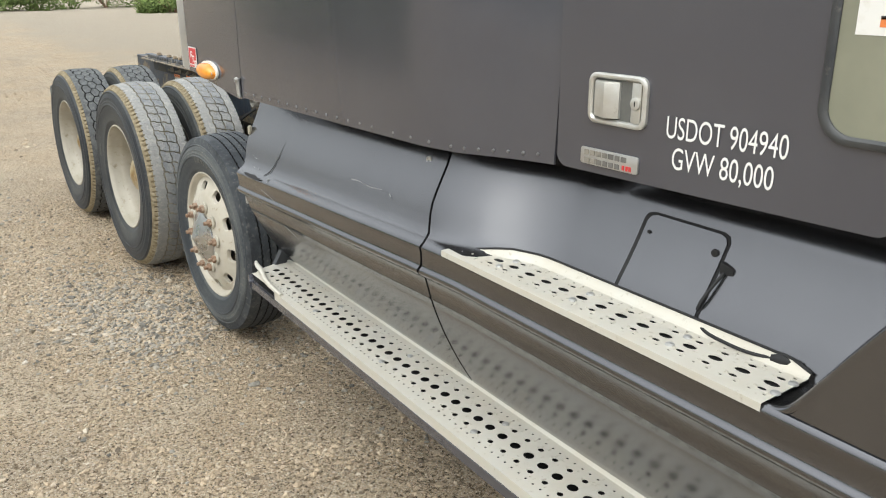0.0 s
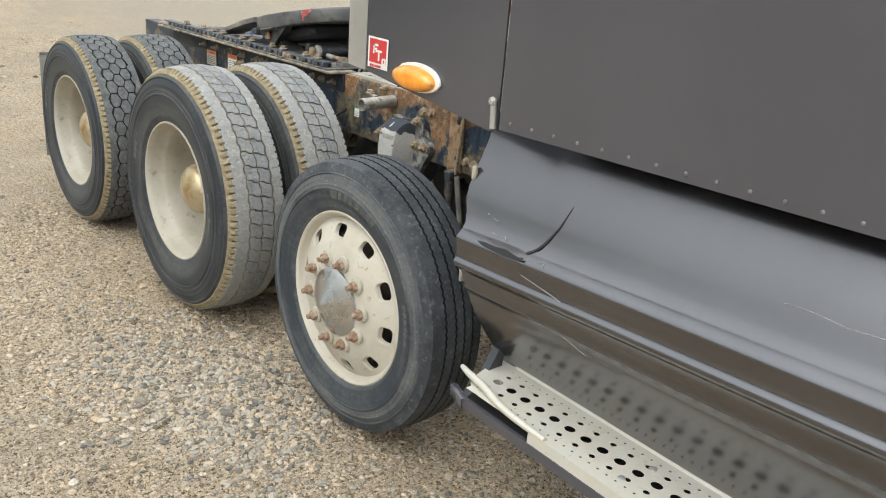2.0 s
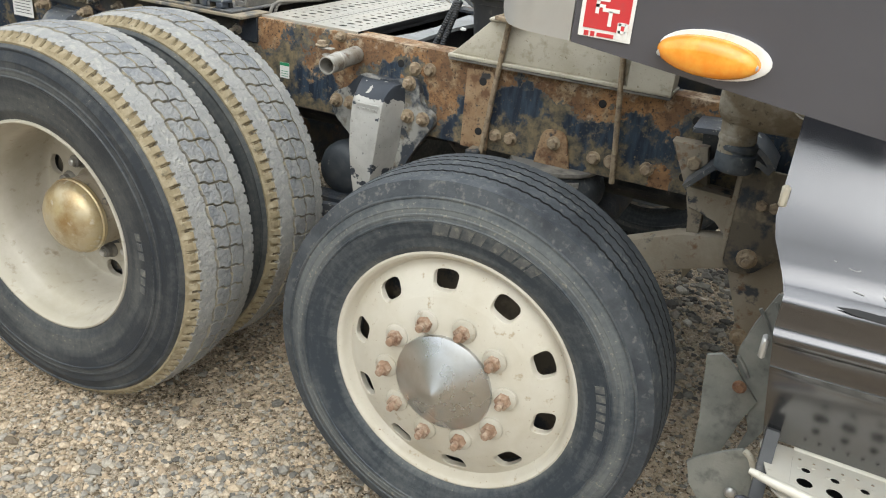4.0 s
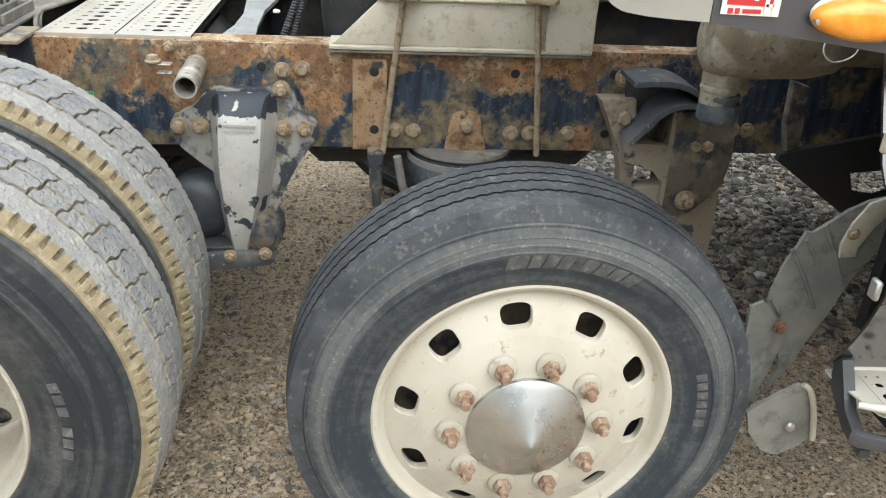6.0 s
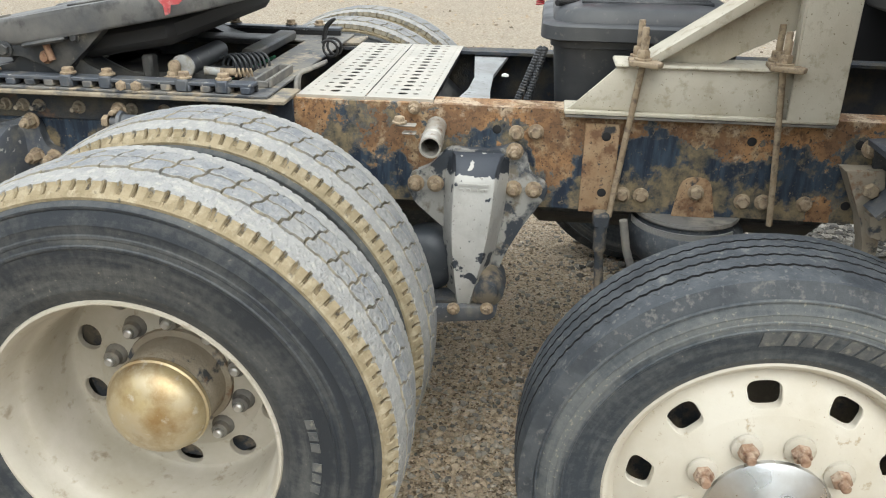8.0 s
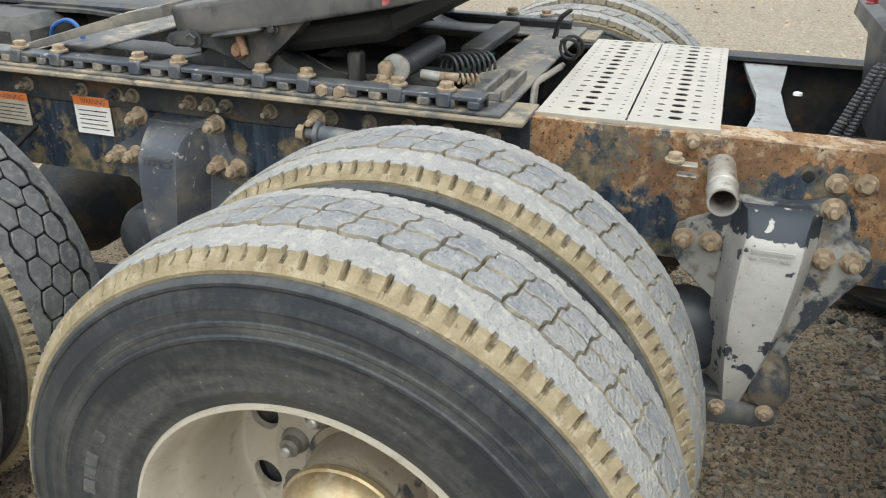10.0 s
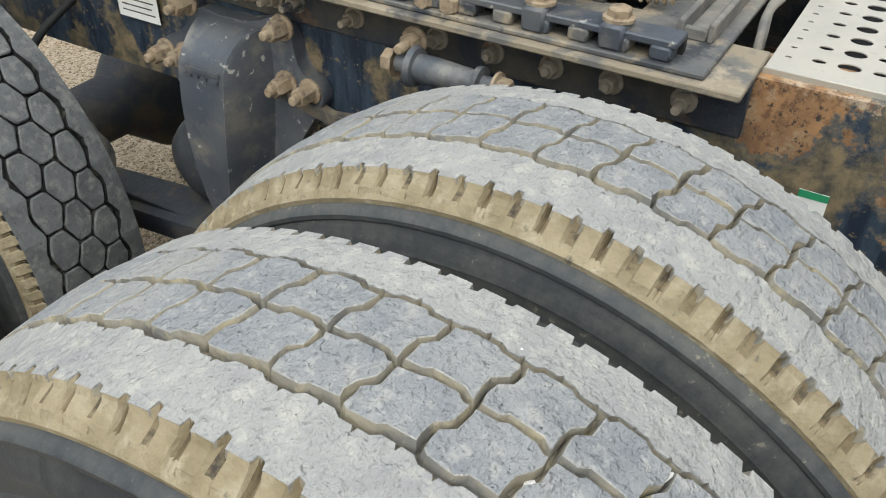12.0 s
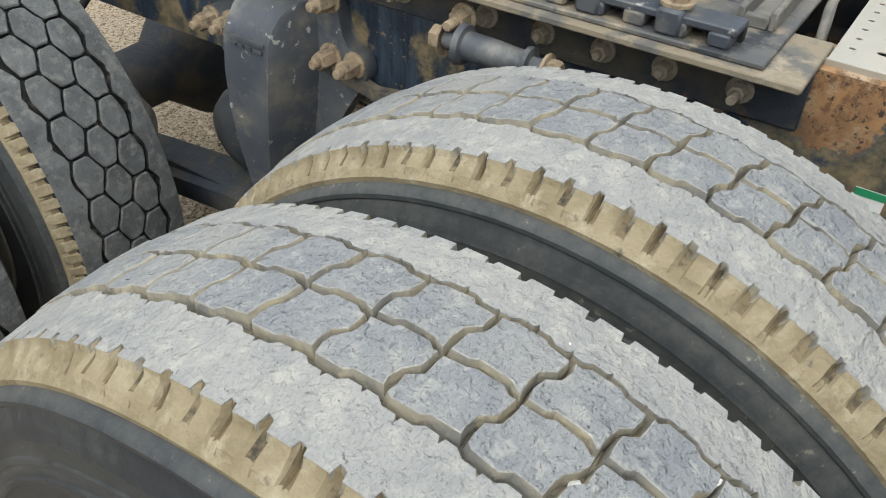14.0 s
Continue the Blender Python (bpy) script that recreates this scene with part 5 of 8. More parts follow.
# front hanger and trailing arm of the lift axle
plate("arm_hanger", [(-0.215, 0.941), (-0.309, 0.942), (-0.328, 0.819), (-0.335, 0.60), (-0.315, 0.56), (-0.295, 0.749), (-0.279, 0.816)], "x", -0.476, -0.4205, DIRT, "dirt-caked sloping hanger plate", 0.003)
plate("arm_hanger", [(-0.403, 0.925), (-0.566, 0.925), (-0.572, 0.80), (-0.562, 0.73), (-0.530, 0.690), (-0.490, 0.650), (-0.465, 0.638), (-0.438, 0.638), (-0.415, 0.655), (-0.403, 0.690)], "x", -0.512, -0.498, DIRT_DARK, "dirt-caked hanger plate with pivot", 0.004)
plate("arm_hanger", [(-0.43, 0.76), (-0.569, 0.70), (-0.572, 0.55), (-0.568, 0.390), (-0.502, 0.390), (-0.47, 0.52), (-0.43, 0.62)], "x", -0.492, -0.470, DIRT, "", 0.004)
bolt((-0.492, -0.499, 0.45), (-1, 0, 0), 0.019, 0.014)
plate("arm_hanger", [(-0.279, 0.842), (-0.404, 0.836), (-0.404, 0.715), (-0.392, 0.745), (-0.370, 0.768), (-0.335, 0.780), (-0.295, 0.784)], "x", -0.512, -0.44, DIRT, "", 0.004)
plate("arm_hanger", [(-0.394, 0.945), (-0.408, 0.945), (-0.410, 0.66), (-0.398, 0.68)], "x", -0.515, -0.4205, DIRT, "", 0.002)
bolt((-0.512, -0.467, 0.686), (-1, 0, 0), 0.020, 0.020, 0.012, DUSTY_BOLT)
for y, z in ((-0.285, 0.985), (-0.282, 0.895), (-0.300, 0.832)):
    bolt((-0.470 if z < 0.96 else -0.425, y, z), (-1, 0, 0), 0.019, 0.018, 0.0)
for y, z in ((-0.468, 0.835), (-0.50, 0.835), (-0.60, 0.85), (-0.64, 0.85)):
    bolt((-0.505 if y > -0.56 else -0.42, y, z))
for s in (-1, 1):
    x = s * 0.47
    plate("trailing_arm", [(-0.48, 0.735), (-0.48, 0.655), (-0.30, 0.60), (0.10, 0.44), (0.14, 0.52), (-0.28, 0.70)], "x", x - 0.028, x + 0.028, DIRT, "dusty trailing arm", 0.006)
def band(name, mid, width, x0, x1, material, label=""):
    """A curved strap: a soft line in the y-z plane given some thickness, reaching from x0 to x1."""
    ps = smooth_path([(0, y, z) for y, z in mid], 6)
    out = []
    for s in (1, -1):
        row = []
        for i, p in enumerate(ps):
            d = (ps[min(i + 1, len(ps) - 1)] - ps[max(i - 1, 0)]).normalized()
            row.append((p.y - d.z * width / 2 * s, p.z + d.y * width / 2 * s))
        out += row if s > 0 else list(reversed(row))
    return plate(name, out, "x", x0, x1, material, label, 0.002)


band("arch_strap", [(-0.270, 1.002), (-0.335, 1.006), (-0.390, 1.000), (-0.438, 0.978), (-0.474, 0.940)], 0.013, -0.56, -0.425, NAVY, "curved dark bracket strap")
band("arch_strap", [(-0.278, 0.852), (-0.322, 0.900), (-0.352, 0.932), (-0.390, 0.950), (-0.430, 0.952), (-0.470, 0.932)], 0.013, -0.56, -0.43, NAVY)
plate("arch_web", [(-0.28, 0.996), (-0.385, 0.992), (-0.455, 0.945), (-0.41, 0.952), (-0.355, 0.935), (-0.31, 0.888), (-0.295, 0.885)], "x", -0.450, -0.440, GREASY, "", 0.001)
# elbow pipe with a rubber boot under the cab
PIPE = mat("dirt_stained_cast_pipe", (0.30, 0.265, 0.205), 0.75, 0.1, [((0.20, 0.165, 0.115), 9, 0.5, 0.12, 8), ((0.38, 0.36, 0.31), 16, 0.57, 0.08, 8), ((0.10, 0.085, 0.065), 60, 0.63, 0.05, 8)], [(90, 0.25, 0.003)], 0.1)
bm = bmesh.new()
lathe(bm, [(1.02, 0.0375), (1.06, 0.0385), (1.10, 0.041), (1.125, 0.048), (1.15, 0.05)], 28, "z", (-0.75, -0.390, 0))
lathe(bm, [(-0.338, 0.02), (-0.340, 0.05), (-0.350, 0.068), (-0.372, 0.078), (-0.45, 0.081), (-0.56, 0.078), (-0.62, 0.066), (-0.64, 0.05), (-0.95, 0.05), (-0.95, 0.02)], 32, "y", (-0.75, 0, 1.158))
elbow = part("elbow_pipe", bm, PIPE, truck, "dirt-stained cast pipe with a short downward spout")
bm = bmesh.new()
lathe(bm, [(1.062, 0.039), (1.058, 0.041), (1.052, 0.041), (1.048, 0.039)], 28, "z", (-0.75, -0.390, 0))
part("spout_ring", bm, PIPE, elbow)
BOOT = mat("scuffed_blue_black_rubber", (0.045, 0.058, 0.075), 0.6, 0.0, [((0.10, 0.115, 0.13), 22, 0.53, 0.1, 8), ((0.26, 0.26, 0.25), 60, 0.66, 0.04, 8)], [(140, 0.2, 0.002)])
bm = bmesh.new()
lathe(bm, [(1.046, 0.036), (1.043, 0.041), (1.036, 0.042), (1.031, 0.041), (1.029, 0.0385), (1.024, 0.038), (1.022, 0.0435), (0.990, 0.044), (0.984, 0.042), (0.980, 0.037), (0.978, 0.02)], 30, "z", (-0.75, -0.396, 0))
part("rubber_boot", bm, BOOT, truck, "scuffed dark rubber boot")
pipe("wire_loop", smooth_path([(-0.95, -0.50, 1.235), (-0.95, -0.485, 1.19), (-0.95, -0.51, 1.165), (-0.95, -0.55, 1.18), (-0.95, -0.56, 1.23)]), 0.0016, WHITE, "loose thin cable loop")

# axles and undercarriage
for y, z, r in ((TAG_Y, 0.47, 0.055), (D1_Y, DUAL_Z, 0.07), (D2_Y, REAR_Z, 0.07)):
    bm = bmesh.new()
    lathe(bm, [(-0.95, r), (-0.5, r), (-0.25, r * 1.1), (-0.15, r * (1.1 if r < 0.06 else 2.2)), (0.15, r * (1.1 if r < 0.06 else 2.2)), (0.25, r * 1.1), (0.95, r)], 28, centre=(0, y, z))
    part("axle", bm, RAIL_DARK, truck)
for s in (-1, 1):
    for y0 in (0.665, 1.975):
        x = s * 0.475
        plate("beam", [(y0 - 0.05, 0.545), (y0 - 0.05, 0.495), (y0 + 0.9, 0.42), (y0 + 0.9, 0.48), (y0 + 0.3, 0.535)], "x", x - 0.035, x + 0.035, RAIL_DARK, "", 0.006)
        bm = bmesh.new()
        lathe(bm, [(0.775, 0.11), (0.765, 0.12), (0.74, 0.135), (0.68, 0.138), (0.63, 0.12), (0.56, 0.09), (0.48, 0.09)], 32, "z", (s * 0.475, y0 + 0.90, 0))
        part("air_spring", bm, PLASTIC, truck)
for y0 in (0.95, 2.24):
    bm = bmesh.new()
    lathe(bm, [(-0.02, 0.03), (0, 0.075), (0.05, 0.088), (0.056, 0.094), (0.066, 0.094), (0.072, 0.088), (0.13, 0.082), (0.15, 0.05)], 28, "y", (-0.62, y0, 0.66))
    part("brake_chamber", bm, DUSTSTEEL if y0 > 2 else NAVY, truck, "round brake chamber")
    pipe("brake_hose", smooth_path([(-0.62, y0 + 0.05, 0.74), (-0.58, y0 + 0.15, 0.80), (-0.50, y0 + 0.2, 0.84), (-0.40, y0 + 0.18, 0.9)]), 0.008, BLACK)
pipe("shock_absorber", [(-0.46, 0.345, 0.775), (-0.46, 0.343, 0.69)], 0.017, DIRT_DARK, "dark shock absorber")
pipe("shock_absorber", [(-0.46, 0.343, 0.69), (-0.46, 0.33, 0.50)], 0.012, DIRT_DARK)
block("shock_mount", (-0.475, 0.325, 0.755), (-0.40, 0.365, 0.79), DIRT_DARK)
pipe("brake_hose", [(-0.47, 0.29, 0.78), (-0.47, 0.275, 0.70), (-0.48, 0.24, 0.60)], 0.011, DUSTSTEEL)

# crossmembers
for y in (-2.6, -1.2, 1.95, 3.35):
    block("crossmember", (-0.405, y - 0.06, 0.84), (0.405, y + 0.06, 1.0), GREASY)
plate("crossmember", [(-0.405, 0.655), (-0.30, 0.650), (-0.16, 0.660), (0.05, 0.664), (0.20, 0.650), (0.40, 0.632), (0.40, 0.750), (0.20, 0.735), (0.0, 0.718), (-0.16, 0.722), (-0.30, 0.742), (-0.405, 0.752)], "z", 1.018, 1.03, PALE, "grey waisted crossmember plate", 0.002)
plate("crossmember_web", [(-0.405, 0.82), (-0.405, 1.018), (0.40, 1.018), (0.40, 0.82)], "y", 0.695, 0.705, GREASY)
bm = bmesh.new()
lathe(bm, [(1.030, 0.011), (1.036, 0.010), (1.038, 0.004)], 14, "z", (0.03, 0.628, 0))
part("white_cap", bm, WHITE, truck)
block("gear_housing", (-0.33, 0.78, 0.70), (0.33, 1.12, 0.97), GREASY, "", 0.05)
block("gear_housing", (-0.25, -0.3, 0.66), (0.25, 0.55, 0.90), GREASY, "", 0.05)


for x, deg, s in ((-1.0176, -10.86, 0.0062), (-1.0659, -11.13, 0.0040), (-1.0338, -24.46, 0.0058), (-1.1045, -16.59, 0.0060)):
    a, bm = radians(deg), bmesh.new()
    bmesh.ops.create_icosphere(bm, subdivisions=1, radius=s)
    for v in bm.verts:
        v.co *= 1 + 0.35 * noise.noise(v.co * 300 + Vector((deg, 0, 0)))
    tagged(part("pebble", bm, WHITE, None, "small white pebble caught in a tyre tread", 0, (x, D1_Y + 0.521 * math.sin(a), DUAL_Z + 0.521 * math.cos(a))), category="pebble", group="pebbles in the tread")

# ---- perforated plates ----
def hole_strip(bm, at, x0, x1, y0, y1, count, hx, hy, thick=0.0015, n=14, shift=0.0):
    """A strip of plate from y0 to y1 with a row of holes; at(x, y) gives the height and sideways shift."""
    step = (y1 - y0) / count
    hw, hs = (x1 - x0) / 2, step / 2
    xc = (x0 + x1) / 2
    for i in range(count):
        yc = y0 + step * (i + 0.5)
        inner, outer, deep = [], [], []
        for k in range(n):
            a = 2 * math.pi * (k + 0.5) / n
            c, s = math.cos(a), math.sin(a)
            m = min(hw / max(abs(c), 1e-6), hs / max(abs(s), 1e-6))
            for lst, (u, v), dz in ((inner, (hx * c, hy * s), 0), (outer, (m * c, m * s), 0), (deep, (hx * c, hy * s), -thick)):
                x, y = xc + u, yc + v
                dx, z = at(x, y)
                lst.append(bm.verts.new((x + dx, y, z + dz)))
        corners = []
        for u, v in ((1, 1), (-1, 1), (-1, -1), (1, -1)):
            x, y = xc + hw * u, yc + hs * v
            dx, z = at(x, y)
            corners.append((math.atan2(v * hs, u * hw), bm.verts.new((x + dx, y, z))))
        for k in range(n):
            j = (k + 1) % n
            a0, a1 = 2 * math.pi * (k + 0.5) / n, 2 * math.pi * (k + 1.5) / n
            face = [outer[k]]
            for ca, cv in corners:
                if a0 < ca % (2 * math.pi) < a1:
                    face.append(cv)
            bm.faces.new(face + [outer[j], inner[j], inner[k]])
            bm.faces.new((inner[k], inner[j], deep[j], deep[k]))


def perforated(name, rows, at, y0, y1, material, parent, label):
    """rows: (x from, x to, holes, half width, half length)."""
    bm = bmesh.new()
    for x0, x1, cnt, hx, hy in rows:
        if cnt:
            hole_strip(bm, at, x0, x1, y0, y1, cnt, hx, hy)
        else:
            vs = []
            for x, y in ((x0, y0), (x1, y0), (x1, y1), (x0, y1)):
                dx, z = at(x, y)
                vs.append(bm.verts.new((x + dx, y, z)))
            bm.faces.new(vs)
    bmesh.ops.remove_doubles(bm, verts=bm.verts, dist=0.0002)
    return part(name, bm, material, parent, label, smooth=0)


def dimples(parent, spots, material, r=0.004, h=0.0022):
    bm = bmesh.new()
    for x, y, z in spots:
        lathe(bm, [(z - 0.001, r), (z + h * 0.7, r * 0.8), (z + h, r * 0.3)], 8, "z", (x, y, 0))
    return tagged(part("dimple", bm, material, parent), kind="stuff")


# deck plate between the rails
y_split = 0.967
DECK_Z = 1.0525
deck_at = lambda x, y: (0.0, DECK_Z)
for side, (ya, yb) in enumerate(((0.79, y_split - 0.002), (y_split + 0.002, 1.146))):
    bm = bmesh.new()
    w = (yb - ya) / 5
    for r in range(5):
        a, b = ya + w * r, ya + w * (r + 1)
        n, hx, hy = ((22, 0.0030, 0.0042), (16, 0.0062, 0.0088), (16, 0.0120, 0.0140), (16, 0.0062, 0.0088), (22, 0.0030, 0.0042))[r]
        step = 0.77 / n
        bm.faces.new([bm.verts.new((x, y, DECK_Z)) for x, y in ((-0.40, a), (-0.37, a), (-0.37, b), (-0.40, b))])
        for i in range(n):
            hole_strip(bm, deck_at, -0.37 + step * i, -0.37 + step * (i + 1), a, b, 1, hx, hy, n=16)
    bmesh.ops.remove_doubles(bm, verts=bm.verts, dist=0.0003)
    deck = part("deck_plate", bm, DECK, truck, "pale punched aluminium deck plate", smooth=0)
    box_bm = bmesh.new()
    box(box_bm, (-0.404, ya - 0.002, 1.028), (-0.400, yb + 0.002, 1.054), 0.001)
    part("plate_lip", box_bm, DECK, deck)
# black sheets that stand for the shade seen through the deck holes
block("deck_hole_shade", (-0.40, 0.79, 1.0465), (-0.36, 1.146, 1.0475), BLACK, "", 0)
block("deck_hole_shade", (-0.36, 0.80, 1.02), (0.40, 1.14, 1.030), BLACK, "", 0)


# ---- cab and sleeper ----
def side_sheet(name, outline, x_of, material, label="", step=0.06, thick=0.006, bulge=0.0015, parent=truck):
    """A body panel in the y-z plane, cut to the outline; x_of(y, z) is its outer face."""
    bm = bmesh.new()
    vs = [bm.verts.new((0, y, z)) for y, z in outline]
    f = bm.faces.new(vs)
    ys, zs = [p[0] for p in outline], [p[1] for p in outline]
    for lo, hi, no in ((min(ys), max(ys), (0, 1, 0)), (min(zs), max(zs), (0, 0, 1))):
        k = lo + step
        while k < hi - 0.01:
            co = (0, k, 0) if no[1] else (0, 0, k)
            bmesh.ops.bisect_plane(bm, geom=bm.verts[:] + bm.edges[:] + bm.faces[:], plane_co=co, plane_no=no)
            k += step
    for v in bm.verts:
        v.co.x = x_of(v.co.y, v.co.z) + bulge * noise.noise((v.co.y * 2.3, v.co.z * 2.3, 4.4))
    ext = bmesh.ops.extrude_face_region(bm, geom=bm.faces[:])
    for v in (g for g in ext["geom"] if isinstance(g, bmesh.types.BMVert)):
        v.co.x += thick
    return part(name, bm, material, parent, label)


def round_corner(c, r, a0, a1, n=6):
    return [(c[0] + r * math.cos(radians(a0 + (a1 - a0) * i / n)), c[1] + r * math.sin(radians(a0 + (a1 - a0) * i / n))) for i in range(n + 1)]


def sleeper_x(y, z):
    t = min(1.0, max(0.0, (-1.78 - y) / 0.46))
    return -1.247 + 0.055 * (t * t * (3 - 2 * t)) + 0.05 * t * max(0.0, z - 1.26)


SL_B = 1.238
RIVET = mat("dull_worn_rivet", (0.26, 0.26, 0.27), 0.4, 0.8, [((0.16, 0.16, 0.165), 60, 0.55, 0.1, 4)])
sleeper = side_sheet("sleeper_side", [(-2.246, 1.258), (-1.95, SL_B + 0.002), (-1.80, SL_B), (-0.664, SL_B - 0.006), (-0.664, 2.7), (-2.246, 2.7)], sleeper_x, PAINT, "dark grey painted sleeper side with a row of rivets")
ext = side_sheet("side_extender", [(-0.655, 1.226), (-0.63, 1.222), (-0.129, 1.288), (-0.129, 2.6), (-0.655, 2.6)], lambda y, z: -1.245, PAINT, "dark grey side extender panel")
side_sheet("extender_edge", [(-0.127, 1.289)] + round_corner((-0.012, 1.325), 0.03, 270, 360) + [(0.018, 2.6), (-0.127, 2.6)], lambda y, z: -1.246 + 9.0 * max(0.0, y + 0.06) ** 2, BRUSHED, "pale aluminium edge trim", 0.03, 0.02, 0.0)
for y in [-0.70 - 0.067 * i for i in range(14)] + [-1.680, -1.764, -1.843] + [-1.923 - 0.0455 * i for i in range(7)]:
    z = 1.2525 + 0.085 * max(0.0, -1.95 - y)
    x = sleeper_x(y, z)
    bm = bmesh.new()
    lathe(bm, [(x + 0.002, 0.0050), (x - 0.0018, 0.0042), (x - 0.0031, 0.0015)], 12, centre=(0, y, z))
    part("rivet", bm, RIVET, sleeper, "pale metal rivet")
bm = bmesh.new()
tube(bm, [(-1.252, -0.648, 1.232), (-1.254, -0.646, 1.30)], 0.008, 10)
part("hinge_bar", bm, BRUSHED, ext, "small pale metal hinge bar")
bm = bmesh.new()
hexbolt(bm, (-1.256, -0.646, 1.296), (-1, 0, 0), 0.008, 0.006)
part("hinge_bolt", bm, BRUSHED, ext)
# the closed body behind the skins
bm = bmesh.new()
prism(bm, [(-1.18, -4.2), (-1.10, -2.26), (-1.225, -1.8), (-1.235, -0.66), (1.235, -0.66), (1.235, -1.8), (1.18, -4.2)], "z", 1.30, 2.9, 0.02)
part("cab_shell", bm, PAINT, truck)
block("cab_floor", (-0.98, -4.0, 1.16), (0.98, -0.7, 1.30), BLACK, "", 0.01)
block("side_extender", (1.235, -0.655, 1.25), (1.247, 0.02, 2.6), PAINT)

# amber marker lamp
bm = bmesh.new()
def oval(cy, cz, a, b, n=36, tilt=0.0):
    return [(cy + a * math.cos(t) * math.cos(tilt) - b * math.sin(t) * math.sin(tilt), cz + a * math.cos(t) * math.sin(tilt) + b * math.sin(t) * math.cos(tilt)) for t in (2 * math.pi * i / n for i in range(n))]
LAMP = (-0.358, 1.303)
prism(bm, oval(LAMP[0] - 0.004, LAMP[1] + 0.002, 0.087, 0.036, 36, 0.04), "x", -1.254, -1.245, 0.003)
lamp = part("marker_lamp", bm, WHITE, truck, "amber oval marker lamp on a white gasket")
bm = bmesh.new()
rings = []
for k, d in ((1.0, 0.0), (0.97, 0.012), (0.86, 0.022), (0.6, 0.028), (0.25, 0.030)):
    rings.append([bm.verts.new((-1.254 - d, y, z)) for y, z in oval(LAMP[0] + 0.004, LAMP[1] - 0.001, 0.080 * k, 0.031 * k, 36, 0.04)])
for p, q in zip(rings, rings[1:]):
    for i in range(36):
        bm.faces.new((p[i], p[(i + 1) % 36], q[(i + 1) % 36], q[i]))
bm.faces.new(rings[-1])
part("lens", bm, AMBER, lamp, "amber plastic lens")
for dy in (-0.068, 0.076):
    bm = bmesh.new()
    lathe(bm, [(-1.258, 0.006), (-1.268, 0.0055), (-1.270, 0.002)], 12, centre=(0, LAMP[0] + dy, LAMP[1] - 0.004))
    part("screw", bm, BRUSHED, lamp)

# red and white sticker, drawn as plain shapes
def flat(name, x, y0, y1, z0, z1, material, parent, skew=0.0, t=0.0008):
    bm = bmesh.new()
    vs = [(y0, z0), (y1, z0 + skew), (y1, z1 + skew), (y0, z1)]
    prism(bm, vs, "x", x - t, x)
    return part(name, bm, material, parent, smooth=0)


sticker = flat("sticker", -1.2475, -0.228, -0.140, 1.300, 1.382, WHITE, truck, 0.002)
tagged(sticker, "red and white square sticker")
flat("red_field", -1.2485, -0.222, -0.147, 1.314, 1.377, RED, sticker, 0.002)
for y0, y1, z0, z1 in ((-0.170, -0.164, 1.340, 1.366), (-0.186, -0.164, 1.360, 1.366), (-0.180, -0.164, 1.350, 1.355), (-0.204, -0.176, 1.344, 1.350), (-0.193, -0.187, 1.322, 1.346), (-0.210, -0.204, 1.304, 1.330), (-0.222, -0.216, 1.304, 1.330), (-0.218, -0.206, 1.326, 1.331), (-0.218, -0.206, 1.314, 1.318)):
    flat("white_bar", -1.2492, y0, y1, z0, z1, WHITE, sticker)
for y0, y1 in ((-0.158, -0.150), (-0.168, -0.161)):
    flat("red_bar", -1.2485, y0, y1, 1.303, 1.311, RED, sticker)
flat("red_bar", -1.2488, -0.200, -0.172, 1.304, 1.310, RED, sticker)

# ---- door ----
DX = -1.193
DB = 1.262
door_outline = [(-2.256, DB + 0.02)] + round_corner((-2.285, DB + 0.03), 0.03, 0, -90)[1:] + round_corner((-2.955, DB + 0.045), 0.035, 270, 180) + [(-2.99, 2.6), (-2.256, 2.6)]
door = side_sheet("cab_door", door_outline, lambda y, z: DX + 0.006 * max(0, z - 1.5), PAINT, "dark grey cab door with white lettering")
side_sheet("cowl", [(-3.002, DB), (-3.002, 2.3), (-4.2, 2.1), (-4.2, DB)], lambda y, z: DX + 0.004, PAINT, "", 0.2)


def ring_plate(outer, inner, axis_x0, axis_x1):
    bm = bmesh.new()
    n = len(outer)
    rows = [[bm.verts.new((x, y, z)) for y, z in o] for o, x in ((outer, axis_x1), (outer, axis_x0 + 0.003), ([(a + (c - a) * 0.3, b + (d - b) * 0.3) for (a, b), (c, d) in zip(outer, inner)], axis_x0), ([(a + (c - a) * 0.7, b + (d - b) * 0.7) for (a, b), (c, d) in zip(outer, inner)], axis_x0), (inner, axis_x0 + 0.004), (inner, axis_x1 + 0.012))]
    for p, q in zip(rows, rows[1:]):
        for i in range(n):
            bm.faces.new((p[i], p[(i + 1) % n], q[(i + 1) % n], q[i]))
    return bm


def round_rect(cy, cz, w, h, r, n=6):
    o = []
    for sy, sz, a in ((1, 1, 0), (-1, 1, 90), (-1, -1, 180), (1, -1, 270)):
        o += round_corner((cy + sy * (w / 2 - r), cz + sz * (h / 2 - r)), r, a, a + 90, n)
    return o


CUP = mat("grimy_handle_cup", (0.10, 0.105, 0.10), 0.5, 0.2, [((0.17, 0.17, 0.16), 20, 0.5, 0.2, 4)])
HANDLE = mat("weathered_bright_casting", (0.60, 0.60, 0.575), 0.36, 0.55, [((0.50, 0.48, 0.43), 14, 0.55, 0.15, 6), ((0.34, 0.31, 0.26), 50, 0.68, 0.06, 6)], [(90, 0.05, 0.002)], 0.1)
HY, HZ = -2.424, 1.421
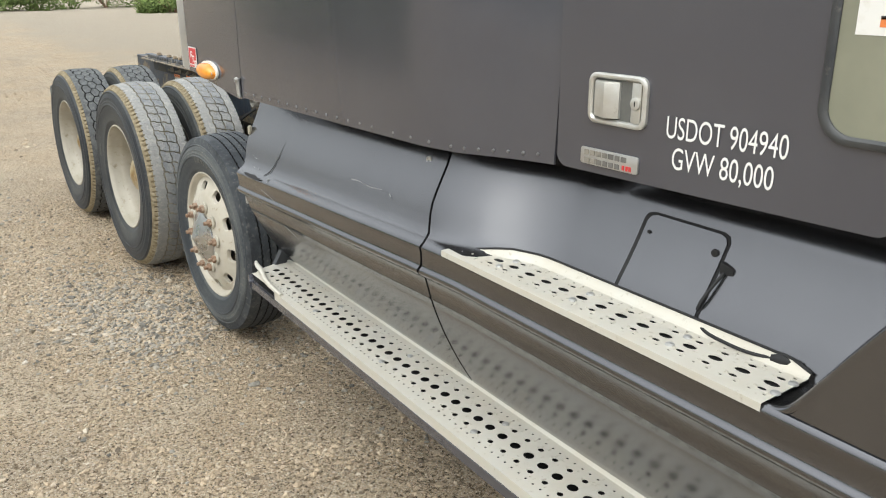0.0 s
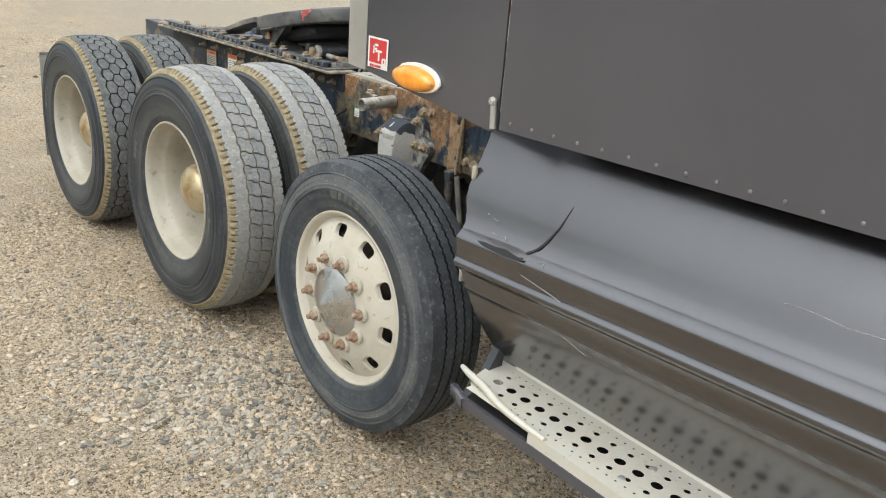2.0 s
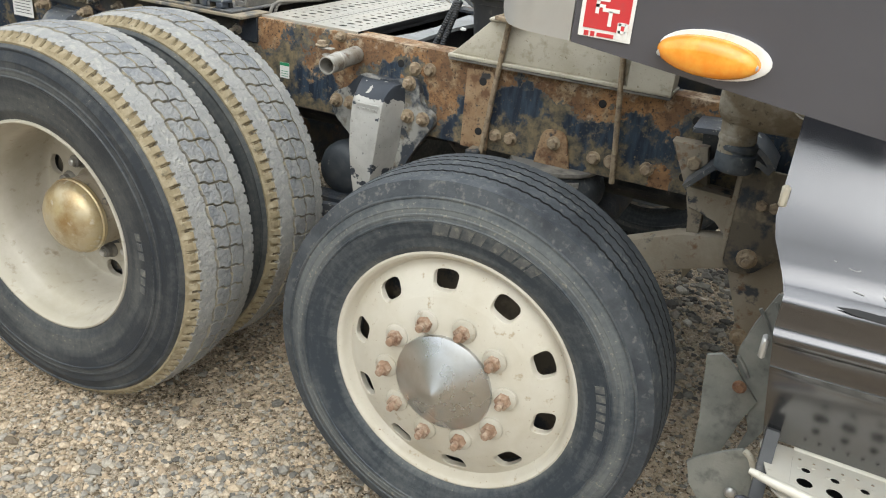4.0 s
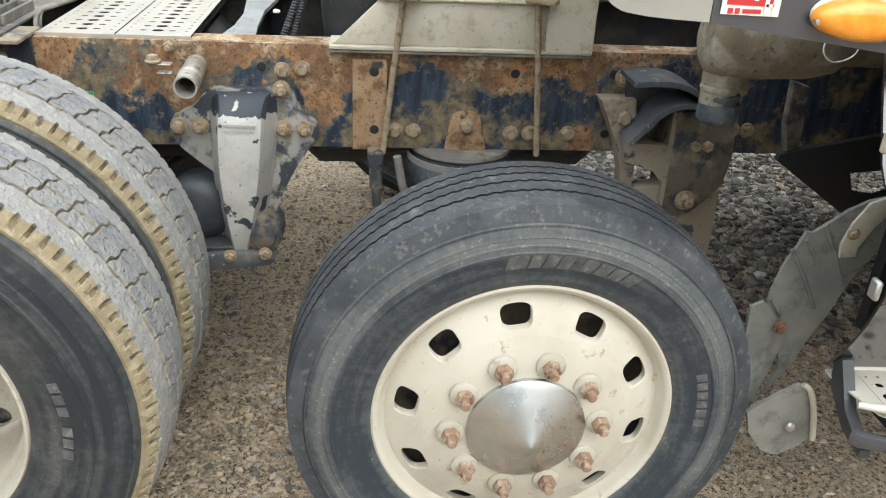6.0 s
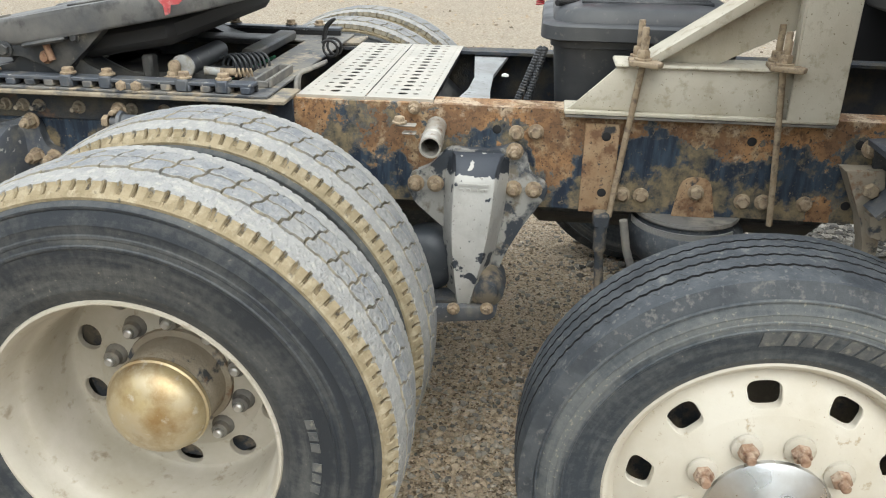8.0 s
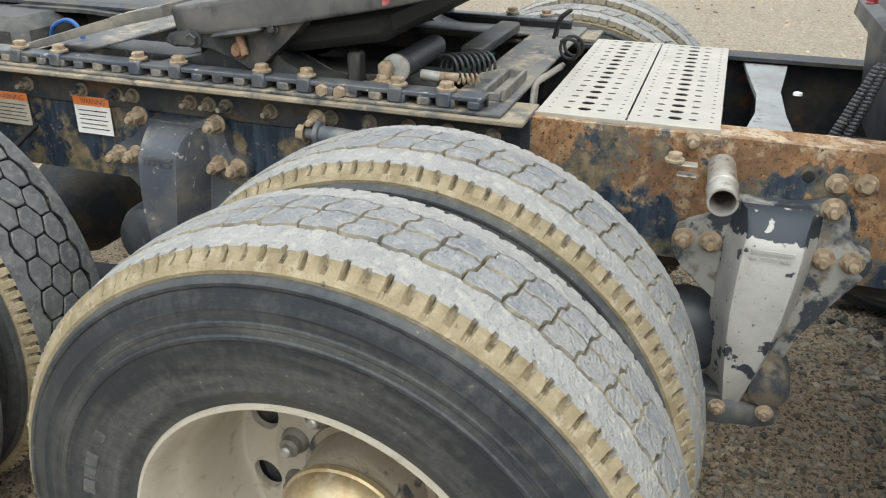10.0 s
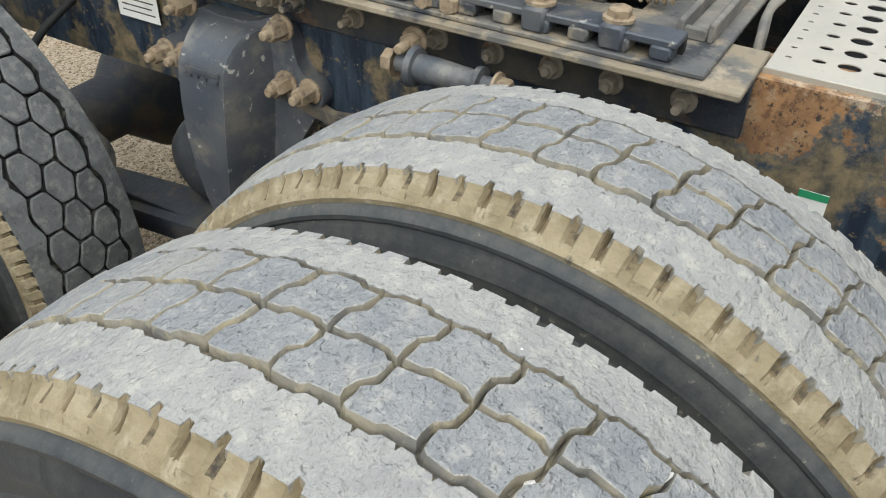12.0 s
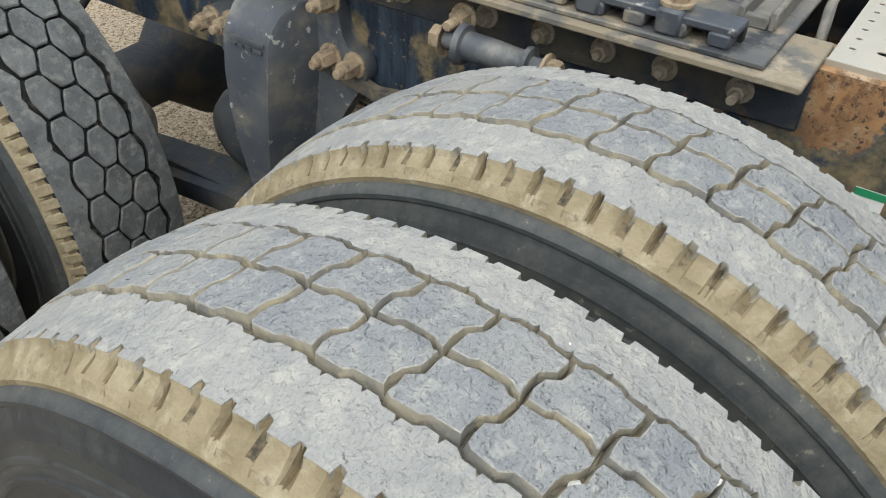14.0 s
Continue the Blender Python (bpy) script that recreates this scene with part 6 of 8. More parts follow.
handle = part("door_handle", ring_plate(round_rect(HY, HZ, 0.152, 0.102, 0.020), round_rect(HY, HZ, 0.128, 0.080, 0.011), DX - 0.010, DX), HANDLE, door, "recessed bright paddle handle")
bm = bmesh.new()
prism(bm, round_rect(HY, HZ, 0.127, 0.079, 0.011), "x", DX - 0.0012, DX - 0.0002)
part("handle_cup", bm, CUP, handle)
bm = bmesh.new()
prism(bm, [(DX - 0.001, HY + 0.057), (DX - 0.009, HY + 0.057), (DX - 0.024, HY + 0.019), (DX - 0.007, HY - 0.006), (DX - 0.001, HY - 0.006)], "z", HZ - 0.036, HZ + 0.036, 0.002)
part("paddle", bm, HANDLE, handle)
bm = bmesh.new()
prism(bm, [(DX - 0.001, HY - 0.036), (DX - 0.004, HY - 0.036), (DX - 0.009, HY - 0.046), (DX - 0.009, HY - 0.063), (DX - 0.001, HY - 0.063)], "z", HZ - 0.039, HZ + 0.039, 0.001)
part("lock_plate", bm, HANDLE, handle)
bm = bmesh.new()
lathe(bm, [(DX - 0.008, 0.0125), (DX - 0.0125, 0.012), (DX - 0.0135, 0.010), (DX - 0.0135, 0.001)], 22, centre=(0, HY - 0.052, HZ))
lock = part("lock", bm, HANDLE, handle, "round key lock")
bm = bmesh.new()
box(bm, (DX - 0.0143, HY - 0.0532, HZ - 0.005), (DX - 0.0130, HY - 0.0508, HZ + 0.005), 0)
part("key_slot", bm, BLACK, lock)

bm = bmesh.new()
prism(bm, round_rect(-2.4095, 1.298, 0.155, 0.035, 0.005, 3), "x", DX - 0.005, DX, 0.001)
badge = part("badge", bm, BRUSHED, door, "small bright name badge")
for row, spans in ((1.311, ((0.0, 0.012), (0.016, 0.012), (0.032, 0.014), (0.050, 0.012), (0.066, 0.014), (0.084, 0.012), (0.10, 0.014))), (1.294, ((0.0, 0.014), (0.018, 0.012), (0.034, 0.014), (0.052, 0.012), (0.068, 0.012), (0.084, 0.012)))):
    for s, w in spans:
        flat("badge_bar", DX - 0.005, -2.344 - s - w, -2.344 - s, row - 0.0105, row, DUSTSTEEL, badge, t=0.0015)
for s in (0.104, 0.114, 0.122):
    flat("badge_bar", DX - 0.005, -2.344 - s - 0.0055, -2.344 - s, 1.2845, 1.294, RED, badge, t=0.0015)


def lettering(text, y, z, height, width, parent):
    """Flat vinyl letters on the door; y, z: lower corner nearest the rear."""
    cu = bpy.data.curves.new("lettering", "FONT")
    cu.body, cu.size, cu.extrude = text, 1.0, 0.0
    tmp = new("lettering_source", cu)
    bpy.context.view_layer.update()
    me = bpy.data.meshes.new_from_object(tmp.evaluated_get(bpy.context.evaluated_depsgraph_get()))
    bpy.data.objects.remove(tmp)
    co = np.empty(len(me.vertices) * 3)
    me.vertices.foreach_get("co", co)
    co = co.reshape(-1, 3)
    lo, hi = co.min(0), co.max(0)
    cap = 0.69
    out = np.empty_like(co)
    out[:, 0] = DX - 0.0022
    out[:, 1] = y - (co[:, 0] - lo[0]) / (hi[0] - lo[0]) * width
    out[:, 2] = z + co[:, 1] / cap * height
    me.vertices.foreach_set("co", out.ravel())
    me.materials.clear()
    me.materials.append(LETTER)
    me.update()
    ob = part("lettering", me, LETTER, parent, "white condensed vinyl lettering")
    return ob


lettering("USDOT 904940", -2.548, 1.366, 0.041, 0.250, door)
lettering("GVW 80,000", -2.566, 1.309, 0.041, 0.212, door)

# window with its rubber seal
WIN_O = round_rect(-3.115, 1.80, 0.55, 0.79, 0.056)
WIN_I = round_rect(-3.115, 1.80, 0.52, 0.76, 0.045)
seal = part("window_seal", ring_plate(WIN_O, WIN_I, DX - 0.010, DX - 0.001), PLASTIC, door, "black rubber window seal")
GLASS = mat("window_glass", (0.20, 0.205, 0.155), 0.12, 0, [((0.27, 0.27, 0.205), 5, 0.5, 0.25, 4)], (), 0.04, 0.4)
bm = bmesh.new()
prism(bm, WIN_I, "x", DX - 0.003, DX - 0.0012)
part("window_glass", bm, GLASS, door, "dusty door window")
card = flat("paper_card", DX - 0.0032, -3.02, -2.880, 1.572, 1.70, WHITE, door)
flat("printed_disc", DX - 0.0041, -2.935, -2.915, 1.595, 1.600, INK, card, t=0.0003)
flat("printed_patch", DX - 0.0041, -2.945, -2.915, 1.584, 1.598, ORANGE, card, t=0.0003)

# ---- skirts ----
def crease_x(y):
    return -1.246 - 0.045 * (-0.56 - y)


def crease_z(y):
    return 0.940 + 0.0480 * min(1.5, max(0, (-0.56 - y)))


def skirt(name, y_from, y_to, profile, material, label, lean_a, lean_b, n=40):
    """A lofted panel: profile(y, w) gives (inward from the crease, height) rows; lean: how far each end runs forward towards its foot."""
    bm = bmesh.new()
    cols = []
    for i in range(n + 1):
        t = i / n
        y = y_from + (y_to - y_from) * t
        col = []
        rows = profile(y)
        for dx, z in rows:
            drop = crease_z(y) - z
            lean = (lean_a(drop) * (1 - t) + lean_b(drop) * t)
            yy = y + lean
            col.append(bm.verts.new((crease_x(y) + dx + 0.002 * noise.noise((yy * 3, z * 3, 1.0)), yy, z)))
        cols.append(col)
    for p, q in zip(cols, cols[1:]):
        for k in range(len(p) - 1):
            bm.faces.new((p[k], p[k + 1], q[k + 1], q[k]))
    grown = bmesh.ops.extrude_face_region(bm, geom=bm.faces[:])
    for v in (g for g in grown["geom"] if isinstance(g, bmesh.types.BMVert)):
        v.co.x += 0.007
    return part(name, bm, material, truck, label, smooth=50)


def lower(y):
    """The face below the crease, down to the foot step."""
    c = crease_z(y)
    f = crease_x(y)
    foot = 0.556
    out = [(-0.001, c), (-0.005, c - 0.004), (-0.008, c - 0.009), (-0.0085, c - 0.014), (-0.005, c - 0.022), (-0.002, c - 0.048), (-0.002, c - 0.060), (-0.005, c - 0.065), (-0.0095, c - 0.069), (-0.0125, c - 0.074), (-0.011, c - 0.080), (-0.002, c - 0.090), (0.010, c - 0.098), (0.016, c - 0.105)]
    for t, ridge in ((0.10, 0.0), (0.155, 0.0), (0.170, -0.0035), (0.185, 0.0), (0.25, 0.0), (0.375, 0.0), (0.5, 0.0), (0.625, 0.0), (0.75, 0.0), (0.875, 0.0), (1.0, 0.0)):
        z = c - 0.105 + (foot - c + 0.105) * t
        out.append((0.016 + (0.166 - 0.016) * (0.55 * t + 0.45 * t * t) + ridge, z))
    return out


FLARE = [1.0, 0.90, 0.78, 0.66, 0.54, 0.42, 0.31, 0.21, 0.12, 0.05, 0.02]
INWARD = [0.150, 0.147, 0.138, 0.124, 0.105, 0.085, 0.067, 0.054, 0.043, 0.031, 0.018]


def rear_profile(y):
    """Steep below the cab, flaring out towards the crease."""
    c = crease_z(y)
    return [(d + 0.35 * max(0.0, f - 0.86), c + 0.004 + (1.271 - c) * f) for f, d in zip(FLARE, INWARD)] + lower(y)


def front_profile(y):
    """The door's skirt, with a bay over the upper step."""
    c = crease_z(y)
    t = min(1.0, max(0.0, (-1.90 - y) / 0.40))
    t = t * t * (3 - 2 * t)
    up = [(d, c + 0.004 + (1.271 - c) * f) for f, d in zip(FLARE, INWARD)]
    bay = [(0.134 + 0.132 * (1 - (1 - f) ** 1.5) + 0.3 * max(0.0, f - 0.8), c + (1.285 - c) * f) for f in FLARE[:9]] + [(0.134, c - 0.008), (0.006, c - 0.006)]
    return [(a + (e - a) * t, b + (f - b) * t) for (a, b), (e, f) in zip(up, bay)] + lower(y)


seam = lambda d: 0.060 * (1 - math.exp(-max(0.0, -d) / 0.05)) + 0.012 * min(1.0, max(0.0, d) / 0.1) - 0.05 * max(0.0, d - 0.2)
rear_end = lambda d: min(0.045, 0.5 * max(0.0, -d)) - 0.13 * max(0, d - 0.06)
SEAM_Y = -1.897
skirt("rear_skirt", -0.556, SEAM_Y + 0.004, rear_profile, SKIRT, "satin dark grey side skirt with a split rear corner", rear_end, seam)
skirt("front_skirt", SEAM_Y - 0.006, -3.9, front_profile, SKIRT, "satin dark grey skirt below the door", seam, lambda d: 0.0, 150)
FENDER_EDGE = [(-2.895, 1.002), (-2.920, 1.004), (-2.945, 1.016), (-2.970, 1.046), (-3.005, 1.100), (-3.065, 1.190), (-3.130, 1.276)]
fender = side_sheet("fender_panel", FENDER_EDGE + [(-3.9, 1.276), (-3.9, 1.002)], lambda y, z: crease_x(y) + 0.002, SKIRT, "satin dark grey panel with a slanting rear edge", 0.06, 0.012, 0.0005)
bm = bmesh.new()
tube(bm, smooth_path([(crease_x(y) + 0.009, y, z) for y, z in FENDER_EDGE], 5), 0.009, 12)
part("rolled_edge", bm, SKIRT, fender)
# black sheet standing for the shade behind the skirts
block("shade_backing", (-1.015, -3.8, 0.60), (-0.985, -0.70, 1.26), BLACK, "", 0)
# split in the corner of the skirt
bm = bmesh.new()
pts = [(v.y, v.z) for v in smooth_path([(0, -0.862, 1.090), (0, -0.852, 1.046), (0, -0.836, 1.013), (0, -0.815, 0.981), (0, -0.790, 0.962)], 5)]
def rear_face(y, z):
    rows = rear_profile(y)
    for (a, b), (c, d) in zip(rows, rows[1:]):
        if d <= z <= b:
            t = (b - z) / max(1e-6, b - d)
            return crease_x(y) + a + (c - a) * t
    return crease_x(y)
for (y0, z0), (y1, z1) in zip(pts, pts[1:]):
    w0, w1 = (0.0004 + 0.0045 * (1.09 - z) / 0.13 for z in (z0, z1))
    vs = [bm.verts.new((rear_face(y, z) - 0.005, y + s, z)) for y, z, s in ((y0, z0, -w0), (y1, z1, -w1), (y1, z1, w1), (y0, z0, w0))]
    bm.faces.new(vs)
part("skirt_split", bm, BLACK, truck, "ragged split in the skirt")
bm = bmesh.new()
gap = [(-0.635, 0.004), (-0.665, 0.0065), (-0.70, 0.0055), (-0.735, 0.0085), (-0.765, 0.005), (-0.785, 0.003), (-0.80, 0.0065)]
vs = [bm.verts.new((crease_x(y) - 0.0095 + 1.0 * d, y, crease_z(y) + d)) for y, d in gap] + [bm.verts.new((crease_x(y) - 0.0105, y, crease_z(y) - d)) for y, d in ((-0.80, 0.001), (-0.77, 0.004), (-0.745, 0.006), (-0.70, 0.0045), (-0.66, 0.001))]
bm.faces.new(vs)
part("lip_crack", bm, BLACK, truck, "ragged crack below the skirt's bent lip")
# latch stud below the sleeper, scratches
bm = bmesh.new()
lathe(bm, [(0.004, 0.012), (-0.004, 0.011), (-0.006, 0.008), (-0.003, 0.005)], 18, centre=(0, 0, 0))
st = part("latch_stud", bm, BRUSHED, truck, "small metal latch stud", at=(rear_face(-1.751, 1.18), -1.751, 1.18))
SCRATCH = mat("bare_scratch", (0.34, 0.34, 0.33), 0.6)
for pts in (((-1.40, 1.066), (-1.45, 1.069), (-1.52, 1.066), (-1.59, 1.072)), ((-1.635, 1.070), (-1.65, 1.064)), ((-0.655, 0.968), (-0.672, 0.966)), ((-0.64, 0.998), (-0.652, 0.996), (-0.658, 0.999)), ((-0.70, 0.972), (-0.706, 0.966)), ((-0.615, 1.004), (-0.62, 1.003)), ((-0.84, 0.958), (-0.855, 0.962), (-0.862, 0.953)), ((-0.80, 0.915), (-0.86, 0.907), (-0.93, 0.897)), ((-0.92, 0.80), (-0.99, 0.775))):
    bm = bmesh.new()
    tube(bm, [(rear_face(y, z) - 0.0045, y, z) for y, z in pts], 0.0007, 5)
    part("scratch", bm, SCRATCH, truck)

# filler flap above the upper step, with a cord hanging out
def front_face(y, z):
    rows = front_profile(y)
    for (a, b), (c, d) in zip(rows, rows[1:]):
        if d <= z <= b:
            t = (b - z) / max(1e-6, b - d)
            return crease_x(y) + a + (c - a) * t
    return crease_x(y)


def curved_flap(y0, y1, z0, z1, off, material, name, label, inset_r=0.02):
    bm = bmesh.new()
    ny, nz = 10, 10
    grid = [[bm.verts.new((front_face(y0 + (y1 - y0) * i / ny, z0 + (z1 - z0) * j / nz) - off, y0 + (y1 - y0) * i / ny + 0.004 * (1 - j / nz), z0 + (z1 - z0) * j / nz)) for j in range(nz + 1)] for i in range(ny + 1)]
    for i in range(ny):
        for j in range(nz):
            bm.faces.new((grid[i][j], grid[i + 1][j], grid[i + 1][j + 1], grid[i][j + 1]))
    for i, step in ((0, 1), (ny, -1)):
        grid[i][nz].co = grid[i + step][nz].co.lerp(grid[i][nz - 1].co, 0.5).lerp(grid[i][nz].co, 0.4)
    grown = bmesh.ops.extrude_face_region(bm, geom=bm.faces[:])
    for v in (g for g in grown["geom"] if isinstance(g, bmesh.types.BMVert)):
        v.co.x += 0.004
    return part(name, bm, material, truck, label, smooth=50)


curved_flap(-2.659, -2.441, 1.028, 1.1835, 0.0040, BLACK, "flap_gap", "")
curved_flap(-2.655, -2.454, 1.031, 1.180, 0.0085, SKIRT, "filler_flap", "satin grey access flap")
for y, z, r in ((-2.638, 1.146, 0.0085), (-2.470, 1.146, 0.004)):
    bm = bmesh.new()
    lathe(bm, [(0.0, r), (-0.004, r * 0.9), (-0.005, r * 0.4)], 14)
    part("flap_stud", bm, BLACK, truck, at=(front_face(y, z) - 0.0085, y, z))
bm = bmesh.new()
prism(bm, [(-2.660, 1.137), (-2.688, 1.128), (-2.690, 1.116), (-2.660, 1.106)], "x", front_face(-2.67, 1.12) - 0.006, front_face(-2.67, 1.12) + 0.004)
part("cord_notch", bm, BLACK, truck)
cord = smooth_path([(front_face(-2.67, 1.115) - 0.006, -2.672, 1.118), (front_face(-2.66, 1.06) - 0.010, -2.655, 1.065), (-1.190, -2.652, 1.030), (-1.214, -2.69, 1.022), (-1.224, -2.74, 1.021), (-1.226, -2.79, 1.021), (-1.214, -2.835, 1.022)])
pipe("power_cord", cord, 0.0034, BLACK, "black cord hanging from the flap")
bm = bmesh.new()
tube(bm, [(-1.215, -2.830, 1.022), (-1.211, -2.848, 1.025), (-1.209, -2.866, 1.025), (-1.207, -2.882, 1.024)], 0.011, 10, taper=lambda t: 0.7 + 0.5 * math.sin(math.pi * min(1, t * 1.3)))
part("plug", bm, BLACK, truck, "black cord plug")

# ---- foot steps ----
def step_plate(name, y0, y1, wid, inner, z, label, pitch=0.052):
    """A punched step; inner(y): x of its edge against the body."""
    at = lambda x, y: (inner(y), z)
    n = int(abs(y1 - y0) / pitch)
    e = [-wid, -wid + 0.018, -wid * 0.80, -wid * 0.63, -wid * 0.38, -wid * 0.20, -0.014, 0.0]
    k = wid / 0.2
    rows = [(e[0], e[1], 0, 0, 0), (e[1], e[2], n * 2, 0.0036 * k, 0.0036), (e[2], e[3], n, 0.0080 * k, 0.0085), (e[3], e[4], n, 0.0140 * k, 0.0150), (e[4], e[5], n, 0.0080 * k, 0.0085), (e[5], e[6], n * 2, 0.0036 * k, 0.0036), (e[6], e[7], 0, 0, 0)]
    lo, hi = min(y0, y1), max(y0, y1)
    ob = perforated(name, rows, at, lo, hi, ALU, truck, label)
    spots = []
    for i in range(n * 2):
        y = lo + (hi - lo) * (i + 0.5) / (n * 2)
        for f in (0.715, 0.29, 0.50) if i % 2 else (0.78, 0.22):
            if f != 0.50:
                spots.append((inner(y) - wid * f, y, z))
    dimples(ob, spots, ALU)
    return ob


low_in = lambda y: -1.075 - 0.050 * (-0.60 - y)
LS_Z = 0.546
low_step = step_plate("foot_step", -0.66, -3.5, 0.190, low_in, LS_Z, "long punched aluminium running step, bent at its end")
# the tray is black to put shade behind the punched holes
for s, (dx0, dx1, z0, z1, mt, nm) in enumerate(((-0.196, -0.189, LS_Z - 0.030, LS_Z + 0.001, ALU, "step_lip"), (-0.199, -0.186, LS_Z - 0.056, LS_Z - 0.0285, PAINT, "step_fascia"), (-0.185, 0.02, LS_Z - 0.040, LS_Z - 0.034, BLACK, "step_tray"))):
    bm = bmesh.new()
    vs = []
    for y in (-0.90 if nm == "step_lip" else -0.66, -3.5):
        vs.append([bm.verts.new((low_in(y) + dx, y, z)) for dx, z in ((dx0, z0), (dx1, z0), (dx1, z1), (dx0, z1))])
    for k in range(4):
        bm.faces.new((vs[0][k], vs[0][(k + 1) % 4], vs[1][(k + 1) % 4], vs[1][k]))
    bm.faces.new(vs[0])
    bm.faces.new(vs[1])
    part(nm, bm, mt, low_step)
bm = bmesh.new()
vs = [[bm.verts.new((low_in(y) + dx, y, z)) for dx, z in ((-0.004, LS_Z - 0.002), (0.004, LS_Z + 0.012), (0.02, LS_Z + 0.03))] for y in (-0.66, -3.5)]
for k in range(2):
    bm.faces.new((vs[0][k], vs[0][k + 1], vs[1][k + 1], vs[1][k]))
part("step_upstand", bm, ALU, low_step)
for y in (-1.15, -1.62, -2.1, -2.6, -3.05):
    for dx in (-0.145, -0.055):
        bm = bmesh.new()
        lathe(bm, [(LS_Z, 0.010), (LS_Z + 0.003, 0.009), (LS_Z + 0.005, 0.004)], 14, "z", (low_in(y) + dx, y - (0.02 if dx > -0.1 else 0), 0))
        part("carriage_bolt", bm, BRUSHED, low_step)
# the torn rear end of the step
bm = bmesh.new()
strip = smooth_path([(low_in(-0.95) - 0.189, -0.95, LS_Z + 0.002), (low_in(-0.8) - 0.183, -0.80, LS_Z + 0.006), (low_in(-0.7) - 0.163, -0.70, LS_Z + 0.014), (-1.230, -0.63, LS_Z + 0.016), (-1.217, -0.588, LS_Z + 0.016)], 6)
tube(bm, strip, 0.0105, 10, taper=lambda u: 0.75 + 0.35 * math.sin(math.pi * u) - 0.15 * u)
part("bent_lip", bm, ALU, low_step, "bent and torn step edge")
plate("step_stub", [(-1.075, -0.66), (-1.250, -0.66), (-1.225, -0.632), (-1.150, -0.610), (-1.090, -0.597), (-1.075, -0.60)], "z", LS_Z - 0.005, LS_Z - 0.001, ALU, "", 0, low_step)
plate("fascia_end", [(-1.282, -0.66), (-1.255, -0.585), (-1.24, -0.575), (-1.23, -0.59), (-1.262, -0.66)], "z", LS_Z - 0.060, LS_Z - 0.03, PAINT, "scuffed fascia corner", 0.004, low_step)
plate("end_bracket", [(-1.09, 0.60), (-1.10, 0.53), (-1.18, 0.47), (-1.25, 0.455), (-1.25, 0.475), (-1.17, 0.51), (-1.12, 0.60)], "y", -0.625, -0.60, PLASTIC, "dark end bracket", 0.003, low_step)

up_in = lambda y: crease_x(y) + 0.131
up_step = step_plate("foot_step", -1.995, -2.905, 0.132, up_in, 1.0155, "punched aluminium step plate below the door", 0.056)
bm = bmesh.new()
ob_rows = [[bm.verts.new((up_in(y) + dx, y, z)) for dx, z in ((-0.131, 1.016), (-0.139, 1.015), (-0.140, 1.001), (-0.136, 1.001))] for y in (-1.995, -2.905)]
for k in range(3):
    bm.faces.new((ob_rows[0][k], ob_rows[0][k + 1], ob_rows[1][k + 1], ob_rows[1][k]))
part("step_lip", bm, ALU, up_step)
bm = bmesh.new()
ys = [-2.03 - 0.875 * i / 24 for i in range(25)]
rise = lambda y: min(1.0, max(0.0, (-2.03 - y) / 0.10), max(0.25, (y + 2.925) / 0.05))
ob_rows = [[bm.verts.new((up_in(y) + dx, y, z)) for dx, z in ((-0.014, 1.0152), (-0.002, 1.0155 + 0.0065 * rise(y)), (0.004, 1.0155 + 0.0205 * rise(y)))] for y in ys]
for y, row in zip(ys, ob_rows):
    for v in row:
        v.co.x += min(0.0, front_face(y, 1.032) - 0.008 - up_in(y))
for p, q in zip(ob_rows, ob_rows[1:]):
    for k in range(2):
        bm.faces.new((p[k], p[k + 1], q[k + 1], q[k]))
edge_line = [tuple(row[2].co) for row in ob_rows]
part("step_upstand", bm, ALU, up_step)
bm = bmesh.new()
tube(bm, edge_line, 0.0028, 8)
part("edge_trim", bm, BLACK, up_step, "thin black rubber edge trim")
for y in (-2.17, -2.42, -2.68, -2.90):
    for dx in (-0.092, -0.040):
        bm = bmesh.new()
        lathe(bm, [(1.0155, 0.009), (1.0185, 0.008), (1.0205, 0.004)], 14, "z", (up_in(y) + dx, y, 0))
        part("carriage_bolt", bm, BRUSHED, up_step)
# black sheet giving the upper step's holes their shade
plate("step_hole_shade", [(-1.33, -2.90), (-1.19, -2.90), (-1.17, -2.34), (-1.255, -2.14), (-1.30, -2.14)], "z", 1.007, 1.009, BLACK, "", 0, up_step)

# ---- torn mud flaps beside the step ----
def sheet(name, pts, x_of, material, label, thick=0.009, sub=3):
    bm = bmesh.new()
    bm.faces.new([bm.verts.new((x_of(y, z), y, z)) for y, z in pts])
    for axis, lo, hi in ((1, min(p[0] for p in pts), max(p[0] for p in pts)), (2, min(p[1] for p in pts), max(p[1] for p in pts))):
        k = lo + 0.025
        while k < hi - 0.005:
            no, co = [0, 0, 0], [0, 0, 0]
            no[axis], co[axis] = 1, k
            bmesh.ops.bisect_plane(bm, geom=bm.verts[:] + bm.edges[:] + bm.faces[:], plane_co=co, plane_no=no)
            k += 0.025
    for v in bm.verts:
        v.co.x = x_of(v.co.y, v.co.z) + 0.008 * noise.noise((v.co.y * 14, v.co.z * 14, 2))
    grown = bmesh.ops.extrude_face_region(bm, geom=bm.faces[:])
    for v in (g for g in grown["geom"] if isinstance(g, bmesh.types.BMVert)):
        v.co.x += thick
    return part(name, bm, material, truck, label)


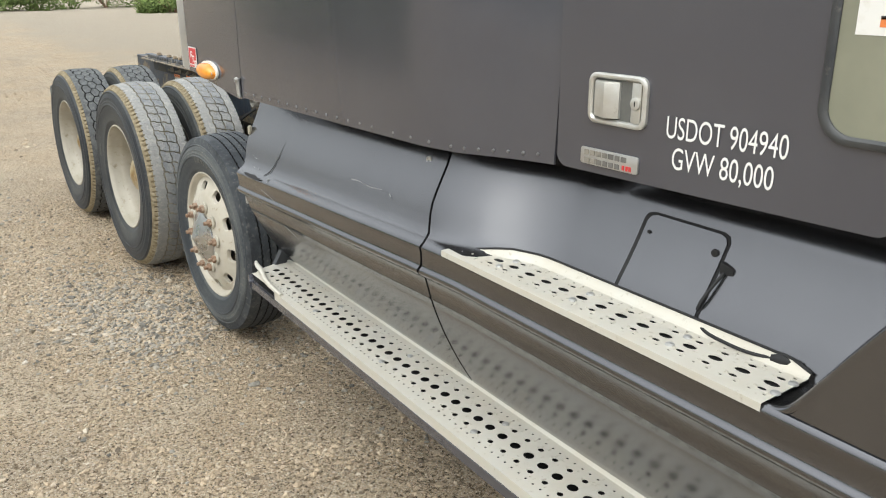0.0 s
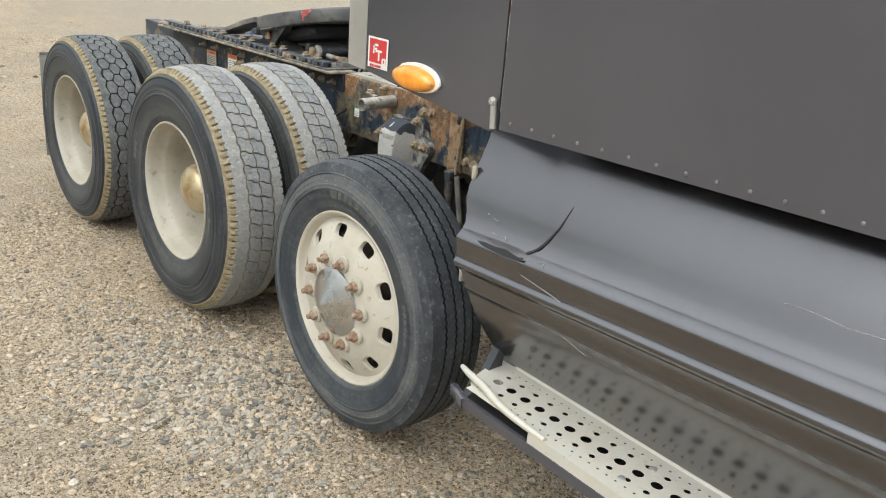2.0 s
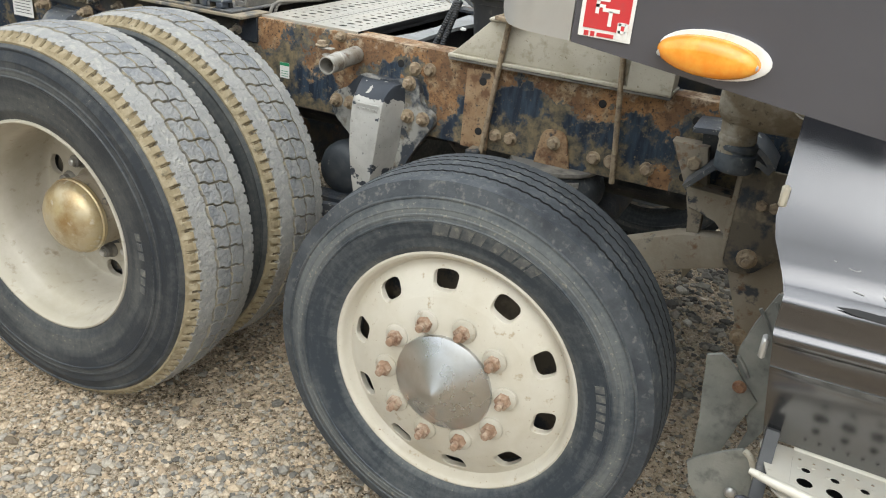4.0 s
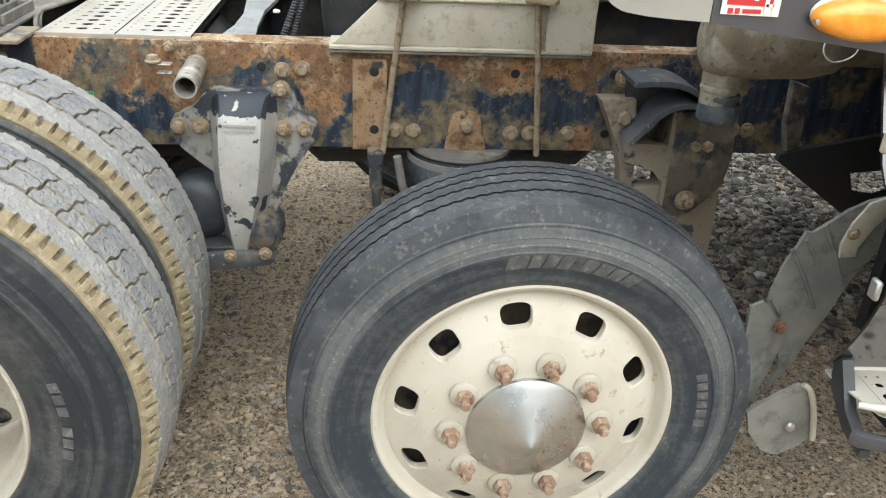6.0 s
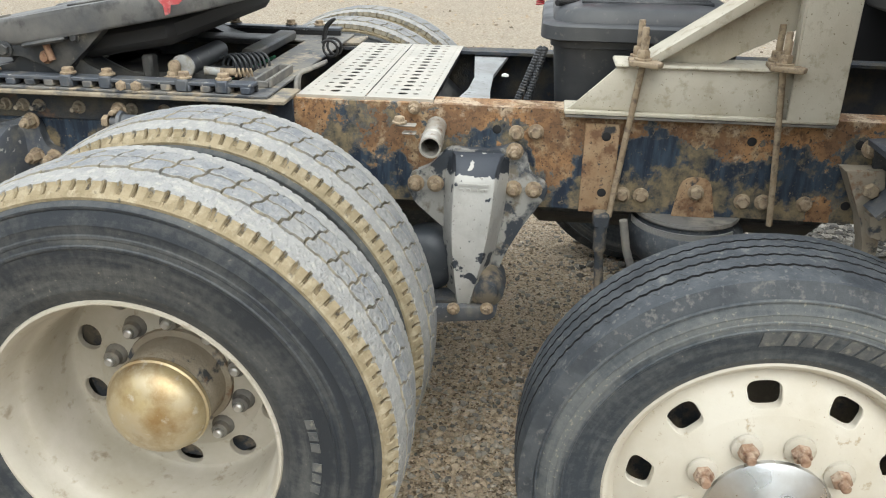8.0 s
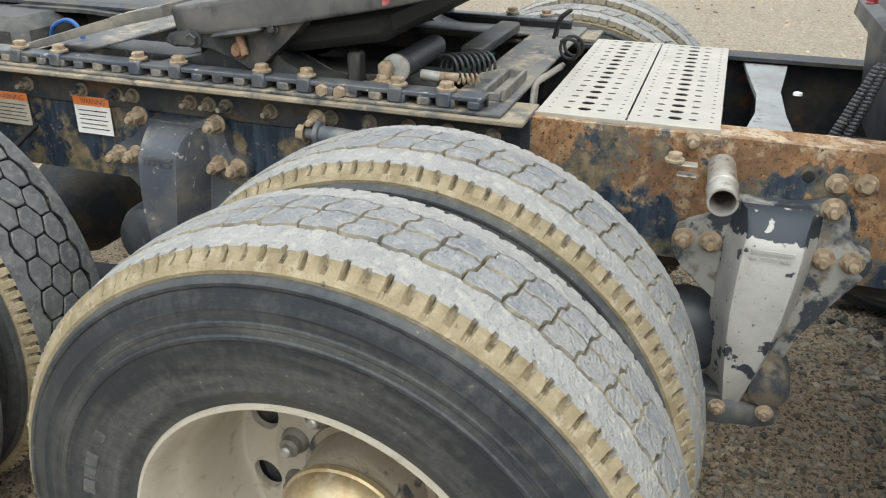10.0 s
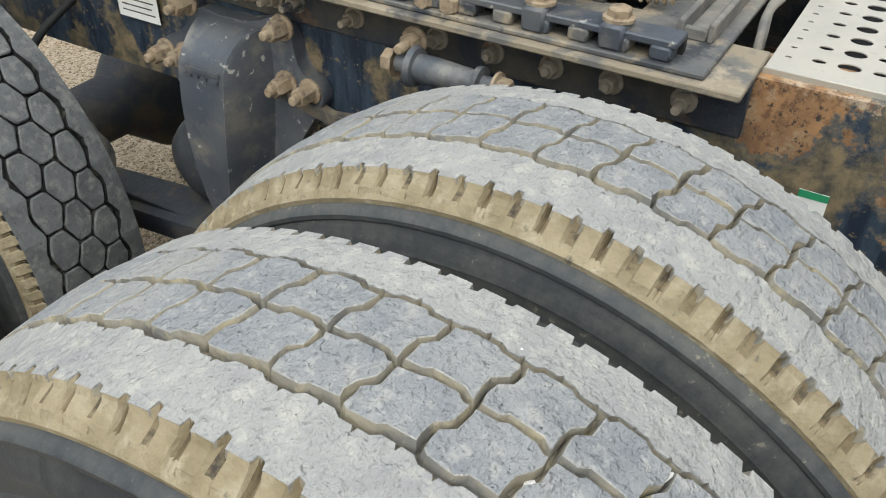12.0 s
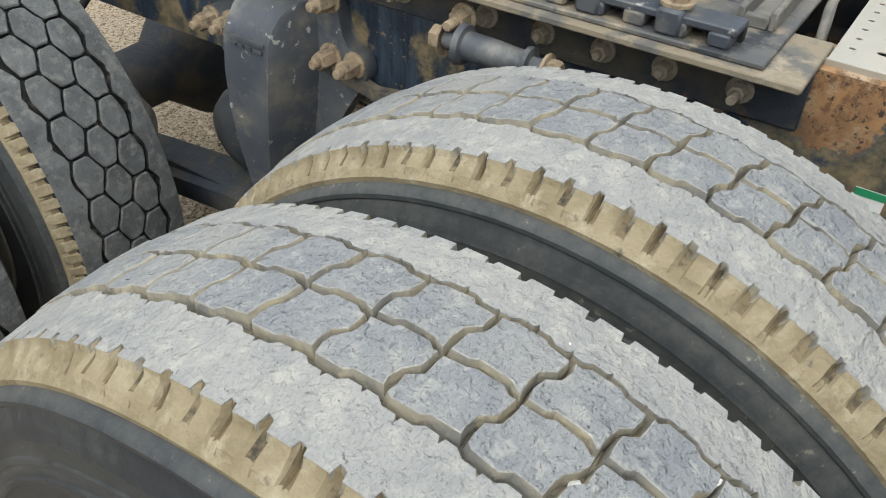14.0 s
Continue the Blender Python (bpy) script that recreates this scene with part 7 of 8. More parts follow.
flap_a = sheet("mud_flap", [(-0.717, 0.895), (-0.669, 0.883), (-0.63, 0.859), (-0.599, 0.826), (-0.572, 0.805), (-0.555, 0.805), (-0.528, 0.728), (-0.511, 0.664), (-0.511, 0.628), (-0.55, 0.567), (-0.573, 0.469), (-0.558, 0.389), (-0.588, 0.447), (-0.635, 0.579), (-0.691, 0.73), (-0.744, 0.811)], lambda y, z: -0.955 + 0.08 * (y + 0.6), FLAP, "torn worn grey rubber mud flap")
for (ya, za), (yb, zb) in (((-0.53, 0.766), (-0.614, 0.624)), ((-0.587, 0.824), (-0.66, 0.686)), ((-0.555, 0.790), (-0.595, 0.728)), ((-0.513, 0.645), (-0.545, 0.60))):
    pipe("flap_rib", [(-0.957 + 0.08 * (y + 0.6), y, z) for y, z in ((ya, za), (ya * 0.45 + yb * 0.55, za * 0.5 + zb * 0.5), (yb, zb))], 0.0040, FLAP, parent=flap_a)
flap_b = sheet("mud_flap", [(-0.453, 0.644), (-0.483, 0.653), (-0.502, 0.637), (-0.535, 0.597), (-0.574, 0.552), (-0.553, 0.497), (-0.515, 0.342), (-0.478, 0.365), (-0.47, 0.485), (-0.461, 0.554)], lambda y, z: -0.975 - 0.20 * (y + 0.5), FLAP, "torn worn grey rubber mud flap")
low_flap = sheet("mud_flap", [(-0.471, 0.41), (-0.515, 0.451), (-0.572, 0.488), (-0.592, 0.48), (-0.618, 0.409), (-0.631, 0.343), (-0.61, 0.314), (-0.56, 0.289), (-0.526, 0.302), (-0.486, 0.355)], lambda y, z: -1.05 + 0.05 * (y + 0.55), FLAP, "torn rounded scrap of mud flap")
bm = bmesh.new()
lathe(bm, [(-1.060, 0.013), (-1.064, 0.012), (-1.067, 0.008), (-1.068, 0.002)], 16, centre=(0, -0.572, 0.379))
part("flap_bolt", bm, BRUSHED, low_flap)
pipe("frayed_edge", smooth_path([(-1.056, -0.575, 0.490), (-1.060, -0.592, 0.478), (-1.062, -0.612, 0.43), (-1.064, -0.622, 0.385), (-1.064, -0.630, 0.345)], 6), 0.007, BEIGE, "frayed pale cord edge", parent=low_flap)
plate("flap_bracket", [(-0.702, 0.904), (-0.656, 0.886), (-0.63, 0.839), (-0.617, 0.791), (-0.623, 0.76), (-0.657, 0.763), (-0.654, 0.784), (-0.674, 0.827), (-0.711, 0.875)], "x", -0.980, -0.972, BEIGE, "bent grey steel strap", 0.002)
bolt((-0.980, -0.636, 0.818), (-1, 0, 0), 0.010, 0.008)
bolt((-0.982, -0.532, 0.591), (-1, 0, 0), 0.011, 0.008, 0.0, RUST)
block("skirt_clip", (-1.174, -0.522, 1.062), (-1.158, -0.508, 1.100), BEIGE, "pale clip on the skirt's edge")
block("skirt_clip", (-1.222, -0.556, 0.798), (-1.195, -0.544, 0.838), BRUSHED, "small pale metal clip")
plate("support_bracket", [(-0.634, 0.840), (-0.640, 0.856), (-0.70, 0.87), (-1.1, 0.95), (-1.1, 0.85), (-0.93, 0.825), (-0.90, 0.815), (-0.83, 0.812), (-0.85, 0.755), (-0.92, 0.745), (-1.05, 0.80), (-1.05, 0.60), (-0.90, 0.66), (-0.802, 0.725)], "x", -0.62, -0.60, BLACK, "black bracket under the cab", 0.002)
plate("cab_mount", [(-0.633, 1.035), (-0.675, 1.022), (-0.690, 0.87), (-0.655, 0.86), (-0.640, 0.93)], "x", -0.612, -0.585, DIRT_DARK, "dirty upright cab mount", 0.004)
# unseen far sheet and tank, added to keep light out under the cab
block("shade_backing", (0.985, -3.8, 0.34), (1.015, -0.66, 1.26), BLACK, "", 0)
block("added_tank", (0.50, -3.6, 0.55), (0.97, -0.95, 1.15), GREASY, "", 0.06)
block("added_tank", (-0.97, -3.6, 0.60), (-0.55, -0.95, 1.15), GREASY, "", 0.06)
plate("mud_flap", [(-1.17, 0.26), (-0.70, 0.26), (-0.70, 0.86), (-1.16, 0.86)], "y", 3.20, 3.21, FLAP, "hanging grey rear mud flap", 0.002)
pipe("flap_hanger", [(-1.15, 3.22, 0.86), (-0.42, 3.22, 0.86)], 0.016, GREASY)

# ---- sliding fifth wheel on the rails ----
Z0 = 1.047
TANSTRIP = mat("dust_caked_base_strip", (0.25, 0.21, 0.15), 0.9, 0, [((0.13, 0.125, 0.115), 14, 0.53, 0.06, 8), ((0.33, 0.28, 0.205), 24, 0.58, 0.06, 8), ((0.05, 0.052, 0.058), 10, 0.62, 0.04, 8)], [(120, 0.4, 0.003)])
for s in (-1, 1):
    q = lambda x0, y0, z0, x1, y1, z1: ((min(s * x0, s * x1), y0, z0), (max(s * x0, s * x1), y1, z1))
    end = 3.0 if s < 0 else 2.36
    block("slide_base", *q(0.508, 1.148, Z0, 0.36, end + 0.05, Z0 + 0.010), TANSTRIP, "dusty steel base strip", 0.002)
    block("slide_plate", *q(0.494, 1.195, Z0 + 0.0102, 0.33, end, Z0 + 0.018), SLIDE, "dusty steel slide plate", 0.002)
    block("rack_bar", *q(0.484, 1.235, Z0 + 0.034, 0.440, end, Z0 + 0.044), NAVY, "pocketed steel rack bar", 0.002)
    # black strip in place of the shade inside the rack's pockets
    block("pocket_shade", *q(0.452, 1.235, Z0 + 0.018, 0.440, end, Z0 + 0.034), BLACK, "", 0)
    n = int((end - 1.235) / 0.0525)
    for i in range(n):
        y = 1.24 + 0.0525 * i
        block("rack_post", *q(0.486, y, Z0 + 0.018, 0.453, y + 0.027, Z0 + 0.036), SLIDE if i % 3 else NAVY, "", 0.003)
    for y in (1.315, 1.419, 1.624, 1.730, 1.938, 2.043, 2.262, 2.375, 2.50, 2.72):
        if y > end:
            continue
        block("clamp_block", *q(0.490, y - 0.016, Z0 + 0.018, 0.446, y + 0.016, Z0 + 0.050), NAVY, "", 0.004)
        bolt((s * 0.466, y, Z0 + 0.050), (0, 0, 1), 0.0150, 0.012, 0.0, DUSTY_BOLT, True, y * 5)
for y in (1.54, 1.58):
    bolt((-0.482, y, Z0 + 0.028), (-1, 0, 0), 0.014, 0.012, 0.0, DUSTY_BOLT, False)
block("slide_cross", (-0.33, 1.195, Z0 + 0.0102), (0.33, 1.33, Z0 + 0.018), SLIDE, "dusty steel cross plate", 0.002)
block("slide_cross", (-0.33, 2.32, Z0 + 0.0102), (0.33, 2.46, Z0 + 0.018), SLIDE, "", 0.002)
for lo, hi in (((-0.40, 1.213, Z0 + 0.018), (-0.205, 1.222, Z0 + 0.042)), ((-0.40, 1.252, Z0 + 0.018), (-0.205, 1.261, Z0 + 0.042)), ((-0.40, 1.222, Z0 + 0.018), (-0.390, 1.252, Z0 + 0.034)), ((-0.215, 1.222, Z0 + 0.018), (-0.205, 1.252, Z0 + 0.042)), ((-0.39, 1.222, Z0 + 0.018), (-0.215, 1.252, Z0 + 0.024))):
    block("stop_casting", lo, hi, DUSTSTEEL, "", 0.002)
for y, st in ((2.560, 1), (2.412, 1), (2.250, 1), (2.150, 1), (2.103, 1), (1.946, 1), (1.896, 1), (1.851, 1), (1.738, 1), (1.591, 0), (1.50, 0), (1.41, 0), (1.324, 0), (1.226, 1)):
    bolt((-0.428, y, 0.999), (-1, 0, 0), 0.0130, 0.016, 0.018 if st else 0.004, DIRT, True, y * 5)
block("side_angle", (-0.4285, 1.15, 0.965), (-0.4205, 3.0, Z0 - 0.0005), RAIL_DARK, "dirty rail angle below the slide", 0.002)

# links and bushings
DUSTCYL_LIGHT = mat("dusty_blue_grey_steel", (0.085, 0.095, 0.11), 0.65, 0.2, [((0.22, 0.215, 0.20), 12, 0.53, 0.1, 8), ((0.06, 0.065, 0.075), 20, 0.6, 0.06, 8)], [(140, 0.2, 0.002)])
bm = bmesh.new()
lathe(bm, [(1.455, 0.013), (1.475, 0.013), (1.476, 0.024), (1.484, 0.024), (1.486, 0.017), (1.545, 0.020), (1.575, 0.020), (1.577, 0.027), (1.585, 0.030), (1.587, 0.013), (1.61, 0.013)], 24, "y", (-0.505, 0, 0.985))
part("link_bushing", bm, DUSTCYL_LIGHT, truck, "grey link bushing with washers")
bolt((-0.505, 1.61, 0.985), (0, 1, 0), 0.017, 0.018, 0.0)
bolt((-0.505, 1.455, 0.985), (0, -1, 0), 0.017, 0.018, 0.0)
bolt((-0.475, 1.60, 1.01), (-1, 0, 0), 0.015, 0.02, 0.02)
plate("rod_bracket", [(1.78, 0.83), (1.86, 0.86), (1.90, 0.84), (1.72, 0.80), (1.60, 0.83), (1.62, 0.86)], "x", -0.46, -0.44, DIRT_DARK, "", 0.004)

# fifth wheel
fifth = thing("fifth_wheel", (0, 1.68, 1.264), "greasy black fifth-wheel coupling tilted back on its slide", "fifth wheel")
fifth.parent = truck
fifth.rotation_euler = (radians(-10.5), 0, 0)
R5 = [(-0.10, -0.355), (-0.20, -0.352), (-0.30, -0.335), (-0.38, -0.295), (-0.435, -0.235), (-0.462, -0.15), (-0.468, -0.04), (-0.468, 0.14), (-0.452, 0.24), (-0.40, 0.315), (-0.30, 0.36), (-0.20, 0.40), (-0.11, 0.42), (-0.085, 0.37), (-0.055, 0.26), (-0.05, 0.10)]
outline = R5 + [(-a, b) for a, b in reversed(R5)]
bm = bmesh.new()
prism(bm, outline, "z", -0.066, 0.0, 0.010)
part("top_plate", bm, TOPPLATE, fifth, "greasy black coupling plate with a throat")
bm = bmesh.new()
box(bm, (-0.40, -0.20, -0.135), (0.40, 0.28, -0.064), 0.02)
part("rib_frame", bm, BLACK, fifth, "black ribbed underside")
ins = [(-0.10, -0.32), (-0.25, -0.31), (-0.34, -0.25), (-0.38, -0.05), (-0.34, 0.10), (-0.22, 0.14), (-0.15, 0.0)]
bm = bmesh.new()
prism(bm, ins + [(-a, b) for a, b in reversed(ins)], "z", 0.0, 0.006, 0.003)
part("wear_face", bm, TOPPLATE, fifth)
for s in (-1, 1):
    bm = bmesh.new()
    prism(bm, [(-0.06, -0.053), (0.30, -0.053), (0.32, -0.070), (0.295, -0.084), (0.20, -0.090), (0.15, -0.118), (0.125, -0.150), (0.100, -0.156), (0.075, -0.146), (0.02, -0.100), (-0.03, -0.075)], "x", min(s * 0.452, s * 0.41), max(s * 0.452, s * 0.41), 0.006)
    part("side_skirt", bm, GREASY, fifth)
    bm = bmesh.new()
    box(bm, (min(s * 0.482, s * 0.44), 0.055, -0.076), (max(s * 0.482, s * 0.44), 0.175, -0.064), 0.006)
    part("pin_cap", bm, GREASY, fifth)
    bm = bmesh.new()
    tube(bm, [(s * 0.460, 0.118, -0.075), (s * 0.463, 0.112, -0.118)], 0.009, 10)
    hexbolt(bm, (s * 0.452, 0.132, -0.108), (s, 0, 0), 0.013, 0.012)
    part("pivot_pin", bm, RUST, fifth, "rusty pivot pin")
    bm = bmesh.new()
    hexbolt(bm, (s * 0.456, 0.235, -0.072), (s, 0, 0), 0.015, 0.012)
    part("plate_bolt", bm, GREASY, fifth)
    bm = bmesh.new()
    hexbolt(bm, (s * 0.456, 0.035, -0.072), (s, 0, 0), 0.010, 0.008)
    part("plate_bolt", bm, GREASY, fifth)
bm = bmesh.new()
prism(bm, [(-0.226, -0.056), (-0.228, -0.034), (-0.215, -0.012), (-0.250, -0.009), (-0.296, -0.008), (-0.318, -0.006), (-0.306, -0.018), (-0.288, -0.024), (-0.268, -0.036), (-0.248, -0.034), (-0.240, -0.054)], "x", -0.4705, -0.4685)
FADED_RED = mat("faded_red_label", (0.42, 0.07, 0.075), 0.7, 0, [((0.50, 0.22, 0.21), 30, 0.54, 0.06, 8), ((0.12, 0.05, 0.05), 40, 0.6, 0.05, 8)])
part("red_label", bm, FADED_RED, fifth, "torn red label")
bm = bmesh.new()
tube(bm, [(-0.06, -0.34, -0.03), (-0.055, -0.375, -0.028), (-0.05, -0.41, -0.028)], 0.008, 8)
part("release_arm", bm, GREASY, fifth)
for s in (-1, 1):
    plate("trunnion", [(1.56, 1.066), (2.08, 1.066), (2.02, 1.082), (1.90, 1.105), (1.845, 1.15), (1.825, 1.19), (1.77, 1.19), (1.745, 1.15), (1.70, 1.11), (1.62, 1.08)], "x", min(s * 0.43, s * 0.34), max(s * 0.43, s * 0.34), GREASY, "greasy trunnion bracket", 0.006)
    plate("slide_foot", [(s * 0.34, 1.38), (s * 0.22, 1.38), (s * 0.22, 2.25), (s * 0.34, 2.25)], "z", Z0 + 0.018, Z0 + 0.034, GREASY, "", 0.003)
block("slide_floor", (-0.33, 1.60, 0.985), (0.33, 2.30, 1.0), GREASY, "", 0.003)
block("stop_lug", (-0.375, 1.545, Z0 + 0.018), (-0.335, 1.575, Z0 + 0.085), GREASY, "upright stop lug", 0.006)
block("guide_bar", (-0.33, 1.33, 0.99), (-0.29, 1.60, 1.02), GREASY)
block("cross_bar", (-0.05, 1.36, Z0 + 0.02), (0.33, 1.42, Z0 + 0.05), GREASY, "", 0.006)
for sd in (-1, 1):
    plate("ramp", [(1.99, 1.186), (1.99, 1.212), (2.10, 1.186), (2.44, 1.084), (2.44, 1.068), (2.10, 1.160)], "x", min(sd * 0.43, sd * 0.27), max(sd * 0.43, sd * 0.27), DUSTSTEEL, "dusty sloping ramp behind the coupling plate", 0.003)
bm = bmesh.new()
slope = lambda y: 1.186 - (y - 2.10) * 0.30 + 0.0025
bm.faces.new([bm.verts.new((x, y, slope(y))) for x, y in ((-0.40, 2.125), (-0.31, 2.105), (-0.29, 2.205), (-0.36, 2.225))])
bmesh.ops.solidify(bm, geom=bm.faces[:], thickness=0.001)
part("paper_scrap", bm, WHITE, truck, "white paper scrap lying on the ramp")

PALE_FIT = mat("dull_grey_fitting", (0.34, 0.345, 0.34), 0.65, 0.1, [((0.24, 0.22, 0.18), 40, 0.55, 0.1, 6)])
# air cylinder, coiled line and hoses
bm = bmesh.new()
lathe(bm, [(-0.372, 0.012), (-0.372, 0.024), (-0.366, 0.0295), (-0.350, 0.0295), (-0.348, 0.0285), (-0.12, 0.0285), (-0.115, 0.025), (-0.10, 0.022)], 32, centre=(0, 1.462, 1.105))
DUSTCYL = mat("dusty_navy_cylinder", (0.026, 0.031, 0.040), 0.5, 0, [((0.06, 0.063, 0.068), 9, 0.54, 0.14, 8), ((0.15, 0.142, 0.125), 40, 0.65, 0.05, 8)], [(140, 0.15, 0.002)])
cyl = part("air_cylinder", bm, DUSTCYL, truck, "black air cylinder with a pale end cap")
bm = bmesh.new()
lathe(bm, [(-0.376, 0.015), (-0.376, 0.028), (-0.374, 0.0310), (-0.364, 0.0310), (-0.362, 0.0290)], 32, centre=(0, 1.462, 1.105))
part("end_cap", bm, PALE_FIT, cyl)
bm = bmesh.new()
lathe(bm, [(1.068, 0.030), (1.072, 0.033), (1.080, 0.033), (1.083, 0.026), (1.084, 0.010)], 22, "z", (-0.402, 1.478, 0))
hexbolt(bm, (-0.402, 1.478, 1.083), (0, 0, 1), 0.014, 0.012)
box(bm, (-0.408, 1.462, 1.085), (-0.376, 1.490, 1.125), 0.008)
part("eye_bolt", bm, DUSTY_BOLT, cyl, "dusty brass eye bolt")
pipe("hose_fitting", [(-0.345, 1.415, 1.092), (-0.335, 1.375, 1.088)], 0.011, PALE_FIT)
pipe("hose_fitting", [(-0.335, 1.375, 1.088), (-0.325, 1.335, 1.087)], 0.010, DUSTY_BOLT)
pipe("coiled_hose", coil((-0.325, 1.335, 1.085), (-0.31, 1.295, 1.083), 0.010, 4), 0.003, DUSTY_BOLT)
pipe("coiled_hose", coil((-0.245, 1.392, 1.085), (-0.105, 1.330, 1.070), 0.030, 8, 18), 0.0038, PLASTIC, "black coiled air line")
pipe("coiled_hose", coil((-0.02, 1.16, 1.10), (0.06, 1.155, 1.10), 0.026, 2), 0.004, BLACK)
pipe("coiled_hose", smooth_path([(0.24, 1.245, 1.075), (0.235, 1.23, 1.13), (0.25, 1.205, 1.15), (0.27, 1.235, 1.12), (0.25, 1.24, 1.08)]), 0.005, BLACK)
pipe("green_line", smooth_path([(-0.25, 1.43, 1.03), (-0.1, 1.42, 1.03), (0.2, 1.40, 1.03)]), 0.005, GREEN)
pipe("blue_line", smooth_path([(-0.19, 2.545, 1.03), (-0.20, 2.525, 1.085), (-0.20, 2.475, 1.110), (-0.20, 2.44, 1.094), (-0.20, 2.42, 1.03)]), 0.006, BLUEHOSE, "blue air line")
for x, y in ((-0.33, 1.170), (-0.30, 1.172)):
    pipe("brake_line", smooth_path([(x, y, 0.98), (x, y, 1.05), (x + 0.05, y + 0.006, 1.075), (x + 0.15, y + 0.004, 1.07), (x + 0.3, y, 1.06)]), 0.006, DUSTSTEEL)
bm = bmesh.new()
box(bm, (0.10, 2.95, 0.80), (0.45, 3.35, 1.03), 0.04)
part("rear_gusset", bm, GREASY, truck)
plate("rear_fender", [(2.55, 1.022), (2.85, 1.038), (3.15, 1.036), (3.40, 0.994), (3.60, 0.952), (3.60, 0.942), (3.40, 0.982), (3.15, 1.024), (2.85, 1.026), (2.55, 1.010)], "x", 0.3, 0.75, GREASY, "", 0.002)

# labels on the rail
def warning_label(y0, y1, z0, z1, tone):
    lab = flat("warning_label", -0.4290, y0, y1, z0, z1, tone, truck)
    tagged(lab, "small warning label with an orange header")
    flat("orange_header", -0.4299, y0, y1, z1 - (z1 - z0) * 0.24, z1, ORANGE, lab)
    for i in range(5):
        z = z1 - (z1 - z0) * (0.36 + 0.12 * i)
        flat("print_line", -0.4299, y0 + 0.010 + 0.006 * (i % 2), y1 - 0.012, z - 0.0022, z, INK, lab)
    return lab


for y0, y1, z0, z1, tone in ((2.178, 2.283, 0.890, 0.983, WHITE), (2.425, 2.54, 0.89, 0.972, BEIGE)):
    lab = warning_label(y0, y1, z0, z1, tone)
    cu = bpy.data.curves.new("warning_word", "FONT")
    cu.body, cu.size = "WARNING", 1.0
    tmp = new("word_source", cu)
    bpy.context.view_layer.update()
    me = bpy.data.meshes.new_from_object(tmp.evaluated_get(bpy.context.evaluated_depsgraph_get()))
    bpy.data.objects.remove(tmp)
    co = np.empty(len(me.vertices) * 3)
    me.vertices.foreach_get("co", co)
    co = co.reshape(-1, 3)
    lo, hi = co.min(0), co.max(0)
    out = np.empty_like(co)
    out[:, 0] = -0.4308
    out[:, 1] = y1 - 0.022 - (co[:, 0] - lo[0]) / (hi[0] - lo[0]) * (y1 - y0 - 0.034)
    out[:, 2] = z1 - 0.017 + co[:, 1] * 0.0175
    me.vertices.foreach_set("co", out.ravel())
    me.materials.clear()
    me.materials.append(INK)
    me.update()
    part("lettering", me, INK, lab)
tag_lab = flat("paper_tag", -0.4215, 1.028, 1.064, 0.868, 0.918, WHITE, truck)
tagged(tag_lab, "small white and green paper tag")
flat("green_header", -0.4224, 1.028, 1.064, 0.908, 0.918, GREEN, tag_lab)
for i in range(3):
    flat("print_line", -0.4224, 1.032, 1.058, 0.890 - 0.008 * i, 0.8915 - 0.008 * i, GREEN, tag_lab)

# ---- plastic bin between the rails ----
bin_ = thing("storage_bin", (0, 0, 0), "black plastic lidded tub standing between the truck rails", "storage bin")
bm = bmesh.new()
rings = []
for z, g in ((0.965, 0.0), (1.0, 0.004), (1.17, 0.018), (1.172, 0.026), (1.19, 0.027)):
    rings.append([bm.verts.new((x, y, z)) for x, y in round_rect(-0.02, 0.255, 0.46 + 2 * g, 0.44 + 2 * g, 0.06)])
for p, q in zip(rings, rings[1:]):
    for i in range(len(p)):
        bm.faces.new((p[i], p[(i + 1) % len(p)], q[(i + 1) % len(p)], q[i]))
bm.faces.new(rings[0])
bm.faces.new(rings[-1])
part("tub", bm, PLASTIC, bin_)
bm = bmesh.new()
rings = []
for z, g in ((1.194, 0.028), (1.192, 0.048), (1.196, 0.053), (1.228, 0.050), (1.233, 0.044), (1.236, 0.022), (1.262, 0.012), (1.270, -0.002), (1.276, -0.04), (1.279, -0.06)):
    rings.append([bm.verts.new((x, y, z)) for x, y in round_rect(-0.02, 0.255, 0.46 + 2 * g, 0.44 + 2 * g, 0.07)])
for p, q in zip(rings, rings[1:]):
    for i in range(len(p)):
        bm.faces.new((p[i], p[(i + 1) % len(p)], q[(i + 1) % len(p)], q[i]))
bm.faces.new(rings[0])
bm.faces.new(rings[-1])
lid = part("lid", bm, PLASTIC, bin_, "black ribbed plastic lid")
for i in range(8):
    x = -0.19 + 0.045 * i
    bm = bmesh.new()
    box(bm, (x, 0.085, 1.272), (x + 0.014, 0.425, 1.284), 0.004)
    part("lid_rib", bm, PLASTIC, lid)
for dy in (0.0, 0.035):
    pipe("corrugated_hose", coil((-0.30, 0.62 - dy, 0.93), (-0.27, 0.525 - dy * 0.3, 1.17), 0.0055, 34, 8), 0.0048, PLASTIC, "black corrugated hose")
    pipe("corrugated_hose", [(-0.30, 0.62 - dy, 0.93), (-0.27, 0.525 - dy * 0.3, 1.17)], 0.0075, BLACK)

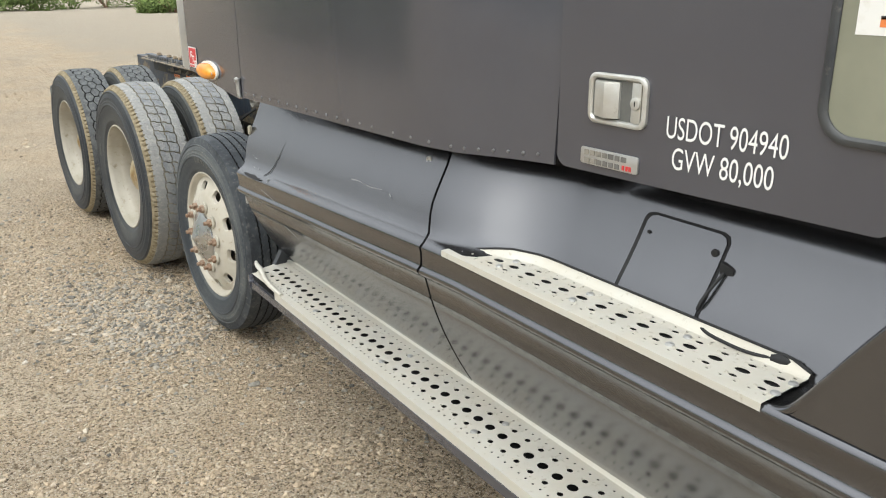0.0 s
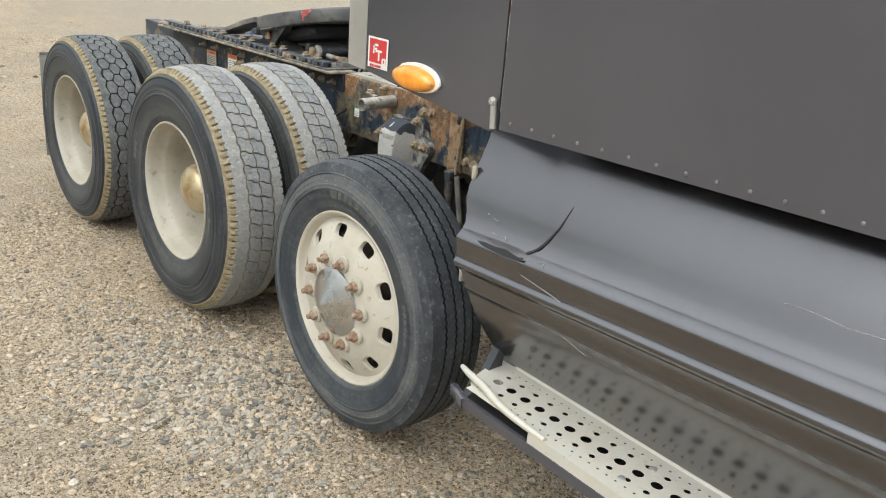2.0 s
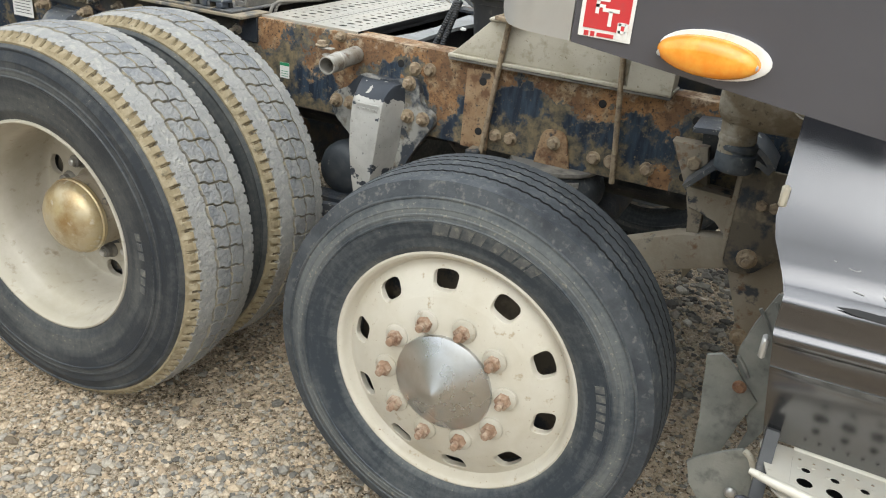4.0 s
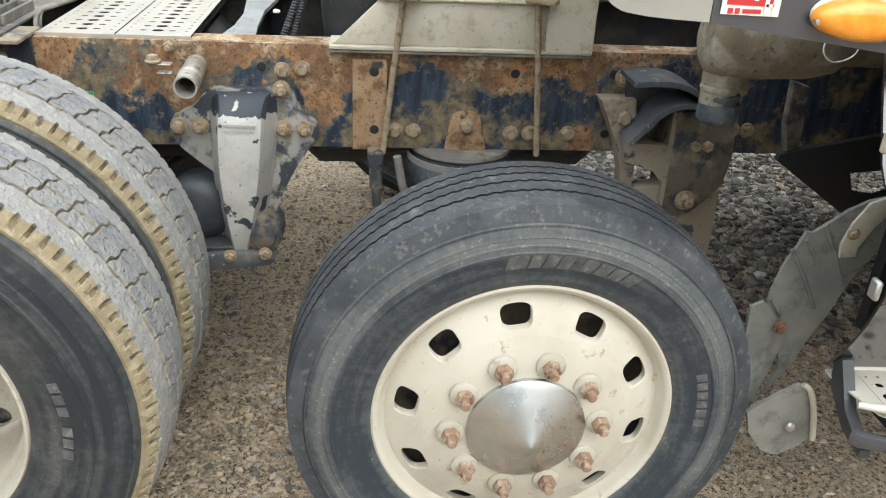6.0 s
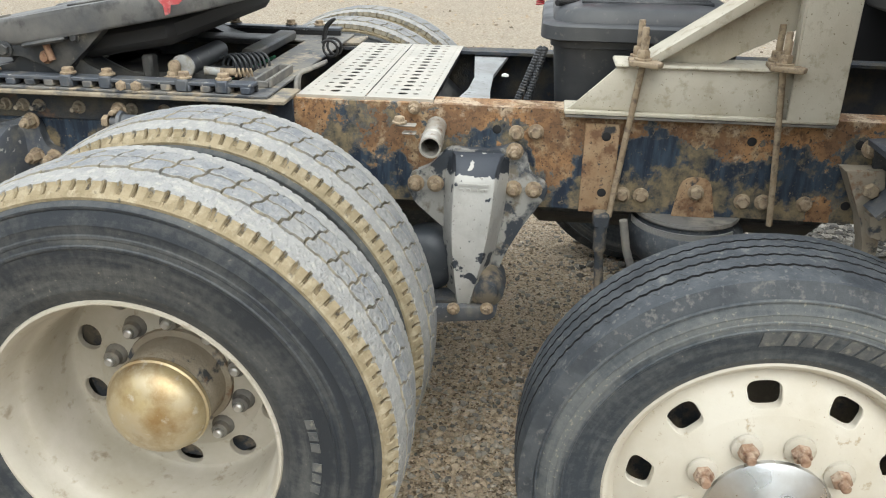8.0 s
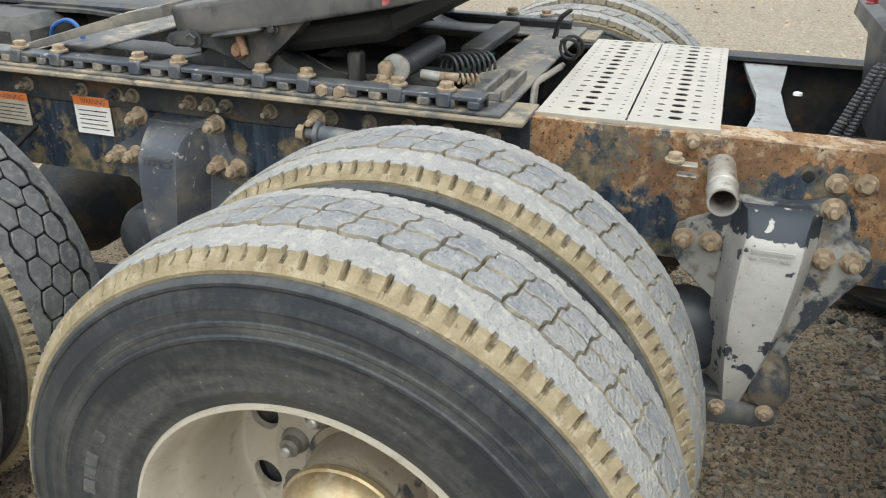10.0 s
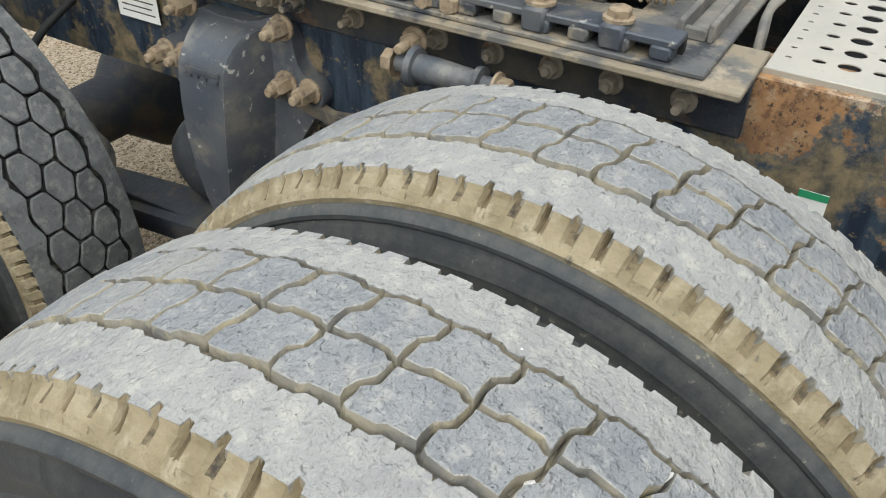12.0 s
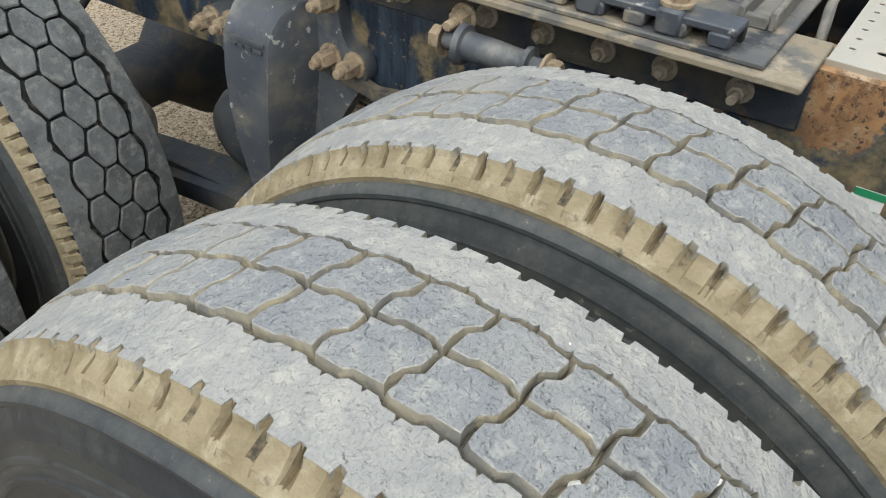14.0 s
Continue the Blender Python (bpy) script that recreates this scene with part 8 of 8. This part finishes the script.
# coiled air lines over the bin
red = [(-0.08, 0.535, 1.26), (-0.08, 0.535, 1.34)]
ys = [0.50, 0.445, 0.41, 0.375, 0.335, 0.29, 0.255, 0.22, 0.18, 0.14, 0.11]
for i, y in enumerate(ys):
    red.append((-0.08 + 0.03 * (i % 3 - 1), y, 1.30 if i % 2 == 0 else 1.43))
pipe("air_hose", smooth_path(red, 8), 0.0085, REDHOSE, "coiled red air hose")
red2 = [(0.06, 0.42, 1.47)] + [(0.06 + 0.02 * (i % 2), 0.40 - 0.045 * i, 1.275 if i % 2 == 0 else 1.47) for i in range(8)]
pipe("air_hose", smooth_path(red2, 8), 0.0085, REDHOSE, "coiled red air hose")
pipe("hose_spring", coil((-0.08, 0.535, 1.255), (-0.08, 0.535, 1.31), 0.0105, 9, 10), 0.0022, REDHOSE)
pipe("electric_coil", coil((-0.10, 0.33, 1.48), (-0.12, 0.335, 1.325), 0.022, 7), 0.0072, BLACK, "black coiled cable")
pipe("electric_coil", coil((-0.12, 0.335, 1.315), (-0.06, 0.18, 1.278), 0.024, 5), 0.0072, BLACK, "black coiled cable")
pipe("electric_cable", smooth_path([(-0.20, 0.49, 1.275), (-0.16, 0.45, 1.272), (-0.10, 0.40, 1.268), (-0.02, 0.36, 1.268)]), 0.008, BLACK, "black cable lying on the lid")

# ---- distant scrub ----
def leaf_mat():
    m = mat("scrub_leaves", (0.12, 0.17, 0.045), 0.8, 0, [((0.18, 0.22, 0.07), 1.5, 0.5, 0.15, 4), ((0.07, 0.11, 0.03), 4, 0.55, 0.12, 4)], spec=0.2)
    return m


LEAVES = leaf_mat()


def scrub(seed, cx, cy, w, h, count):
    """A low bush of many small leaves with a broken outline, on a few stems."""
    rnd = random.Random(seed)
    verts, faces = [], []
    blobs = [(rnd.uniform(-w, w) * 0.8, rnd.uniform(-w, w) * 0.5, rnd.uniform(0.2, 0.75) * h, rnd.uniform(0.25, 0.5)) for _ in range(9)]
    for _ in range(count):
        bx, by, bz, br = rnd.choice(blobs)
        d = Vector((rnd.gauss(0, 1), rnd.gauss(0, 1), rnd.gauss(0, 1))).normalized() * br * w * rnd.uniform(0.5, 1.05)
        p = Vector((cx + bx, cy + by, max(0.05, bz + d.z * h / w))) + Vector((d.x, d.y, 0))
        u = Vector((rnd.gauss(0, 1), rnd.gauss(0, 1), rnd.gauss(0, 1))).normalized()
        v = u.orthogonal().normalized()
        s = rnd.uniform(0.06, 0.14)
        i = len(verts)
        verts += [p - u * s, p + v * s * 0.4, p + u * s, p - v * s * 0.4]
        faces.append((i, i + 1, i + 2, i + 3))
    me = bpy.data.meshes.new("scrub")
    me.from_pydata([tuple(v) for v in verts], [], faces)
    me.materials.append(LEAVES)
    b = thing("bush", (0, 0, 0), "low green bush at the far edge of the lot", "bush", "far bushes")
    part("crown", me, LEAVES, b)
    bm = bmesh.new()
    for k in range(5):
        a = rnd.uniform(0, 6.28)
        tube(bm, [(cx, cy, -0.1), (cx + math.cos(a) * w * 0.2, cy + math.sin(a) * w * 0.2, h * 0.4), (cx + math.cos(a) * w * 0.5, cy + math.sin(a) * w * 0.5, h * 0.8)], 0.03, 6, taper=lambda t: 1 - 0.7 * t)
    part("trunk", bm, RUST, b)


for k, (x, y, w, h) in enumerate(((3.4, 41, 2.0, 1.1), (6.2, 42, 2.2, 1.3), (9.8, 43, 2.6, 1.5), (13.5, 44, 2.2, 1.6), (10.2, 34, 1.6, 0.7), (5.0, 52, 3.0, 1.4), (17.5, 40, 2.4, 1.6), (21, 42, 3, 1.8), (0, 60, 4, 1.6), (-8, 62, 4, 1.6), (27, 40, 3, 1.8))):
    scrub(20 + k, x, y, w, h, 2600)


# trees across the lot, mirrored in the paint
def tree(seed, x, y, h):
    """A tapered trunk with limbs and a crown of leaf clumps with gaps."""
    rnd = random.Random(seed)
    t = thing("tree", (x, y, 0), "leafy green tree at the edge of the lot", "tree", "far trees")
    bm = bmesh.new()
    tube(bm, [(0, 0, -0.2), (0.1, 0.05, h * 0.3), (0, 0.1, h * 0.7)], 0.16, 8, taper=lambda q: 1 - 0.7 * q)
    tips = []
    for k in range(9):
        a, z0 = rnd.uniform(0, 6.28), rnd.uniform(0.25, 0.6) * h
        tip = (math.cos(a) * h * 0.28, math.sin(a) * h * 0.28, z0 + h * rnd.uniform(0.1, 0.3))
        tube(bm, [(0, 0.05, z0), ((tip[0]) * 0.5, tip[1] * 0.5, z0 + h * 0.08), tip], 0.06, 6, taper=lambda q: 1 - 0.7 * q)
        tips.append(tip)
    part("trunk", bm, RUST, t)
    verts, faces = [], []
    for _ in range(1500):
        c = rnd.choice(tips)
        p = Vector(c) + Vector((rnd.gauss(0, 1), rnd.gauss(0, 1), rnd.gauss(0, 0.8))) * h * 0.10
        u = Vector((rnd.gauss(0, 1), rnd.gauss(0, 1), rnd.gauss(0, 1))).normalized()
        v, s, i = u.orthogonal().normalized(), rnd.uniform(0.12, 0.26), len(verts)
        verts += [p - u * s, p + v * s * 0.5, p + u * s, p - v * s * 0.5]
        faces.append((i, i + 1, i + 2, i + 3))
    me = bpy.data.meshes.new("crown")
    me.from_pydata([tuple(v) for v in verts], [], faces)
    me.materials.append(LEAVES)
    part("crown", me, LEAVES, t)


for k in range(16):
    tree(60 + k, -24 - 3 * (k % 3), -22 + 3.4 * k, 6.4 + (k * 7 % 5) * 0.5)
for k in range(9):
    scrub(90 + k, -8.6 - 0.55 * k - 0.7 * (k % 2), 9.5 + 1.9 * k, 1.6, 2.2 + 0.5 * (k * 5 % 3), 1500)
